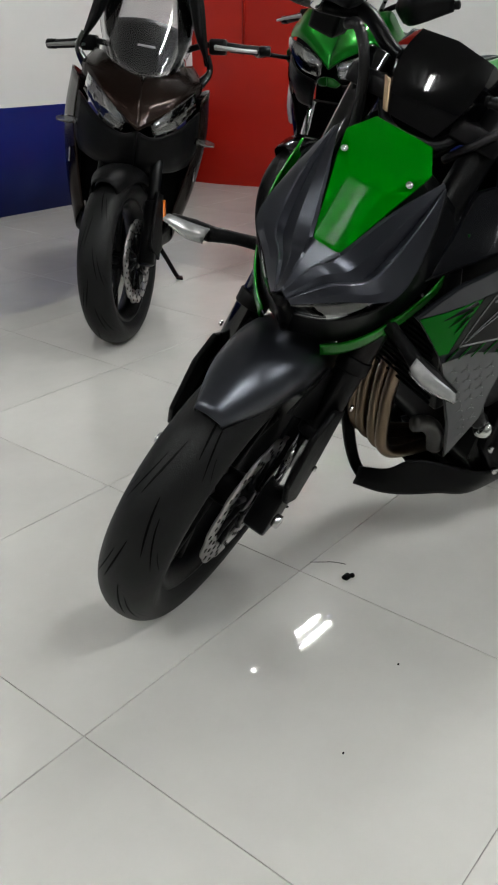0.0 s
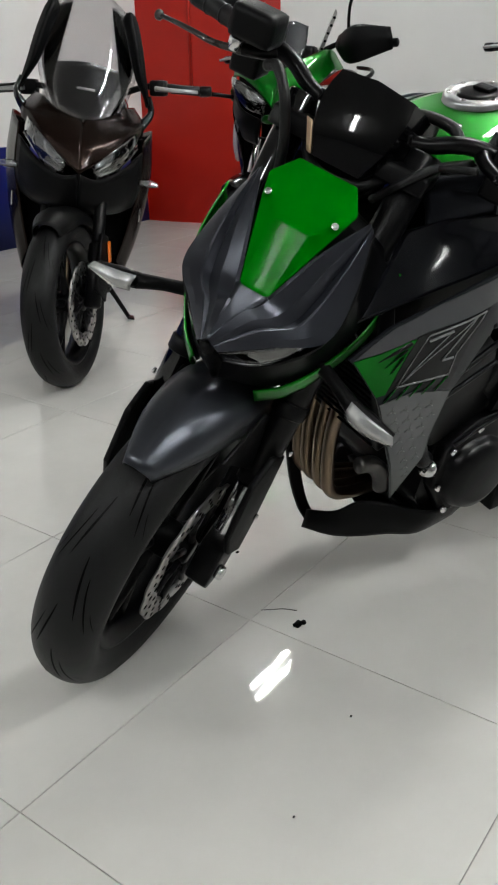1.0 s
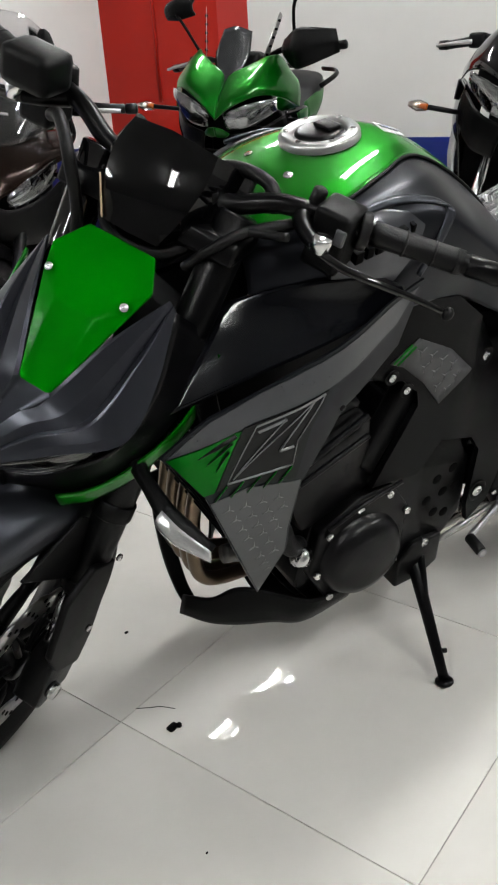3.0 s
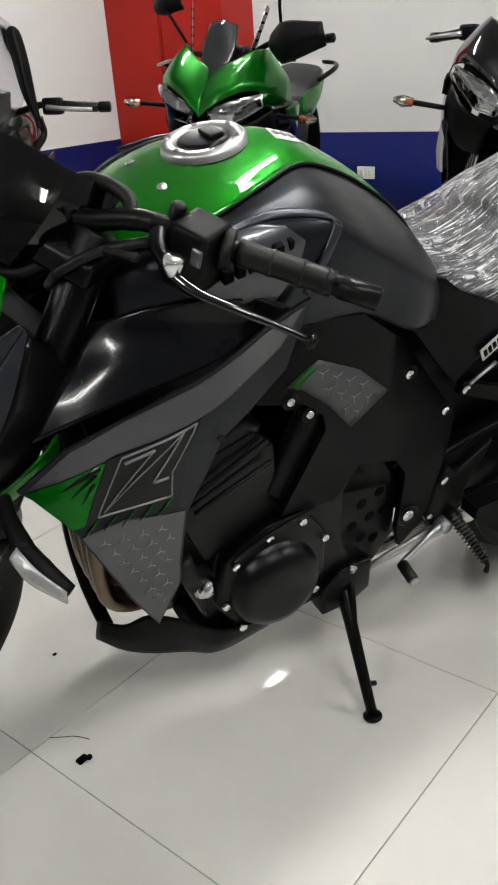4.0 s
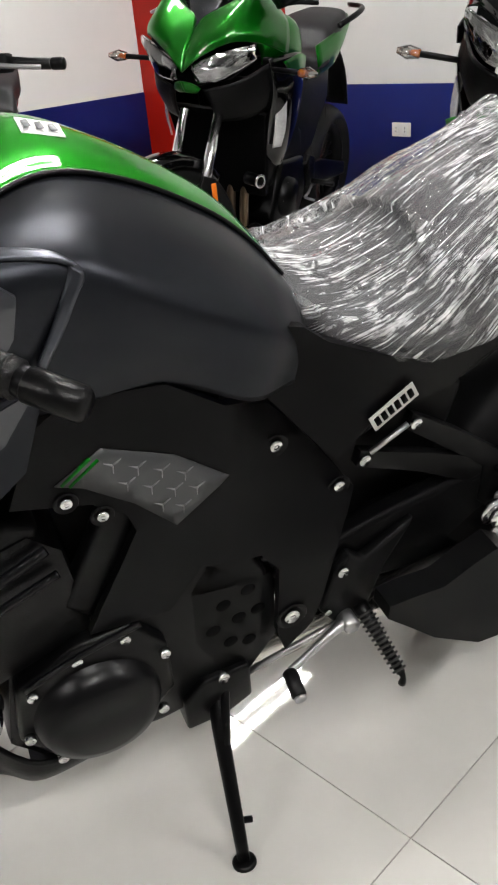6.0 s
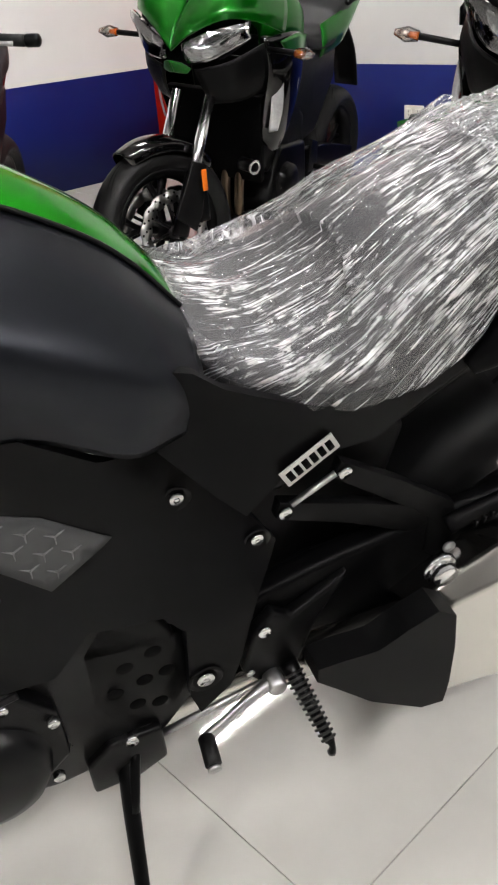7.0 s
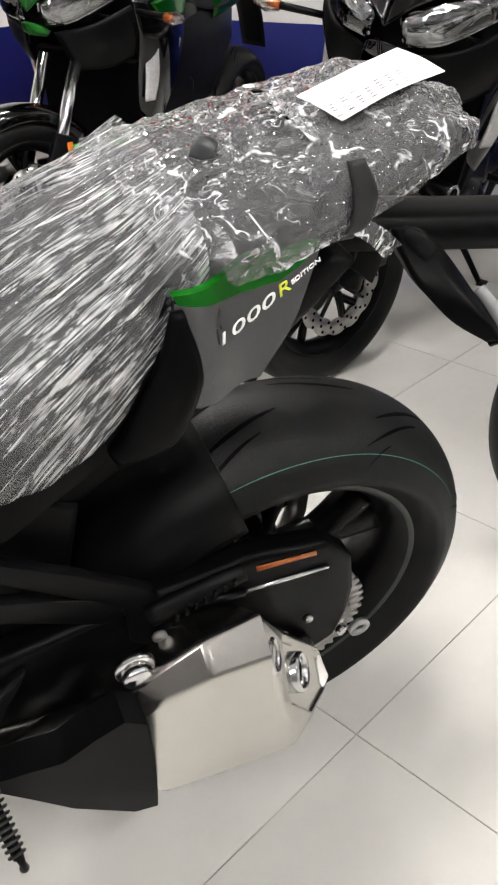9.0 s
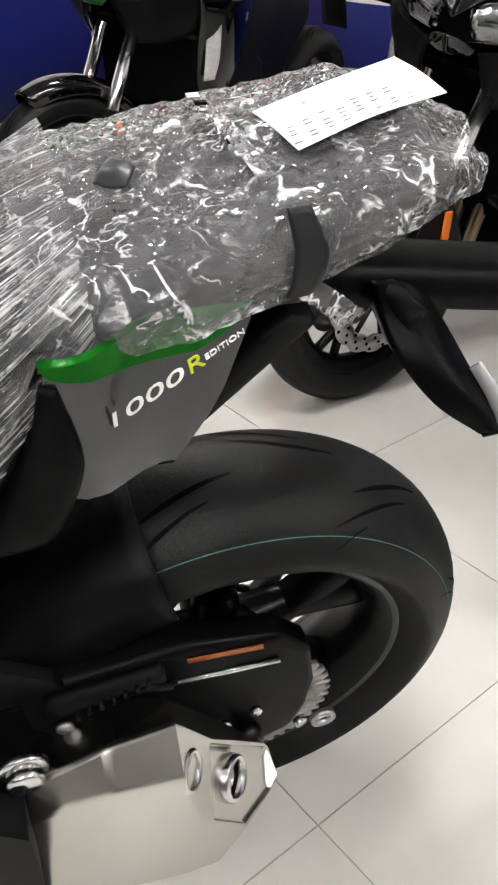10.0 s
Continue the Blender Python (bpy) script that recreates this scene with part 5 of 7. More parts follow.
part("water_pump_hose", tube([(0.50, -0.15, 0.40), (0.47, -0.165, 0.42), (0.455, -0.16, 0.46)], 0.016, 12, 5), GRIP, engine)
part("hose_clip", rod((0.482, -0.172, 0.400), (0.497, -0.172, 0.392), 0.018, 14), CHROME, engine)
part("sump", slab([(0.52, -0.09, 0.245), (0.56, -0.09, 0.19), (0.74, -0.09, 0.185), (0.80, -0.09, 0.235)], (0, 0.18, 0), 0.012), DARK, engine)
radiator = part("radiator", slab([(0.290, -0.165, 0.745), (0.290, 0.165, 0.745), (0.368, 0.150, 0.455), (0.368, -0.150, 0.455)], (0.032, 0, 0.008), 0.004), DARK, bike, "black finned radiator")
for k in range(22):
    u = (k + 0.5) / 22
    part("fin", box(0.288 + 0.078 * u, 0, 0.742 - 0.287 * u, 0.003, 0.29 - 0.02 * u, 0.004, 0), INKDARK, radiator)
# exhaust headers and collector
for y in (-0.025, 0.005, 0.045, 0.075):
    part("header_pipe", tube([(0.452, y, 0.555), (0.392, y, 0.53), (0.368, y, 0.43), (0.374, y, 0.32), (0.392, y, 0.270), (0.440, y * 0.9, 0.246), (0.56, y * 0.5, 0.232)], 0.0138, 14, 8), HEADER, bike, "heat-stained steel header pipe")
part("water_pipe", tube([(0.392, -0.088, 0.375), (0.425, -0.090, 0.368), (0.452, -0.092, 0.340), (0.462, -0.092, 0.300)], [0.016, 0.018, 0.019, 0.016], 14, 6), PEGSTEEL, bike, "grey cast water pipe")
for s in (-1, 1):
    part("link_pipe", tube([(0.60, 0.04 * s, 0.195), (0.80, 0.075 * s, 0.205), (0.97, 0.105 * s, 0.262), (1.12, 0.160 * s, 0.345), (1.20, 0.18 * s, 0.385)], [0.030, 0.032, 0.032, 0.028, 0.026], 16, 8), HEADER if s > 0 else STEEL, bike, "steel exhaust link pipe")
# belly pan
pan = part("belly_pan", sheet([
    [(0.520, -0.150, 0.205), (0.520, -0.075, 0.172), (0.520, 0, 0.152), (0.520, 0.075, 0.172), (0.520, 0.150, 0.205)],
    [(0.630, -0.160, 0.245), (0.630, -0.130, 0.200), (0.630, 0, 0.160), (0.630, 0.130, 0.200), (0.630, 0.160, 0.245)],
    [(0.745, -0.125, 0.245), (0.745, -0.090, 0.212), (0.745, 0, 0.188), (0.745, 0.090, 0.212), (0.745, 0.125, 0.245)]], 5, 0.004), PLASTIC, bike, "black plastic belly pan open at the front")
wall_low = [(0.366, 0.014, 0.150), (0.400, -0.040, 0.157), (0.440, -0.080, 0.170), (0.485, -0.118, 0.190), (0.530, -0.156, 0.207), (0.630, -0.150, 0.214)]
wall_top = [(0.372, 0.014, 0.196), (0.400, -0.040, 0.222), (0.432, -0.068, 0.256), (0.465, -0.102, 0.268), (0.530, -0.174, 0.276), (0.630, -0.164, 0.262)]
part("pan_wall", sheet([wall_low, [tuple((V(a) + V(b)) / 2 + V((-0.003, -0.004, 0))) for a, b in zip(wall_low, wall_top)], wall_top], 5, 0.005), PLASTIC, pan, "swept side wall of the pan")
part("pan_wall", sheet([[(0.485, 0.118, 0.175), (0.530, 0.156, 0.207), (0.630, 0.150, 0.214)], [(0.485, 0.120, 0.190), (0.530, 0.174, 0.276), (0.630, 0.164, 0.262)]], 5, 0.005), PLASTIC, pan)
part("pan_strap", sheet([[(0.382, 0.010, 0.152), (0.402, 0.030, 0.158)], [(0.374, 0.050, 0.180), (0.398, 0.060, 0.190)], [(0.362, 0.078, 0.245), (0.390, 0.082, 0.250)], [(0.352, 0.095, 0.335), (0.380, 0.098, 0.335)], [(0.350, 0.105, 0.43), (0.376, 0.108, 0.43)]], 6, 0.008), PLASTIC, pan, "curved front rim of the pan")
# side stand
stand = part("side_stand", tube([(0.790, -0.135, 0.245), (0.776, -0.195, 0.200), (0.757, -0.315, 0.081)], [0.015, 0.013, 0.010], 12, 6, 0.8), DARK, bike, "black steel side stand")
part("stand_bracket", slab([(0.738, -0.120, 0.195), (0.735, -0.120, 0.262), (0.765, -0.120, 0.295), (0.835, -0.120, 0.298), (0.840, -0.120, 0.225), (0.80, -0.120, 0.200)], (0, -0.042, 0), 0.006), DARK, stand)
part("foot", rod((0.757, -0.318, 0.0735), (0.757, -0.3150, 0.0825), 0.0175, 20, bevel=0.003), DARK, stand)
part("catch", rod((0.760, -0.275, 0.117), (0.785, -0.280, 0.112), 0.005, 10), DARK, stand)
part("spring", tube([(0.800, -0.150, 0.262), (0.778, -0.205, 0.198)], 0.007, 10, 4), DARK, stand)
# gear lever, peg, hanger
lever = part("gear_lever", tube([(0.985, -0.168, 0.325), (0.955, -0.176, 0.322), (0.915, -0.182, 0.300), (0.885, -0.188, 0.288)], [0.010, 0.007, 0.006, 0.006], 12, 6), ALU, bike, "bright aluminium gear lever")
part("toe_rubber", rod((0.884, -0.186, 0.287), (0.880, -0.228, 0.281), 0.011, 14, bevel=0.003), GRIP, lever)
part("toe_tip", rod((0.880, -0.228, 0.281), (0.8797, -0.232, 0.2805), 0.009, 12), ALU, lever)
part("link_rod", rod((0.975, -0.160, 0.318), (0.835, -0.152, 0.268), 0.0052, 10), ALU, lever)
part("lever_boss", rod((0.986, -0.150, 0.326), (0.986, -0.184, 0.326), 0.013, 18, bevel=0.002), ALU, lever)
hanger = part("foot_hanger", slab([(0.946, -0.158, 0.350), (0.960, -0.160, 0.425), (0.985, -0.158, 0.452), (1.010, -0.156, 0.430), (1.090, -0.150, 0.475), (1.048, -0.154, 0.40), (1.020, -0.158, 0.310), (0.985, -0.158, 0.295)], (0, 0.02, 0), 0.006), PLASTIC, bike, "black footrest hanger plate")
part("bolt", bolt((0.972, -0.160, 0.429), (0, -1, 0), 0.009, 0.006), CHROME, hanger)
part("bolt", bolt((0.955, -0.160, 0.352), (0, -1, 0), 0.006, 0.005), CHROME, hanger)
peg = part("footrest", tube([(1.010, -0.158, 0.338), (1.017, -0.200, 0.318), (1.029, -0.252, 0.283)], [0.013, 0.009, 0.007], 12, 5, 0.9), DARK, bike, "ribbed steel footrest")
for k in range(13):
    u = k / 12
    c = V((1.012, -0.172, 0.332)).lerp(V((1.028, -0.248, 0.286)), u)
    d = V((0.016, -0.076, -0.046)).normalized() * 0.0017
    part("rib", rod(c - d, c + d, 0.0145 - 0.0035 * u, 12, bevel=0.0008), PEGSTEEL, peg)
part("feeler", tube([(1.029, -0.250, 0.284), (1.031, -0.256, 0.277), (1.031, -0.256, 0.262)], [0.006, 0.004, 0.006], 10, 3), DARK, peg)
# silencer: folded steel box with two outlets
def ring_at(x, pts):
    return [V((x, y, z)) for y, z in pts]


can = rings([ring_at(1.165, [(-0.246, 0.312), (-0.234, 0.355), (-0.214, 0.405), (-0.196, 0.425), (-0.125, 0.385), (-0.115, 0.320), (-0.14, 0.302), (-0.228, 0.302)]),
             ring_at(1.205, [(-0.260, 0.314), (-0.243, 0.375), (-0.219, 0.440), (-0.196, 0.464), (-0.125, 0.420), (-0.115, 0.320), (-0.14, 0.296), (-0.238, 0.296)]),
             ring_at(1.268, [(-0.266, 0.318), (-0.252, 0.400), (-0.236, 0.484), (-0.200, 0.506), (-0.125, 0.455), (-0.115, 0.320), (-0.14, 0.300), (-0.242, 0.300)]),
             ring_at(1.332, [(-0.270, 0.322), (-0.257, 0.410), (-0.242, 0.492), (-0.204, 0.526), (-0.125, 0.440), (-0.115, 0.322), (-0.14, 0.304), (-0.245, 0.304)])], caps=False)
silencer = part("silencer", can, STEEL, bike, "folded bright steel silencer with two outlets", angle=18)
bev = silencer.modifiers.new("rounded folds", "BEVEL")
bev.width, bev.segments, bev.limit_method, bev.angle_limit = 0.005, 3, "ANGLE", radians(12)
CORNERS = {"top": (1.330, -0.2035, 0.5255), "fold": (1.330, -0.2415, 0.4915), "flank": (1.330, -0.2565, 0.410), "low": (1.330, -0.2695, 0.322), "base": (1.330, -0.245, 0.3045), "base_far": (1.330, -0.140, 0.3045), "far_low": (1.330, -0.1155, 0.322), "far_top": (1.330, -0.1255, 0.4395),
           "ridge_top": (1.370, -0.195, 0.443), "ridge_low": (1.362, -0.250, 0.385), "edge": (1.344, -0.254, 0.404), "heel": (1.366, -0.265, 0.312), "tail_a": (1.453, -0.160, 0.319), "tail_b": (1.463, -0.179, 0.274), "tail_c": (1.448, -0.198, 0.278), "tail_d": (1.402, -0.240, 0.316), "tail_far": (1.400, -0.140, 0.362)}
cap_bm = bmesh.new()
corner = {k: cap_bm.verts.new(p) for k, p in CORNERS.items()}
for names in ("ridge_top tail_a tail_b tail_c tail_d ridge_low", "top ridge_top ridge_low edge fold", "ridge_low tail_d heel edge", "fold edge heel low flank", "low heel base", "heel tail_d tail_c base", "base tail_c tail_b tail_a base_far", "top far_top tail_far tail_a ridge_top", "far_top far_low base_far tail_a tail_far"):
    cap_bm.faces.new([corner[k] for k in names.split()])
bmesh.ops.recalc_face_normals(cap_bm, faces=cap_bm.faces)
cap_bm.faces.ensure_lookup_table()
bmesh.ops.inset_region(cap_bm, faces=[cap_bm.faces[0]], thickness=0.007, depth=-0.007)
endcap = part("end_cap", cap_bm, STEEL, silencer, "cast silencer end cap", angle=18)
bev = endcap.modifiers.new("rounded folds", "BEVEL")
bev.width, bev.segments, bev.limit_method, bev.angle_limit = 0.004, 3, "ANGLE", radians(12)
for at, out, r in (((1.396, -0.208, 0.372), (0.775, -0.508, 0.375), 0.025), ((1.342, -0.228, 0.470), (0.829, -0.458, 0.320), 0.021)):
    out = V(out)
    m = Matrix.Translation(V(at) - out * 0.005) @ out.to_track_quat("Z", "Y").to_matrix().to_4x4()
    rim_ob = part("outlet_rim", lathe([(r * 0.70, -0.012), (r * 0.72, 0.004), (r * 0.84, 0.009), (r, 0.005), (r * 1.04, -0.010)], 32, "z"), CHROME, silencer, "rolled outlet rim", m)
    # shallow near-black dish in place of the bore's shaded depth
    part("outlet_bore", lathe([(r * 0.73, 0.000), (r * 0.50, -0.002), (0.0, -0.003)], 24, "z"), INKDARK, rim_ob)
guard = plate([(1.030, 0.372), (1.06, 0.387), (1.10, 0.402), (1.135, 0.437), (1.168, 0.462), (1.190, 0.452), (1.193, 0.40), (1.190, 0.292), (1.165, 0.278), (1.10, 0.296), (1.06, 0.325), (1.030, 0.345)], lambda x, z: -(0.203 + 0.36 * (x - 1.03) * (1.0 - 2.6 * max(0.0, z - 0.33))), 0.04, 0.02)
part("heat_guard", guard, PLASTIC, bike, "black plastic exhaust heat guard", angle=40)
part("bolt", bolt((1.092, -0.214, 0.362), (0, -1, 0), 0.006, 0.004), PEGSTEEL, bike)
hb = part("hanger_bolt", rod((1.195, -0.190, 0.478), (1.195, -0.206, 0.478), 0.017, 20, bevel=0.003), CHROME, bike, "bright steel exhaust hanger bolt")
part("washer", rod((1.195, -0.183, 0.478), (1.195, -0.192, 0.478), 0.023, 20, bevel=0.002), CHROME, hb)
# pillion peg stay
stay = part("pillion_stay", join(
    slab([(0.994, -0.132, 0.586), (0.998, -0.132, 0.611), (1.10, -0.136, 0.577), (1.205, -0.140, 0.536), (1.225, -0.140, 0.500), (1.190, -0.140, 0.494), (1.09, -0.136, 0.547)], (0, 0.016, 0), 0.003),
    slab([(1.066, -0.129, 0.622), (1.073, -0.129, 0.646), (1.150, -0.136, 0.598), (1.235, -0.142, 0.535), (1.260, -0.143, 0.470), (1.236, -0.143, 0.428), (1.205, -0.142, 0.455), (1.200, -0.141, 0.522), (1.140, -0.136, 0.567)], (0, 0.016, 0), 0.003)), PLASTIC, bike, "black forked pillion footrest bracket", angle=40)
part("bolt", bolt((1.004, -0.132, 0.596), (0, -1, 0), 0.009, 0.006), CHROME, stay)
part("bolt", bolt((1.077, -0.130, 0.631), (0, -1, 0), 0.009, 0.006), CHROME, stay)
part("brace", rod((1.012, -0.132, 0.604), (1.066, -0.130, 0.632), 0.004, 8), ALU, stay)
part("bolt", bolt((1.236, -0.148, 0.462), (0, -1, 0), 0.009, 0.006), ALU, stay)
ppeg = part("pillion_footrest", tube([(1.225, -0.150, 0.505), (1.285, -0.160, 0.535), (1.33, -0.165, 0.552)], [0.013, 0.012, 0.010], 10, 5, 0.7), PLASTIC, bike, "folded black pillion footrest")
for k in range(7):
    part("rib", box(1.25 + 0.011 * k, -0.172, 0.520 + 0.0045 * k, 0.004, 0.005, 0.010, 0.001), GRIP, ppeg)
# swing arm, chain
arm = part("swing_arm", slab([(0.89, -0.135, 0.37), (0.90, -0.135, 0.44), (1.05, -0.140, 0.49), (1.20, -0.140, 0.515), (1.36, -0.135, 0.525), (1.46, -0.132, 0.500), (1.500, -0.130, 0.455), (1.512, -0.130, 0.385), (1.508, -0.130, 0.33), (1.495, -0.132, 0.285), (1.45, -0.135, 0.270), (1.30, -0.138, 0.335), (1.10, -0.140, 0.355)], (0, 0.035, 0), 0.010), COVERBLACK, bike, "black aluminium swing arm")
part("far_arm", slab([(0.89, 0.135, 0.37), (0.90, 0.135, 0.44), (1.20, 0.140, 0.45), (1.44, 0.135, 0.36), (1.52, 0.135, 0.325), (1.50, 0.135, 0.285), (1.30, 0.138, 0.315), (1.10, 0.140, 0.345)], (0, -0.035, 0), 0.010), DARK, arm)
part("axle_nut", rod((1.435, -0.128, 0.313), (1.435, -0.150, 0.313), 0.016, 6), DARK, arm)
part("adjuster_bolt", bolt((1.500, -0.130, 0.300), (0.3, -1, 0), 0.008, 0.010), CHROME, arm)
part("adjuster_bolt", bolt((1.405, -0.136, 0.352), (0, -1, 0), 0.007, 0.008), CHROME, arm)
part("adjuster_bolt", bolt((1.440, -0.136, 0.368), (0, -1, 0), 0.007, 0.008), CHROME, arm)
part("orange_sticker", sheet([[(1.360, -0.1365, 0.510), (1.440, -0.1345, 0.500)], [(1.361, -0.1375, 0.503), (1.441, -0.1355, 0.493)]], 3, 0.001), STRIPORANGE, arm, "orange warning strip")
part("scale_strip", rod((1.345, -0.137, 0.472), (1.460, -0.135, 0.462), 0.0035, 8), CHROME, arm)
part("chain_tensioner", rod((1.28, -0.138, 0.480), (1.345, -0.138, 0.472), 0.006, 10), DARK, arm)
lug = part("chain_adjuster", lathe([(0.008, -0.004), (0.016, -0.004), (0.016, 0.004), (0.008, 0.004)], 20, closed=True), ALU, arm, "drilled aluminium chain adjuster plate")
lug.location = (1.535, -0.130, 0.282)
links = []
for k in range(46):
    u = k / 45
    for z0, z1 in ((0.405, 0.420), (0.300, 0.205)):
        x = 0.83 + (1.435 - 0.83) * u
        z = z0 + (z1 - z0) * u
        links.append(box(x, -0.108, z, 0.0115, 0.012 if k % 2 else 0.017, 0.011, 0.002, segments=1))
part("chain", join(*links), DISC, bike, "steel drive chain")
hug = []
for k in range(7):
    a = radians(108 + k * 13.0)
    c, sn = math.cos(a), math.sin(a)
    hug.append([(1.435 + c * (0.338 - d), y, 0.313 + sn * (0.338 - d)) for y, d in ((-0.118, 0.085), (-0.112, 0.045), (-0.088, 0.016), (-0.045, 0.002), (0, 0.0), (0.045, 0.002), (0.088, 0.016), (0.112, 0.045), (0.118, 0.085))])
part("inner_mudguard", sheet(hug, 4, 0.004), PLASTIC, bike, "black inner mudguard over the rear tyre")
part("chain_guard", slab([(1.02, -0.118, 0.46), (1.05, -0.118, 0.475), (1.30, -0.12, 0.478), (1.40, -0.12, 0.455), (1.38, -0.12, 0.445), (1.05, -0.118, 0.452)], (0, 0.025, 0), 0.003), PLASTIC, bike)
part("shock_cover", slab([(0.88, -0.09, 0.36), (0.90, -0.09, 0.66), (1.08, -0.09, 0.70), (1.18, -0.09, 0.64), (1.14, -0.09, 0.44), (1.02, -0.09, 0.38)], (0, 0.18, 0), 0.01), PLASTIC, bike)
part("inner_tray", slab([(1.06, -0.085, 0.66), (1.10, -0.085, 0.76), (1.36, -0.085, 0.80), (1.45, -0.07, 0.86), (1.48, -0.07, 0.85), (1.35, -0.085, 0.74), (1.18, -0.085, 0.64)], (0, 0.17, 0), 0.008), PLASTIC, bike)
# under-seat cover with badge
def tail_y(x, z):
    return -(0.138 + 0.02 * math.exp(-((x - 1.0) / 0.12) ** 2) - 0.12 * max(0, x - 1.30) + 0.10 * max(0.0, 0.80 - z) * 0.5 - 0.16 * max(0, z - 0.83) - 0.012 * math.exp(-((x - 1.335) / 0.035) ** 2))


SIDE = [(0.862, 0.792), (0.870, 0.832), (0.896, 0.826), (0.925, 0.803), (0.99, 0.775), (1.046, 0.752), (1.124, 0.757), (1.20, 0.795), (1.24, 0.850), (1.262, 0.895), (1.403, 0.902), (1.350, 0.780), (1.30, 0.784), (1.215, 0.755), (1.10, 0.694), (1.00, 0.700), (0.945, 0.640), (0.915, 0.672), (0.855, 0.748)]
for s in (-1, 1):
    bm = plate(SIDE, tail_y, 0.012, 0.03)
    if s > 0:
        bm2 = mirrored(bm)
        bm.free()
        bm = bm2
    scov = part("side_cover", bm, COVERBLACK, bike, "matt black side cover under the seat", angle=40)
    bm = plate([(1.252, 0.800), (1.262, 0.850), (1.264, 0.897), (1.405, 0.903), (1.386, 0.852), (1.352, 0.786), (1.300, 0.790)], lambda x, z: tail_y(x, z) - 0.003 - 0.016 * max(0.0, 1.0 - abs(x - 1.285) / 0.06), 0.008, 0.015)
    if s > 0:
        bm2 = mirrored(bm)
        bm.free()
        bm = bm2
    part("tail_panel", bm, TAILGREY, scov, "satin dark metallic tail panel", angle=40)
    bm = plate([(1.262, 0.905), (1.34, 0.910), (1.404, 0.912), (1.390, 0.899), (1.366, 0.884), (1.341, 0.880), (1.290, 0.892), (1.266, 0.897)], lambda x, z: tail_y(x, z) - 0.006 - 0.016 * max(0.0, 1.0 - abs(x - 1.285) / 0.06), 0.008, 0.015)
    if s > 0:
        bm2 = mirrored(bm)
        bm.free()
        bm = bm2
    part("green_insert", bm, DGREEN, scov, "green strip along the tail", angle=40)
    part("tail_fin", tube([(1.205, 0.147 * s, 0.752), (1.240, 0.153 * s, 0.785), (1.264, 0.150 * s, 0.835), (1.266, 0.142 * s, 0.890)], [0.010, 0.024, 0.022, 0.006], 14, 8, 0.6), COVERBLACK, scov)
lm = basis((1.324, -0.1435, 0.866), (0.84, 0.05, 0.54), (-0.54, -0.12, 0.83))
part("lettering", text_mesh("1000", 0.0175, shear=0.3), WHITEPAINT, bike, "white numerals", lm @ Matrix.Diagonal((1.85, 1, 1, 1)))
part("lettering", text_mesh("R", 0.0185, shear=0.3), YELLOW, bike, "yellow letter", lm @ Matrix.Translation((0.042, 0.001, 0.0005)) @ Matrix.Diagonal((1.2, 1, 1, 1)))
part("lettering", text_mesh("EDITION", 0.0066, shear=0.2), WHITEPAINT, bike, "small white lettering", lm @ Matrix.Translation((0.066, 0.001, 0.001)) @ Matrix.Diagonal((1.2, 1, 1, 1)))
bdg = part("badge", box(0, 0, 0, 0.067, 0.026, 0.002, 0.0008), BADGE, bike, "grey maker's plate with dark bars", basis((1.010, -0.1690, 0.703), (0.86, 0.06, 0.51), (-0.5, -0.05, 0.86)))
for k in range(6):
    part("bar", box(-0.025 + k * 0.0100, 0, 0.0012, 0.0072, 0.015, 0.0008, 0), INKDARK, bdg)
part("badge_ground", slab([(0.940, -0.128, 0.660), (1.012, -0.128, 0.720), (1.067, -0.124, 0.716), (1.078, -0.124, 0.680), (0.998, -0.128, 0.628), (0.955, -0.128, 0.636)], (0, 0.02, 0), 0.005), MATTE, bike)
# seat and pillion pad
SEAT = [  # x, crown z, half width, edge z
    (0.910, 0.826, 0.080, 0.804), (0.945, 0.812, 0.108, 0.780), (1.00, 0.806, 0.136, 0.768), (1.07, 0.826, 0.150, 0.760), (1.14, 0.866, 0.148, 0.768), (1.20, 0.895, 0.133, 0.798), (1.235, 0.915, 0.116, 0.838)]
seat = part("seat", sheet([[(x, -w, ze), (x, -w * 0.86, zc * 0.6 + ze * 0.4), (x, -w * 0.45, zc - 0.004), (x, 0, zc), (x, w * 0.45, zc - 0.004), (x, w * 0.86, zc * 0.6 + ze * 0.4), (x, w, ze)] for x, zc, w, ze in SEAT], 5, 0.02), VINYL, bike, "black vinyl rider's seat")
PAD = [(1.235, 0.915, 0.100, 0.880), (1.30, 0.936, 0.108, 0.888), (1.38, 0.952, 0.104, 0.900), (1.46, 0.970, 0.094, 0.922), (1.53, 0.980, 0.080, 0.945), (1.575, 0.968, 0.055, 0.948)]
part("pillion_pad", sheet([[(x, -w, ze), (x, -w * 0.9, zc * 0.65 + ze * 0.35), (x, -w * 0.5, zc - 0.002), (x, 0, zc), (x, w * 0.5, zc - 0.002), (x, w * 0.9, zc * 0.65 + ze * 0.35), (x, w, ze)] for x, zc, w, ze in PAD], 5, 0.02), VINYL, bike, "black vinyl pillion pad")
# rear mudguard with indicators
def beam(x, y0, top, low):
    return [(x, -y0, low), (x, -y0 * 1.05, (top + low) / 2), (x, -y0 * 0.7, top), (x, 0, top + 0.004), (x, y0 * 0.7, top), (x, y0 * 1.05, (top + low) / 2), (x, y0, low)]


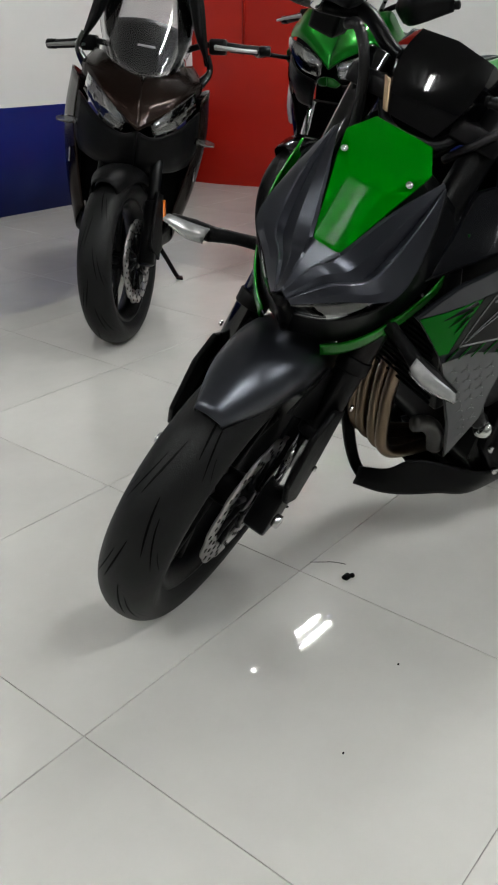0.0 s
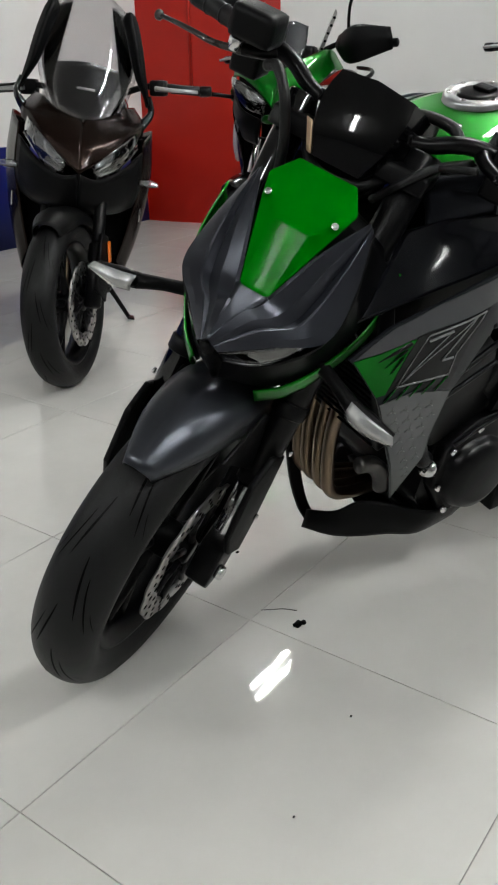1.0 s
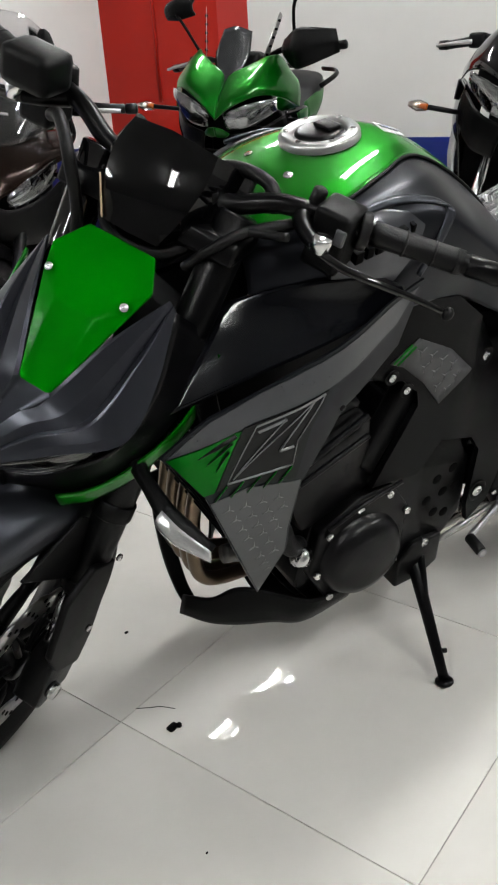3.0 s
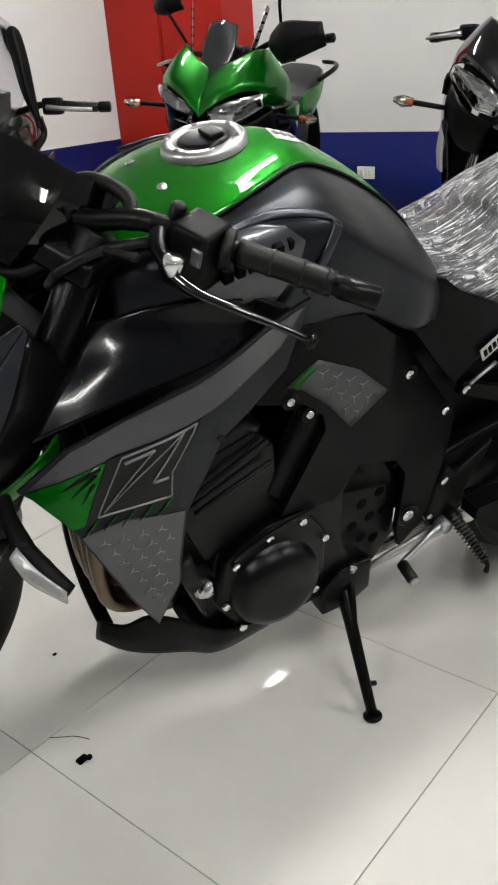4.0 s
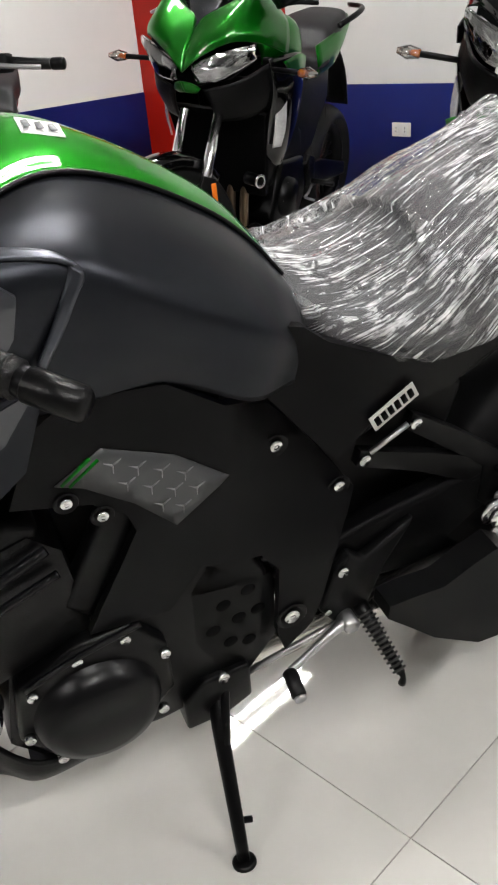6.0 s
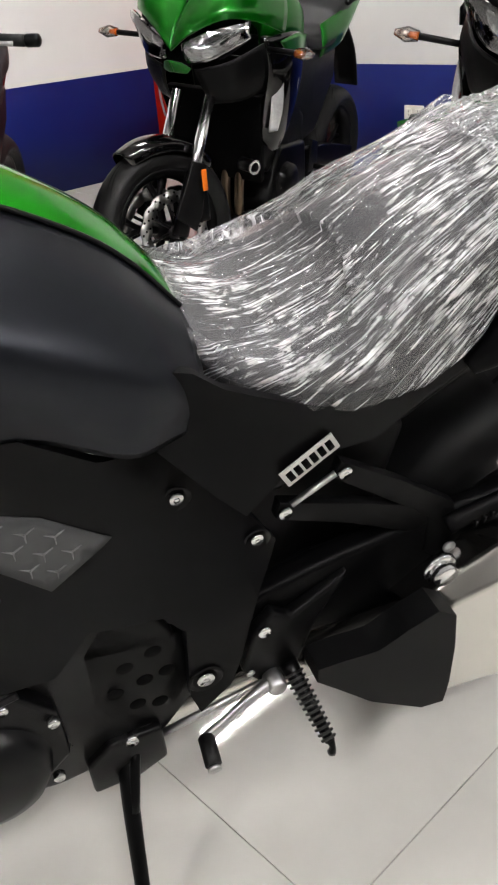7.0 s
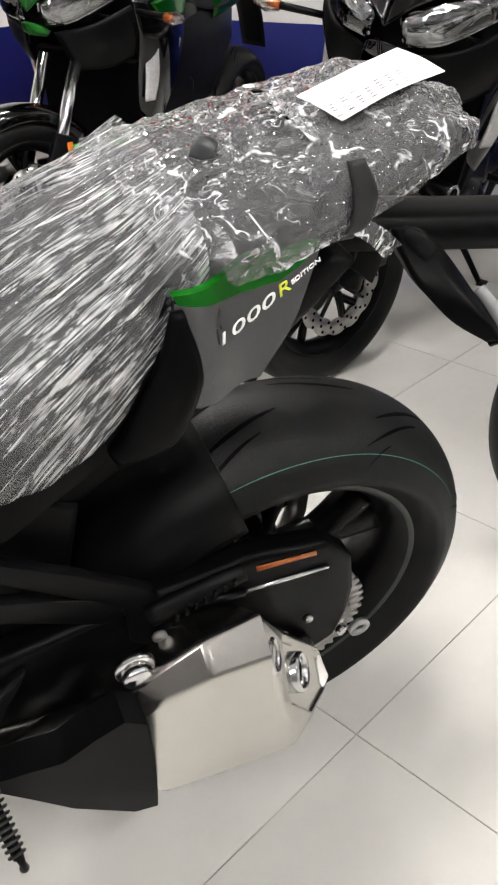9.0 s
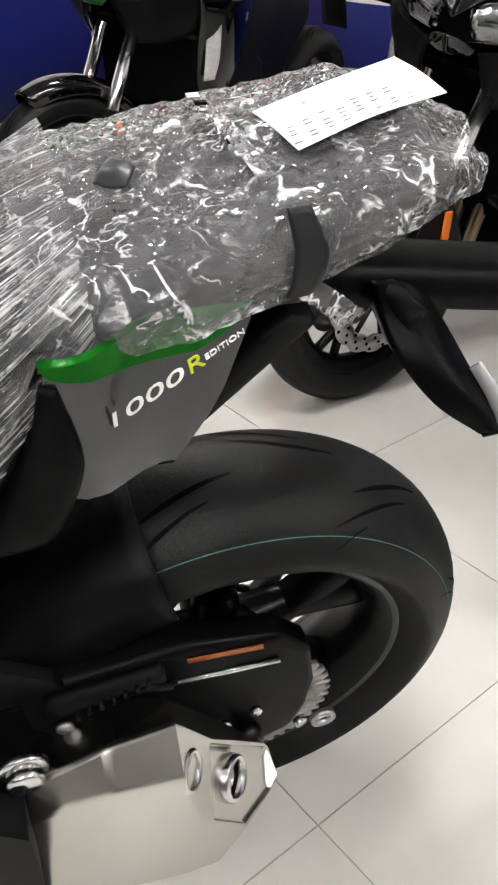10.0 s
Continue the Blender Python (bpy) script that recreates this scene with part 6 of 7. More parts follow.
rf = part("rear_mudguard", sheet([beam(1.42, 0.034, 0.885, 0.850), beam(1.52, 0.034, 0.866, 0.832), beam(1.62, 0.034, 0.848, 0.814), beam(1.72, 0.035, 0.832, 0.796), beam(1.84, 0.036, 0.812, 0.770), beam(1.88, 0.034, 0.79, 0.74)], 6, 0.008), COVERBLACK, bike, "black plastic rear mudguard")
for s in (-1, 1):
    blade = [[(1.534, 0.036 * s, 0.858), (1.562, 0.040 * s, 0.855), (1.590, 0.036 * s, 0.836)], [(1.532, 0.064 * s, 0.846), (1.566, 0.076 * s, 0.843), (1.598, 0.064 * s, 0.822)], [(1.538, 0.092 * s, 0.824), (1.574, 0.108 * s, 0.824), (1.610, 0.094 * s, 0.800)], [(1.564, 0.122 * s, 0.794), (1.594, 0.136 * s, 0.798), (1.622, 0.124 * s, 0.780)], [(1.600, 0.143 * s, 0.772), (1.612, 0.147 * s, 0.774), (1.624, 0.142 * s, 0.766)]]
    ind = part("rear_indicator", sheet(blade, 6, 0.014), COVERBLACK, rf, "black-bodied rear indicator")
    part("indicator_neck", tube([(1.55, 0.035 * s, 0.842), (1.552, 0.055 * s, 0.842), (1.562, 0.075 * s, 0.838)], [0.014, 0.015, 0.014], 12, 5), PLASTIC, ind)
    part("lens", tube([(1.606, 0.104 * s, 0.812), (1.620, 0.128 * s, 0.790), (1.624, 0.145 * s, 0.768)], [0.006, 0.008, 0.004], 8, 5, 0.6), surface("smoked_lens", (0.25, 0.25, 0.25), 0.2, coat=0.6), ind, "clear lens edge")


# clear wrapping film over the seats: a thing of its own that lies on them
wrap = thing("seat_wrap", BIKE, "crumpled clear plastic film wrapped over the seats", "plastic film")
KNOT = V((1.352, -0.025, 0.957))


CREST = [(0.872, 0.846), (0.93, 0.818), (1.00, 0.814), (1.07, 0.836), (1.14, 0.880), (1.20, 0.908), (1.25, 0.928), (1.30, 0.950), (1.60, 0.980)]


def fan(co, knot):
    """Which pleat a point lies on, and its distance from the knot; pleats leave the knot steeply and flatten out ahead of it."""
    top = float(np.interp(co.x, [c[0] for c in CREST], [c[1] for c in CREST]))
    fall = abs(co.y) + 0.8 * max(0.0, top - co.z)
    across = math.copysign(fall, co.y)
    ahead = knot.x - co.x + 0.03
    return 1.5 * across / math.sqrt(max(ahead, 0.0) + 0.02), math.hypot(across, ahead)


def lines_uv(me, knot):
    """Lines that fan out from the knot: pleat across, distance along."""
    layer = me.uv_layers.new(name="lines")
    for loop in me.loops:
        a, d = fan(me.vertices[loop.vertex_index].co, knot)
        layer.data[loop.index].uv = (a, d * 4.0)


def film(rows, n, m, amount, freq, material, name, label="", pleat=0.0, knot=KNOT, facets=False):
    bm = sheet(rows, n, 0.0, m)
    bm.normal_update()
    for v in bm.verts:
        q = v.co * freq
        if pleat:
            d = amount * (abs(noise.noise(q)) + 0.55 * abs(noise.noise(q * 2.2)) + 0.3 * abs(noise.noise(q * 4.7)))
        else:
            f1 = noise.voronoi(q * 1.6 + noise.noise_vector(q * 1.3) * 0.35)[0]
            f2 = noise.voronoi(q * 4.2 + noise.noise_vector(q * 3.0) * 0.3)[0]
            d = amount * (0.75 * (f1[1] - f1[0]) + 0.35 * (f2[1] - f2[0]) + 0.25 * abs(noise.noise(q * 0.8)))
        if pleat:
            a, far = fan(v.co, knot)
            d += pleat * min(1.0, far * 6) * (abs(math.sin(a * 22 + 2 * noise.noise(v.co * 5))) + 0.6 * abs(math.sin(a * 53 + 3 * noise.noise(v.co * 7))))
        out = v.normal if v.normal.dot(v.co - V((v.co.x, 0, 0.86))) > 0 else -v.normal
        v.co += out * d
    ob = part(name, bm, material, wrap, label)
    lines_uv(ob.data, knot)
    for poly in ob.data.polygons:
        poly.use_smooth = not facets
    return ob


def over(table, lift, wide, drop):
    out = []
    for x, zc, w, ze in table:
        w2 = w + wide
        out.append([(x, -w2 * 0.99, ze - drop), (x, -w2 * 1.01, ze + 0.010), (x, -w2 * 0.88, zc * 0.62 + ze * 0.38 + lift), (x, -w2 * 0.45, zc + lift - 0.008), (x, 0, zc + lift), (x, w2 * 0.45, zc + lift - 0.008), (x, w2 * 0.88, zc * 0.62 + ze * 0.38 + lift), (x, w2 * 1.01, ze + 0.010), (x, w2 * 0.99, ze - drop)])
    return out


DRAPE = [(0.910, 0.838, 0.082, 0.806), (0.945, 0.820, 0.112, 0.782), (1.00, 0.814, 0.140, 0.765), (1.07, 0.836, 0.152, 0.757), (1.14, 0.880, 0.150, 0.766), (1.20, 0.908, 0.138, 0.796), (1.25, 0.928, 0.122, 0.845), (1.30, 0.950, 0.112, 0.905)]
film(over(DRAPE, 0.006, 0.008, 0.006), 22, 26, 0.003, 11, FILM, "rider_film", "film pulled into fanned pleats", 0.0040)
BAG = [(1.262, 0.930, 0.110, 0.904)] + [(x, z + 0.004, w + 0.012, e + 0.006) for x, z, w, e in PAD[1:]] + [(1.600, 0.962, 0.045, 0.945)]
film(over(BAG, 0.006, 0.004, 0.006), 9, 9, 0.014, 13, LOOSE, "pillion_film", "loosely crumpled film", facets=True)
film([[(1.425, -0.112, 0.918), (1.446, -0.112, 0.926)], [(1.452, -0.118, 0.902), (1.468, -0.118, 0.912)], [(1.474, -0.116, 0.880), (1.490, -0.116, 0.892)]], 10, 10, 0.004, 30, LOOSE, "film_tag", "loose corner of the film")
tape = part("tape", sheet([[(1.392, 0.045, 0.978), (1.404, 0.045, 0.979)], [(1.400, 0.010, 0.986), (1.412, 0.010, 0.987)], [(1.409, -0.025, 0.984), (1.421, -0.025, 0.985)], [(1.424, -0.060, 0.968), (1.436, -0.060, 0.969)]], 6, 0.0008), LOOSE, wrap, "printed clear tape")
lines_uv(tape.data, KNOT)
for k in range(7):
    u = k / 7
    part("tape_bar", box(1.402 + 0.018 * u, 0.035 - 0.085 * u, 0.986 - 0.012 * u * u, 0.009, 0.006, 0.0008, 0), INKDARK if k % 2 else WHITEPAINT, wrap)
part("seat_strap", sheet([[(1.424, -0.112, 0.978), (1.440, -0.112, 0.978)], [(1.430, -0.121, 0.950), (1.452, -0.121, 0.950)], [(1.430, -0.120, 0.922), (1.448, -0.120, 0.922)], [(1.426, -0.112, 0.905), (1.440, -0.112, 0.905)]], 5, 0.003), VINYL, wrap, "dark strap end showing through the film")
part("knot", sheet([[(1.318, -0.032, 0.962), (1.323, -0.028, 0.971), (1.331, -0.022, 0.975)], [(1.328, -0.036, 0.959), (1.334, -0.030, 0.969), (1.342, -0.024, 0.972)], [(1.340, -0.036, 0.959), (1.345, -0.030, 0.965), (1.349, -0.024, 0.967)]], 5, 0.002), surface("gathered_grey_film", (0.022, 0.023, 0.025), 0.3, grain=0.2, scale=60), wrap, "dark grey gathered ear of film")

note = thing("paper_note", BIKE @ basis((1.506, -0.004, 0.992), (0.955, 0.20, 0.17), (-0.20, 0.975, 0.02)), "white printed paper note lying on the film over the pillion seat", "paper")
part("sheet", sheet([[(-0.061, -0.032, 0.0), (0, -0.032, 0.004), (0.061, -0.032, 0.0)], [(-0.061, 0, 0.0), (0, 0, 0.003), (0.061, 0, 0.002)], [(-0.061, 0.032, -0.002), (0, 0.032, 0.0), (0.061, 0.032, 0.0)]], 6, 0.0006), PAPER, note)
for k in range(9):
    for j in range(5):
        if (k + j) % 5 != 3:
            part("text_bar", box(-0.052 + k * 0.013 - j * 0.0012, -0.006 - j * 0.0048, 0.0042 - 0.000035 * (k - 4) ** 2 * 6, 0.006 if (k + j) % 3 else 0.004, 0.0010, 0.0006, 0), INK, note)


# ---- the other motorcycles in the corner ----
def both(name, fn, material, parent, label="", m=None, angle=None):
    """A part on each side; fn(s) gives the mesh of side s."""
    return [part(name, fn(s), material, parent, label, m, angle) for s in (-1, 1)]


def rolling_chassis(b, base, steer_deg, pan, fork_mat, caliper_label):
    """Wheels, fork, bars, engine, swing arm, stand: what the fairings hang on."""
    pv = Matrix.Translation((0.03, 0, 0.30))
    st = pv @ Matrix.Rotation(radians(steer_deg), 4, AXIS) @ pv.inverted()
    wheel(b, "front_wheel", st @ Matrix.Translation((0, 0, 0.30)), 0.300, 0.060, 0.218, (-0.066, 0.066), 0.150, 14, "front wheel with wave-edged brake discs", disc_wave=14)
    wheel(b, "rear_wheel", Matrix.Translation((base, 0, 0.31)), 0.310, 0.090, 0.218, (0.08,), 0.12, 12, "rear wheel")
    for s in (-1, 1):
        leg = part("fork_leg", rod(fork_at(0.36, 0.10 * s), fork_at(0.76, 0.10 * s), 0.0215, 18), fork_mat, b, "bright fork tube", st)
        part("fork_slider", rod(fork_at(0.29, 0.10 * s), fork_at(0.50, 0.10 * s), 0.030, 18, bevel=0.006), DARK, leg)
        part("fork_guard", slab([(-0.03, 0.13 * s, 0.36), (0.05, 0.135 * s, 0.30), (0.085, 0.135 * s, 0.36), (0.13, 0.13 * s, 0.52), (0.07, 0.13 * s, 0.54)], (0, -0.012 * s, 0), 0.004), PLASTIC, leg)
        part("brake_caliper", box(0.125, 0.075 * s, 0.375, 0.055, 0.04, 0.12, 0.012), DARK, leg)
        part("reflector", box(0.105, 0.138 * s, 0.47, 0.022, 0.008, 0.075, 0.004), ORANGE, leg, "orange fork reflector")
    rows = []
    for k in range(6):
        a = radians(118 - k * 15)
        c, sn = math.cos(a), math.sin(a)
        w = (0.045, 0.066, 0.072, 0.074, 0.072, 0.055)[k]
        rows.append([(c * (0.335 - d), y * w, 0.30 + sn * (0.335 - d)) for y, d in ((-1, 0.06), (-0.95, 0.025), (-0.5, 0.004), (0, 0), (0.5, 0.004), (0.95, 0.025), (1, 0.06))])
    part("mudguard", sheet(rows, 4, 0.003), GLOSSBLACK if fork_mat == CHROME else PLASTIC, b, "black front mudguard", st)
    eng = part("engine", join(slab([(0.52, -0.17, 0.30), (0.56, -0.17, 0.22), (0.82, -0.17, 0.22), (0.90, -0.17, 0.34), (0.86, -0.17, 0.50), (0.60, -0.17, 0.52)], (0, 0.34, 0), 0.02), slab([(0.46, -0.15, 0.48), (0.48, -0.15, 0.62), (0.66, -0.15, 0.66), (0.68, -0.15, 0.50), (0.54, -0.15, 0.42)], (0, 0.30, 0), 0.015)), DARK, b, "black engine")
    cover = part("engine_cover", lathe([(0.0, -0.03), (0.05, -0.028), (0.08, -0.008), (0.085, 0.02)], 40), MATTE, eng)
    cover.location = (0.66, -0.19, 0.36)
    for k in range(6):
        a = k * math.pi / 3
        part("bolt", bolt((0.66 + 0.075 * math.cos(a), -0.19, 0.36 + 0.075 * math.sin(a)), (0, -1, 0), 0.006), CHROME, eng)
    for y in (-0.09, -0.03, 0.03, 0.09):
        part("header_pipe", tube([(0.47, y, 0.54), (0.42, y, 0.50), (0.40, y, 0.40), (0.43, y * 0.9, 0.28), (0.52, y * 0.6, 0.21), (0.70, y * 0.4, 0.19)], 0.019, 12, 6), HEADER, b, "steel header pipe")
    part("silencer", tube([(0.95, 0.12, 0.24), (1.10, 0.17, 0.30), (1.30, 0.21, 0.40), (1.52, 0.23, 0.48)], [0.035, 0.055, 0.062, 0.050], 18, 6, 0.8), STEEL, b, "steel silencer")
    part("swing_arm", slab([(0.88, -0.13, 0.36), (0.90, -0.13, 0.44), (1.2, -0.135, 0.42), (base + 0.06, -0.13, 0.34), (base + 0.06, -0.13, 0.28), (1.1, -0.135, 0.31)], (0, 0.04, 0), 0.008), DARK, b)
    part("swing_arm", slab([(0.88, 0.13, 0.36), (0.90, 0.13, 0.44), (1.2, 0.135, 0.42), (base + 0.06, 0.13, 0.34), (base + 0.06, 0.13, 0.28), (1.1, 0.135, 0.31)], (0, -0.04, 0), 0.008), DARK, b)
    part("radiator", slab([(0.33, -0.20, 0.74), (0.33, 0.20, 0.74), (0.39, 0.19, 0.42), (0.39, -0.19, 0.42)], (0.03, 0, 0.008), 0.004), INKDARK, b)
    part("main_frame", slab([(0.40, -0.12, 0.86), (0.55, -0.15, 0.84), (0.86, -0.15, 0.60), (0.92, -0.14, 0.42), (0.84, -0.14, 0.40), (0.74, -0.15, 0.56), (0.45, -0.12, 0.72)], (0, 0.27, 0), 0.012), DARK, b)
    part("air_box", slab([(0.46, -0.15, 0.62), (0.48, -0.16, 0.80), (0.92, -0.14, 0.84), (1.22, -0.13, 0.84), (1.26, -0.12, 0.70), (1.06, -0.13, 0.50), (0.70, -0.16, 0.46)], (0, 0.30, 0), 0.02), PLASTIC, b)
    sd = part("side_stand", tube([(0.78, -0.13, 0.24), (0.80, -0.19, 0.17), (0.83, -0.27, 0.065)], [0.013, 0.011, 0.010], 10, 5), DARK, b, "black side stand")
    part("foot", box(0.833, -0.283, 0.060, 0.055, 0.032, 0.008, 0.003), DARK, sd)
    peg2 = part("footrest", rod((1.0, -0.16, 0.36), (1.01, -0.27, 0.355), 0.012, 12, bevel=0.003), GRIP, b)
    part("heel_plate", slab([(0.95, -0.155, 0.34), (0.97, -0.155, 0.48), (1.04, -0.155, 0.46), (1.06, -0.155, 0.33)], (0, 0.012, 0), 0.004), DARK, b)
    part("gear_lever", tube([(1.0, -0.165, 0.345), (0.93, -0.175, 0.32), (0.88, -0.18, 0.31), (0.87, -0.23, 0.305)], 0.006, 8, 5), ALU, b)
    return st


def bars(b, st, z, x, half, rise, guard=False):
    bar2 = part("handlebar", tube([(x + 0.06, -half, z), (x + 0.02, -half * 0.55, z + rise), (x, -0.08, z - 0.02), (x, 0.08, z - 0.02), (x + 0.02, half * 0.55, z + rise), (x + 0.06, half, z)], 0.0115, 12, 5), DARK, b, "black handlebar", st)
    for s in (-1, 1):
        part("grip", rod((x + 0.035, (half - 0.12) * s, z + rise * 0.4), (x + 0.058, (half - 0.012) * s, z), 0.0165, 16, bevel=0.003), GRIP, bar2)
        part("bar_end", rod((x + 0.058, (half - 0.012) * s, z), (x + 0.064, (half + 0.03) * s, z), 0.018, 16, bevel=0.004), DARK, bar2)
        part("switch_block", box(x + 0.022, (half - 0.16) * s, z + rise * 0.5, 0.05, 0.065, 0.055, 0.012), PLASTIC, bar2)
        part("lever", tube([(x - 0.03, (half - 0.16) * s, z + 0.005), (x - 0.045, (half - 0.09) * s, z), (x - 0.02, (half - 0.005) * s, z - 0.005)], [0.009, 0.007, 0.006], 8, 5), ALU, bar2, "bright lever")
        if guard and s < 0:
            part("hand_guard", sheet([[(x - 0.02, (half - 0.22) * s, z + 0.045), (x - 0.075, (half - 0.10) * s, z + 0.075), (x - 0.03, (half + 0.045) * s, z + 0.055)], [(x - 0.03, (half - 0.23) * s, z - 0.0), (x - 0.10, (half - 0.10) * s, z + 0.005), (x - 0.04, (half + 0.060) * s, z + 0.01)], [(x - 0.01, (half - 0.20) * s, z - 0.06), (x - 0.08, (half - 0.10) * s, z - 0.075), (x - 0.01, (half + 0.045) * s, z - 0.03)]], 6, 0.006), PLASTIC, bar2, "black moulded hand guard")
    return bar2


def mirror(b, base, head, s, st, w=0.085, h=0.045):
    stalk = part("mirror_stalk", tube([base, (V(base) + V(head)) / 2 + V((-0.02, 0, 0.03)), head], 0.007, 10, 6), PLASTIC, b, "black mirror", st)
    hx = V(head)
    rows = [[(hx.x + 0.012 - 0.02 * (1 - u * u - v * v), hx.y + w * u, hx.z + 0.02 + h * v * (1 - 0.25 * abs(u))) for u in (-1, -0.5, 0, 0.5, 1)] for v in (-1, -0.4, 0.4, 1)]
    part("mirror_head", sheet(rows, 4, 0.012), PLASTIC, stalk)
    part("mirror_glass", slab([(hx.x + 0.018, hx.y - w * 0.85, hx.z + 0.02 - h * 0.6), (hx.x + 0.018, hx.y + w * 0.85, hx.z + 0.02 - h * 0.6), (hx.x + 0.018, hx.y + w * 0.85, hx.z + 0.02 + h * 0.6), (hx.x + 0.018, hx.y - w * 0.85, hx.z + 0.02 + h * 0.6)], (0.002, 0, 0), 0), REFLECTOR, stalk)


def headlamp(b, s, top, bottom, label="clear multi-reflector headlamp"):
    """A lens over a faceted bright bowl; top and bottom are rows of three points."""
    grid = [top, [tuple((V(p) + V(q)) / 2 + V((-0.012, 0, 0))) for p, q in zip(top, bottom)], bottom]
    bm = sheet([[(x + 0.018, y, z) for x, y, z in row] for row in grid], 3, 0.002)
    rng = random.Random(5)
    for v in bm.verts:
        v.co += V((rng.uniform(-0.006, 0.006), rng.uniform(-0.003, 0.003), rng.uniform(-0.003, 0.003)))
    back = part("lamp_bowl", bm, REFLECTOR, b, label)
    for poly in back.data.polygons:
        poly.use_smooth = False
    for k, r in ((0.30, 0.017), (0.66, 0.021)):
        p = V(grid[1][0]).lerp(V(grid[1][2]), k) + V((0.002, 0, 0))
        ring = part("reflector_cup", lathe([(r * 0.72, -0.002), (r * 0.95, -0.005), (r, 0.0), (r * 0.9, 0.006)], 24, "x"), CHROME, back, "bright projector ring")
        ring.location = p
        eye = part("projector", lathe([(0.0, -0.001), (r * 0.4, 0.0), (r * 0.72, 0.004)], 20, "x"), GLOSSBLACK, back)
        eye.location = p
    part("bright_lip", tube([V(p) + V((0.004, 0, 0.004)) for p in bottom], 0.003, 8, 5), CHROME, back)
    part("lamp_lens", sheet(grid, 5, 0.002), LENS, back, "clear lens")


def indicator(b, root, tip, lens, m=None, amber=True):
    st = part("indicator", tube([root, (V(root) * 0.35 + V(tip) * 0.65)], [0.009, 0.010], 10, 3), PLASTIC, b, "indicator on a short stalk", m)
    a = V(root) * 0.38 + V(tip) * 0.62
    tip = V(tip)
    part("indicator_lens", tube([a, a * 0.5 + tip * 0.5, tip], [0.016, 0.024, 0.009], 12, 5, 0.75), lens, st, "amber and clear indicator lens")
    part("bulb", tube([a, a * 0.62 + tip * 0.38], [0.012, 0.008], 8, 3), ORANGE if amber else REFLECTOR, st)
    part("reflector", tube([a * 0.66 + tip * 0.34, a * 0.4 + tip * 0.6, a * 0.1 + tip * 0.9], [0.008, 0.017, 0.006], 8, 1, 0.7), REFLECTOR, st, "bright faceted reflector")



CLEARAMBER = clear("clear_indicator_lens", (0.95, 0.90, 0.84), 0.04, 0.9)


def adventure_bike(m, paint, accent, label, steer_deg, brackets):
    b = thing("motorcycle", m, label, "motorcycle", "motorcycles in the corner")
    st = rolling_chassis(b, 1.52, steer_deg, True, CHROME, "")
    bars(b, st, 1.13, 0.40, 0.455, 0.02, guard=brackets)
    # nose cowl
    for s in (-1, 1):
        upper = [[(0.03, 0.0, 0.903), (0.06, 0.0, 0.968), (0.12, 0.0, 1.028), (0.17, 0.012 * s, 1.073)],
                 [(0.045, 0.06 * s, 0.953), (0.065, 0.07 * s, 1.003), (0.13, 0.075 * s, 1.063), (0.20, 0.085 * s, 1.112)],
                 [(0.10, 0.16 * s, 1.003), (0.11, 0.165 * s, 1.038), (0.18, 0.16 * s, 1.108), (0.25, 0.15 * s, 1.150)],
                 [(0.20, 0.235 * s, 0.998), (0.22, 0.235 * s, 1.038), (0.29, 0.215 * s, 1.098), (0.34, 0.18 * s, 1.148)],
                 [(0.34, 0.275 * s, 0.958), (0.36, 0.27 * s, 1.008), (0.40, 0.245 * s, 1.058), (0.45, 0.20 * s, 1.088)]]
        part("nose_cowl", sheet(upper, 6, 0.005), paint, b, "painted nose cowl")
        headlamp(b, s, [(0.050, 0.028 * s, 0.925), (0.070, 0.11 * s, 0.965), (0.135, 0.222 * s, 1.000)], [(0.062, 0.048 * s, 0.868), (0.085, 0.13 * s, 0.885), (0.165, 0.222 * s, 0.950)])
        part("beak_blade", sheet([[(0.028, 0.0, 0.875), (0.05, 0.03 * s, 0.868), (0.08, 0.05 * s, 0.85)], [(0.042, 0.0, 0.855), (0.056, 0.026 * s, 0.850), (0.075, 0.045 * s, 0.842)], [(0.055, 0.0, 0.838), (0.064, 0.018 * s, 0.836), (0.078, 0.034 * s, 0.836)]], 5, 0.006), paint, b)
        part("chin_cowl", sheet([[(0.09, 0.055 * s, 0.845), (0.14, 0.16 * s, 0.875), (0.25, 0.235 * s, 0.93)], [(0.12, 0.07 * s, 0.79), (0.18, 0.175 * s, 0.81), (0.29, 0.245 * s, 0.85)], [(0.17, 0.08 * s, 0.73), (0.23, 0.16 * s, 0.74), (0.32, 0.215 * s, 0.77)]], 5, 0.006), PLASTIC, b, "black chin cowl")
        side = [[(0.25, 0.24 * s, 0.945), (0.42, 0.28 * s, 0.96), (0.56, 0.255 * s, 0.93), (0.66, 0.21 * s, 0.90)],
                [(0.28, 0.25 * s, 0.84), (0.42, 0.285 * s, 0.84), (0.55, 0.26 * s, 0.80), (0.64, 0.21 * s, 0.76)],
                [(0.32, 0.22 * s, 0.72), (0.42, 0.255 * s, 0.68), (0.52, 0.24 * s, 0.64), (0.60, 0.20 * s, 0.62)],
                [(0.37, 0.19 * s, 0.58), (0.42, 0.215 * s, 0.54), (0.49, 0.205 * s, 0.52), (0.54, 0.18 * s, 0.52)]]
        part("side_cowl", sheet(side, 6, 0.005), GLOSSBLACK, b, "gloss black side cowl")
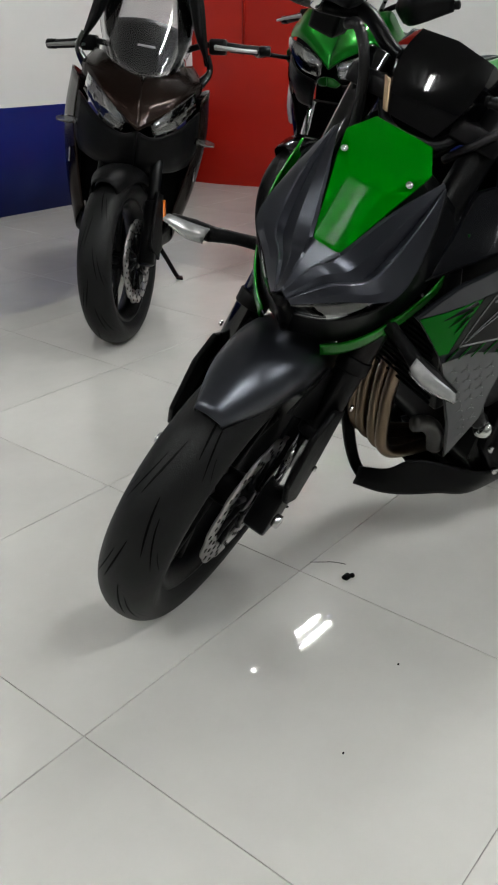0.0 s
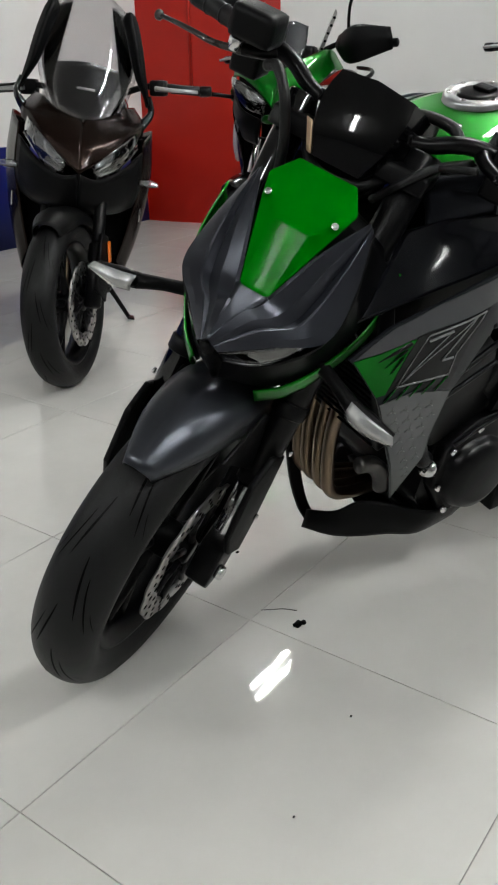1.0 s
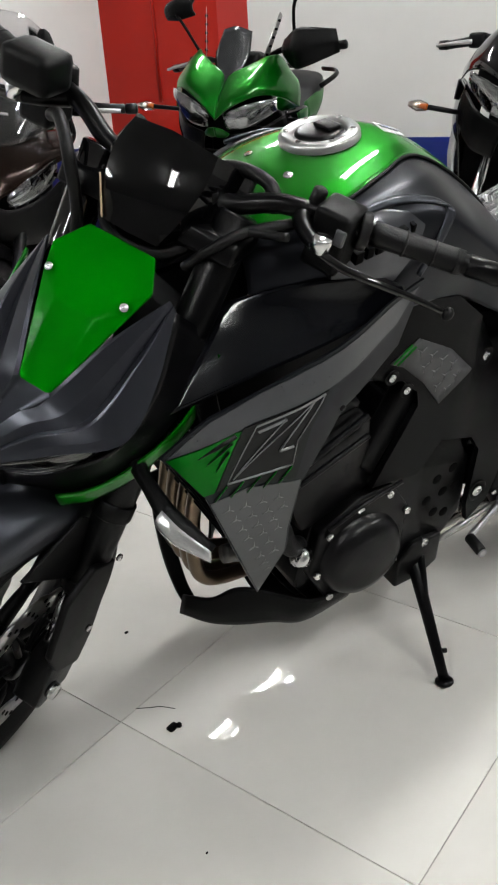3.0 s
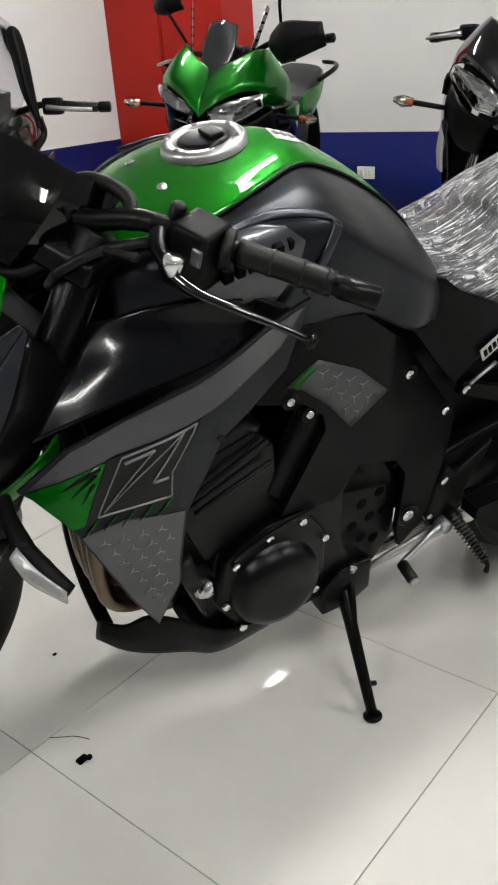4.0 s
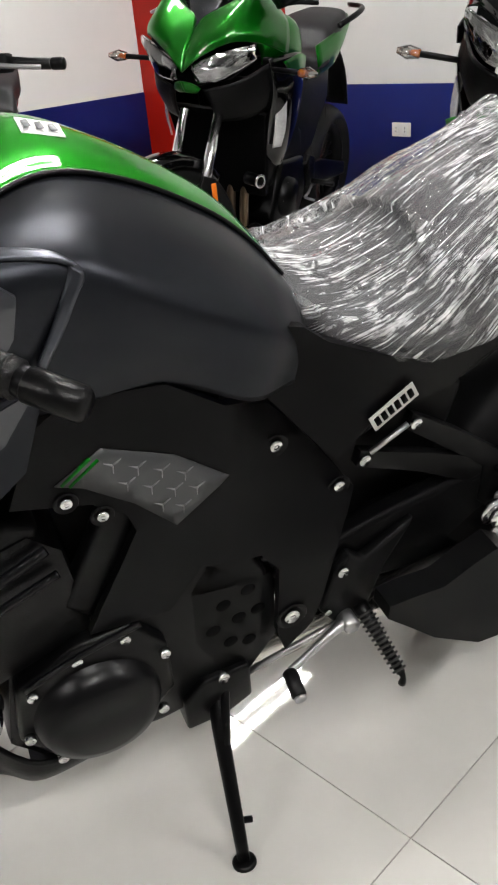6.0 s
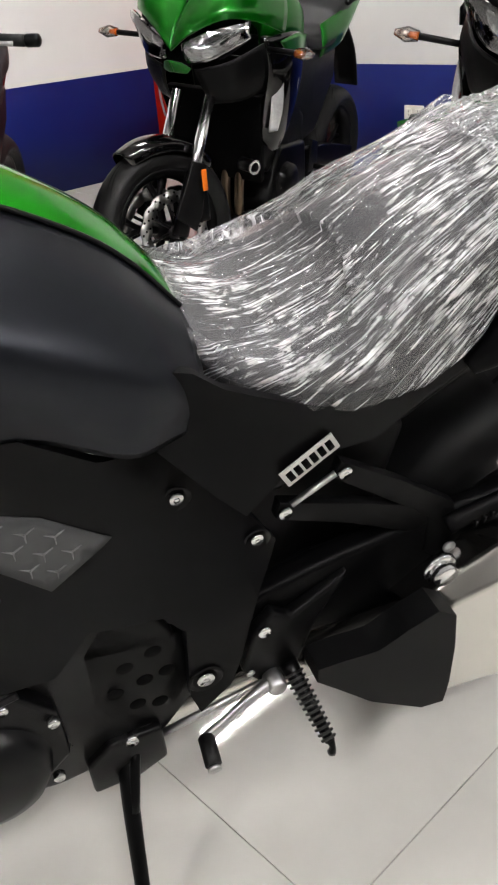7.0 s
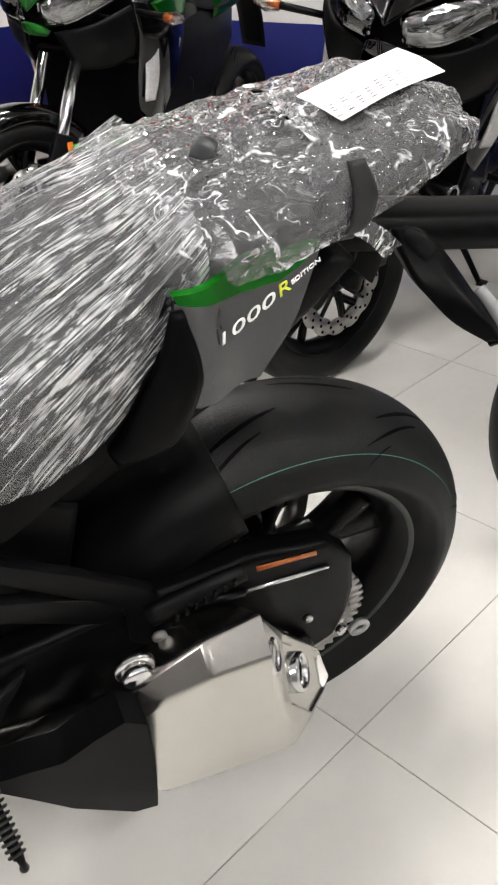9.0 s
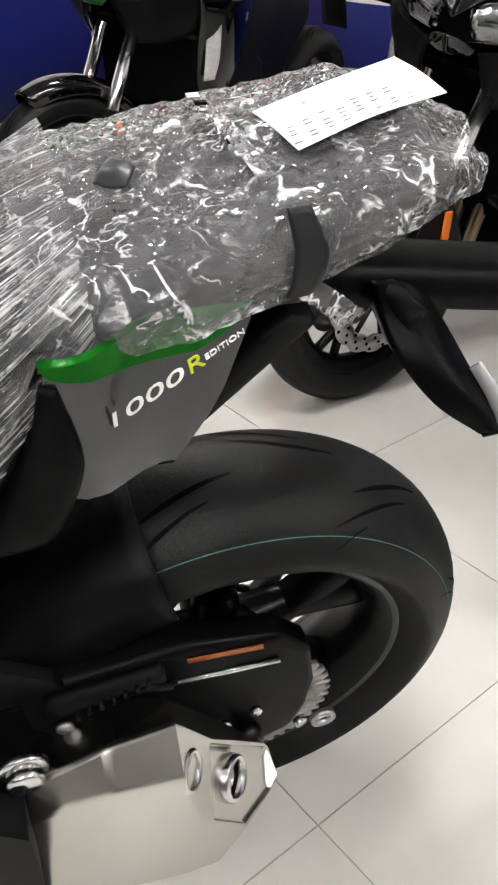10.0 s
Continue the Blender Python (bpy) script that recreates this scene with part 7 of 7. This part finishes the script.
        part("side_flash", sheet([[(0.30, 0.278 * s, 0.935), (0.42, 0.290 * s, 0.955), (0.56, 0.262 * s, 0.935)], [(0.36, 0.286 * s, 0.885), (0.45, 0.290 * s, 0.88), (0.54, 0.268 * s, 0.875)]], 5, 0.004), accent, b, "painted side panel")
        part("corner_lamp", sheet([[(0.335, 0.232 * s, 0.80), (0.375, 0.262 * s, 0.805)], [(0.345, 0.232 * s, 0.70), (0.385, 0.260 * s, 0.70)], [(0.362, 0.220 * s, 0.62), (0.392, 0.242 * s, 0.625)]], 5, 0.008), surface("faceted_lamp", (0.70, 0.70, 0.69), 0.2, metal=0.4, grain=0.5, scale=140, bump=0.7, bump_scale=90), b, "clear cornering lamp")
        drop = 0.0 if brackets else 0.06
        indicator(b, (0.27, 0.245 * s, 0.910 - drop), (0.235, 0.430 * s, 0.912 - drop), CLEARAMBER)
        if brackets:
            mirror(b, (0.42, 0.26 * s, 1.16), (0.36, 0.34 * s, 1.34), s, st)
        part("rear_cowl", sheet([[(1.02, 0.13 * s, 0.93), (1.25, 0.145 * s, 0.985), (1.50, 0.10 * s, 1.04)], [(1.00, 0.155 * s, 0.86), (1.25, 0.165 * s, 0.92), (1.52, 0.11 * s, 0.99)], [(1.02, 0.14 * s, 0.80), (1.25, 0.145 * s, 0.85), (1.50, 0.09 * s, 0.94)]], 5, 0.006), accent, b, "painted tail cowl")
        part("grab_rail", tube([(1.22, 0.16 * s, 1.00), (1.36, 0.20 * s, 1.05), (1.50, 0.17 * s, 1.07), (1.58, 0.08 * s, 1.07)], 0.013, 10, 5, 0.7), DARK, b, "black grab rail")
        if brackets:
            plate2 = [(0.235, 0.115 * s, 1.10), (0.262, 0.125 * s, 1.095), (0.345, 0.165 * s, 1.30), (0.330, 0.160 * s, 1.315)]
            br = part("screen_bracket", slab(plate2, (0.004, 0.004 * s, 0), 0.001), DISC, b, "drilled steel screen bracket")
            for k in range(6):
                u = (k + 0.7) / 6.5
                c = V(plate2[0]).lerp(V(plate2[3]), u) * 0.5 + V(plate2[1]).lerp(V(plate2[2]), u) * 0.5
                # dark pins show the bracket's holes by colour; none is cut
                part("hole", rod(c + V((-0.004, -0.003 * s, 0)), c + V((0.007, 0.007 * s, 0)), 0.0055, 10), INKDARK, br)
    scr = [[(0.150, -0.030, 1.030), (0.128, 0.0, 1.015), (0.150, 0.030, 1.030)], [(0.225, -0.070, 1.14), (0.200, 0.0, 1.13), (0.225, 0.070, 1.14)], [(0.285, -0.062, 1.235), (0.265, 0.0, 1.25), (0.285, 0.062, 1.235)]]
    part("windscreen", sheet(scr, 6, 0.004), surface("smoked_screen", (0.016, 0.017, 0.019), 0.2, grain=0.1, coat=0.25), b, "smoked grey windscreen")
    part("lamp_housing", slab([(0.150, -0.20, 0.935), (0.135, -0.12, 0.875), (0.120, 0, 0.845), (0.135, 0.12, 0.875), (0.150, 0.20, 0.935), (0.175, 0.20, 1.02), (0.150, 0.10, 1.02), (0.130, 0, 0.99), (0.150, -0.10, 1.02), (0.175, -0.20, 1.02)], (0.06, 0, 0), 0.006), PLASTIC, b)
    slider = part("frame_slider", rod((0.33, -0.13, 0.50), (0.30, -0.20, 0.50), 0.024, 20, bevel=0.004), DARK, b, "black frame slider with a bright rim")
    part("slider_rim", lathe([(0.018, -0.003), (0.027, -0.003), (0.027, 0.003), (0.018, 0.003)], 24, closed=True), CHROME, slider, m=Matrix.Translation((0.299, -0.203, 0.50)) @ Matrix.Rotation(radians(-23), 4, "Z"))
    part("instrument_pod", box(0.33, 0, 1.10, 0.10, 0.20, 0.12, 0.02), PLASTIC, b)
    tk = [(0.46, 0.99, 0.12, 0.90), (0.54, 1.07, 0.17, 0.93), (0.66, 1.085, 0.185, 0.92), (0.78, 1.04, 0.16, 0.89), (0.88, 0.95, 0.11, 0.86)]
    part("tank", sheet([[(x, -w, ze), (x, -w * 0.85, zc - 0.035), (x, 0, zc), (x, w * 0.85, zc - 0.035), (x, w, ze)] for x, zc, w, ze in tk], 5, 0.01), accent, b, "painted tank")
    part("tank_foot", slab([(0.46, -0.165, 0.93), (0.88, -0.135, 0.88), (0.95, -0.13, 0.78), (0.60, -0.16, 0.74), (0.48, -0.17, 0.80)], (0, 0.31, 0), 0.02), MATTE, b)
    se = [(0.88, 0.92, 0.12, 0.86), (0.98, 0.90, 0.15, 0.84), (1.10, 0.915, 0.165, 0.85), (1.17, 0.99, 0.155, 0.90), (1.30, 1.035, 0.15, 0.95), (1.46, 1.06, 0.115, 0.99)]
    part("seat", sheet([[(x, -w, ze), (x, -w * 0.85, zc - 0.012), (x, 0, zc), (x, w * 0.85, zc - 0.012), (x, w, ze)] for x, zc, w, ze in se], 5, 0.02), VINYL, b, "black stepped seat")
    part("tail_lamp", box(1.55, 0, 1.02, 0.05, 0.12, 0.05, 0.012), surface("red_lens", (0.4, 0.01, 0.01), 0.2, coat=0.8), b, "red tail lamp")
    part("rear_mudguard", sheet([[(1.48, -0.05, 0.95), (1.48, 0.05, 0.95)], [(1.66, -0.06, 0.78), (1.66, 0.06, 0.78)], [(1.76, -0.06, 0.60), (1.76, 0.06, 0.60)]], 4, 0.012), PLASTIC, b)
    part("belly_guard", sheet([[(0.43, -0.13, 0.30), (0.40, 0, 0.24), (0.43, 0.13, 0.30)], [(0.56, -0.16, 0.24), (0.56, 0, 0.17), (0.56, 0.16, 0.24)], [(0.82, -0.13, 0.23), (0.82, 0, 0.17), (0.82, 0.13, 0.23)]], 5, 0.006), PLASTIC, b)
    return b


def touring_bike(m, label):
    b = thing("motorcycle", m, label, "motorcycle", "motorcycles in the corner")
    st = rolling_chassis(b, 1.44, -20, True, DARK, "")
    bars(b, st, 1.01, 0.42, 0.41, 0.015)
    for s in (-1, 1):
        nose2 = [[(0.02, 0.0, 0.745), (0.06, 0.0, 0.835), (0.14, 0.0, 0.905), (0.20, 0.03 * s, 0.935)],
                 [(0.045, 0.05 * s, 0.780), (0.075, 0.06 * s, 0.845), (0.15, 0.075 * s, 0.910), (0.22, 0.085 * s, 0.950)],
                 [(0.11, 0.14 * s, 0.845), (0.14, 0.15 * s, 0.890), (0.21, 0.15 * s, 0.930), (0.28, 0.145 * s, 0.970)],
                 [(0.23, 0.215 * s, 0.890), (0.26, 0.215 * s, 0.925), (0.32, 0.20 * s, 0.950), (0.38, 0.18 * s, 0.975)]]
        part("nose_cowl", sheet(nose2, 6, 0.005), BROWNBLACK, b, "black nose cowl with a brown reflection tint")
        headlamp(b, s, [(0.050, 0.045 * s, 0.775), (0.085, 0.115 * s, 0.835), (0.18, 0.19 * s, 0.895)], [(0.060, 0.055 * s, 0.735), (0.110, 0.13 * s, 0.765), (0.21, 0.20 * s, 0.835)])
        part("chin_cowl", sheet([[(0.03, 0.0, 0.745), (0.062, 0.06 * s, 0.730), (0.125, 0.14 * s, 0.765), (0.23, 0.215 * s, 0.83)], [(0.07, 0.0, 0.645), (0.10, 0.065 * s, 0.64), (0.165, 0.15 * s, 0.655), (0.26, 0.22 * s, 0.70)], [(0.12, 0.0, 0.61), (0.14, 0.06 * s, 0.605), (0.20, 0.14 * s, 0.61), (0.28, 0.20 * s, 0.63)]], 5, 0.006), PLASTIC, b)
        side = [[(0.24, 0.22 * s, 0.86), (0.42, 0.26 * s, 0.90), (0.58, 0.235 * s, 0.88), (0.68, 0.19 * s, 0.86)],
                [(0.25, 0.225 * s, 0.72), (0.40, 0.272 * s, 0.72), (0.56, 0.255 * s, 0.70), (0.68, 0.215 * s, 0.68)],
                [(0.30, 0.20 * s, 0.56), (0.40, 0.245 * s, 0.52), (0.56, 0.24 * s, 0.48), (0.72, 0.205 * s, 0.46)],
                [(0.38, 0.17 * s, 0.40), (0.46, 0.20 * s, 0.33), (0.60, 0.195 * s, 0.27), (0.78, 0.165 * s, 0.25)]]
        part("side_cowl", sheet(side, 6, 0.005), BROWNBLACK, b, "black side fairing with a brown reflection tint")
        part("lower_cowl", sheet([[(0.40, 0.175 * s, 0.38), (0.58, 0.195 * s, 0.28), (0.80, 0.165 * s, 0.25)], [(0.44, 0.08 * s, 0.25), (0.60, 0.09 * s, 0.18), (0.80, 0.08 * s, 0.18)]], 5, 0.006), PLASTIC, b)
        arm = part("mirror_arm", tube([(0.29, 0.205 * s, 0.915), (0.298, 0.238 * s, 0.965), (0.303, 0.222 * s, 1.02)], [0.022, 0.014, 0.013], 10, 6, 0.6), GLOSSBLACK, b, "black mirror on a short arm")
        leaf = [[(0.300, 0.224 * s, 0.985), (0.290, 0.228 * s, 0.988), (0.300, 0.234 * s, 0.985)], [(0.305, 0.169 * s, 1.075), (0.280, 0.189 * s, 1.080), (0.305, 0.211 * s, 1.075)], [(0.315, 0.133 * s, 1.175), (0.285, 0.162 * s, 1.175), (0.315, 0.190 * s, 1.165)], [(0.325, 0.110 * s, 1.250), (0.300, 0.139 * s, 1.255), (0.325, 0.167 * s, 1.240)], [(0.330, 0.117 * s, 1.280), (0.322, 0.135 * s, 1.284), (0.330, 0.151 * s, 1.274)]]
        part("mirror_head", sheet(leaf, 6, 0.016), PLASTIC, arm, "tall leaf-shaped mirror head")
        part("indicator", tube([(0.20, 0.215 * s, 0.73), (0.19, 0.25 * s, 0.73), (0.185, 0.285 * s, 0.728)], [0.014, 0.016, 0.008], 10, 5, 0.7), LENS, b, "clear indicator")
        part("reflector_strip", box(0.30, 0.235 * s, 0.60, 0.025, 0.006, 0.05, 0.002), REFLECTOR, b)
    scr = [[(0.215, -0.115, 0.925), (0.15, -0.05, 0.885), (0.14, 0.0, 0.875), (0.15, 0.05, 0.885), (0.215, 0.115, 0.925)],
           [(0.285, -0.165, 1.04), (0.215, -0.075, 1.02), (0.205, 0.0, 1.015), (0.215, 0.075, 1.02), (0.285, 0.165, 1.04)],
           [(0.36, -0.175, 1.16), (0.295, -0.08, 1.165), (0.285, 0.0, 1.165), (0.295, 0.08, 1.165), (0.36, 0.175, 1.16)],
           [(0.425, -0.135, 1.275), (0.375, -0.07, 1.315), (0.37, 0.0, 1.325), (0.375, 0.07, 1.315), (0.425, 0.135, 1.275)]]
    part("windscreen", sheet(scr, 6, 0.003), SCREEN, b, "clear curved windscreen")
    part("screen_mount", sheet([[(0.21, -0.10, 0.925), (0.155, 0.0, 0.89), (0.21, 0.10, 0.925)], [(0.27, -0.13, 1.00), (0.235, 0.0, 0.985), (0.27, 0.13, 1.00)], [(0.335, -0.125, 1.085), (0.300, 0.0, 1.100), (0.335, 0.125, 1.085)]], 5, 0.005), MATTE, b, "dark screen mount")
    part("name_bar", box(0, 0, 0, 0.062, 0.008, 0.002, 0), BADGE, b, m=basis((0.222, 0, 1.012), (0, 1, 0), (0.62, 0, 0.78)))
    tk = [(0.46, 0.96, 0.12, 0.86), (0.54, 1.02, 0.165, 0.88), (0.66, 1.03, 0.18, 0.87), (0.78, 0.98, 0.15, 0.84), (0.88, 0.88, 0.10, 0.80)]
    part("tank", sheet([[(x, -w, ze), (x, -w * 0.85, zc - 0.035), (x, 0, zc), (x, w * 0.85, zc - 0.035), (x, w, ze)] for x, zc, w, ze in tk], 5, 0.01), GLOSSBLACK, b, "gloss black tank")
    part("tank_foot", slab([(0.46, -0.16, 0.90), (0.88, -0.12, 0.82), (0.95, -0.12, 0.72), (0.60, -0.16, 0.68), (0.48, -0.17, 0.76)], (0, 0.30, 0), 0.02), MATTE, b)
    se = [(0.88, 0.86, 0.11, 0.80), (0.98, 0.835, 0.14, 0.78), (1.10, 0.85, 0.15, 0.79), (1.17, 0.92, 0.13, 0.85), (1.30, 0.955, 0.12, 0.89), (1.44, 0.98, 0.085, 0.92)]
    part("seat", sheet([[(x, -w, ze), (x, -w * 0.85, zc - 0.012), (x, 0, zc), (x, w * 0.85, zc - 0.012), (x, w, ze)] for x, zc, w, ze in se], 5, 0.02), VINYL, b, "black stepped seat")
    part("tail_cowl", slab([(0.92, -0.13, 0.78), (1.20, -0.13, 0.87), (1.48, -0.08, 0.95), (1.46, -0.08, 0.90), (1.20, -0.12, 0.78), (1.0, -0.13, 0.70)], (0, 0.24, 0), 0.02), GLOSSBLACK, b)
    part("silencer", tube([(0.95, 0.14, 0.26), (1.06, 0.19, 0.33), (1.24, 0.235, 0.45), (1.38, 0.25, 0.54)], [0.04, 0.062, 0.068, 0.055], 18, 6, 0.8), STEEL, b, "steel silencer")
    return b


def stand_pose(x, y, yaw, lean):
    return pose(x, y, 0, 0, 0, yaw) @ pose(0, 0, 0, lean, 0, 0)


BGREEN = surface("pearl_green_paint", (0.0012, 0.070, 0.003), 0.36, metal=0.6, grain=0.06, scale=300, coat=0.6, spec=0.2, flake=(0.04, 1.0, 0.04))
adventure_bike(stand_pose(1.975, 1.455, 19.5, 7.5), BGREEN, BGREEN, "pearl green adventure touring motorcycle parked in the corner", -24, True)
black_bike = adventure_bike(stand_pose(2.093, 0.287, 16.5, 12), GLOSSBLACK, MATTE, "black adventure motorcycle with green pinstripes parked beside the wall", -24, False)
touring_bike(stand_pose(0.79, 1.44, 46, 10.5), "brown-tinted black fully faired touring motorcycle with a clear windscreen")

copy_thing(black_bike, stand_pose(1.946, -0.656, -14, 8))

for lx, ly, size in ((0.197, 0.180, 0.006), (-0.128, -0.313, 0.003), (-0.366, -0.350, 0.003)):
    speck = part("litter", box(lx, ly, 0.0015, size * 1.4, size, 0.003, 0.0008, segments=1), INKDARK, None)
    tagged(speck, "tiny dark speck of grit lying on the tiles", "litter", "specks of litter")
hair = part("thread", tube([(0.040, 0.000, 0.001), (0.058, -0.022, 0.001), (0.070, -0.036, 0.001), (0.081, -0.063, 0.001)], 0.0007, 6, 6), INKDARK, None)
tagged(hair, "short dark curled thread lying on the tiles", "thread")
# small dark chip of litter on the tiles
litter = part("litter", join(box(0.040, -0.093, 0.004, 0.022, 0.016, 0.008, 0.003, segments=1), box(0.050, -0.100, 0.005, 0.010, 0.010, 0.010, 0.003, segments=1)), INKDARK, None)
tagged(litter, "small dark chip of litter on the tiles", "litter")


# ---- floor tiles, 60 by 60 cm, one object each ----
SIDE, GAP = 0.6, 0.0020
tile_bm = bmesh.new()
lo, hi, b2 = GAP / 2, SIDE - GAP / 2, 0.0004
ring0 = [tile_bm.verts.new(p) for p in ((lo, lo, -0.006), (hi, lo, -0.006), (hi, hi, -0.006), (lo, hi, -0.006))]
ring1 = [tile_bm.verts.new(p) for p in ((lo, lo, -b2), (hi, lo, -b2), (hi, hi, -b2), (lo, hi, -b2))]
ring2 = [tile_bm.verts.new(p) for p in ((lo + b2, lo + b2, 0), (hi - b2, lo + b2, 0), (hi - b2, hi - b2, 0), (lo + b2, hi - b2, 0))]
for a, c in ((ring0, ring1), (ring1, ring2)):
    for i in range(4):
        tile_bm.faces.new((a[i], a[(i + 1) % 4], c[(i + 1) % 4], c[i]))
tile_bm.faces.new(ring2)
tile_mesh = bpy.data.meshes.new("tile")
tile_bm.to_mesh(tile_mesh)
tile_bm.free()
tile_mesh.materials.append(TILE)
for i in range(-9, 7):
    for j in range(-9, 7):
        if i * SIDE < X1 and j * SIDE < Y1:
            t = new("tile", tile_mesh)
            t.parent = floor
            t.location = (i * SIDE, j * SIDE, 0)
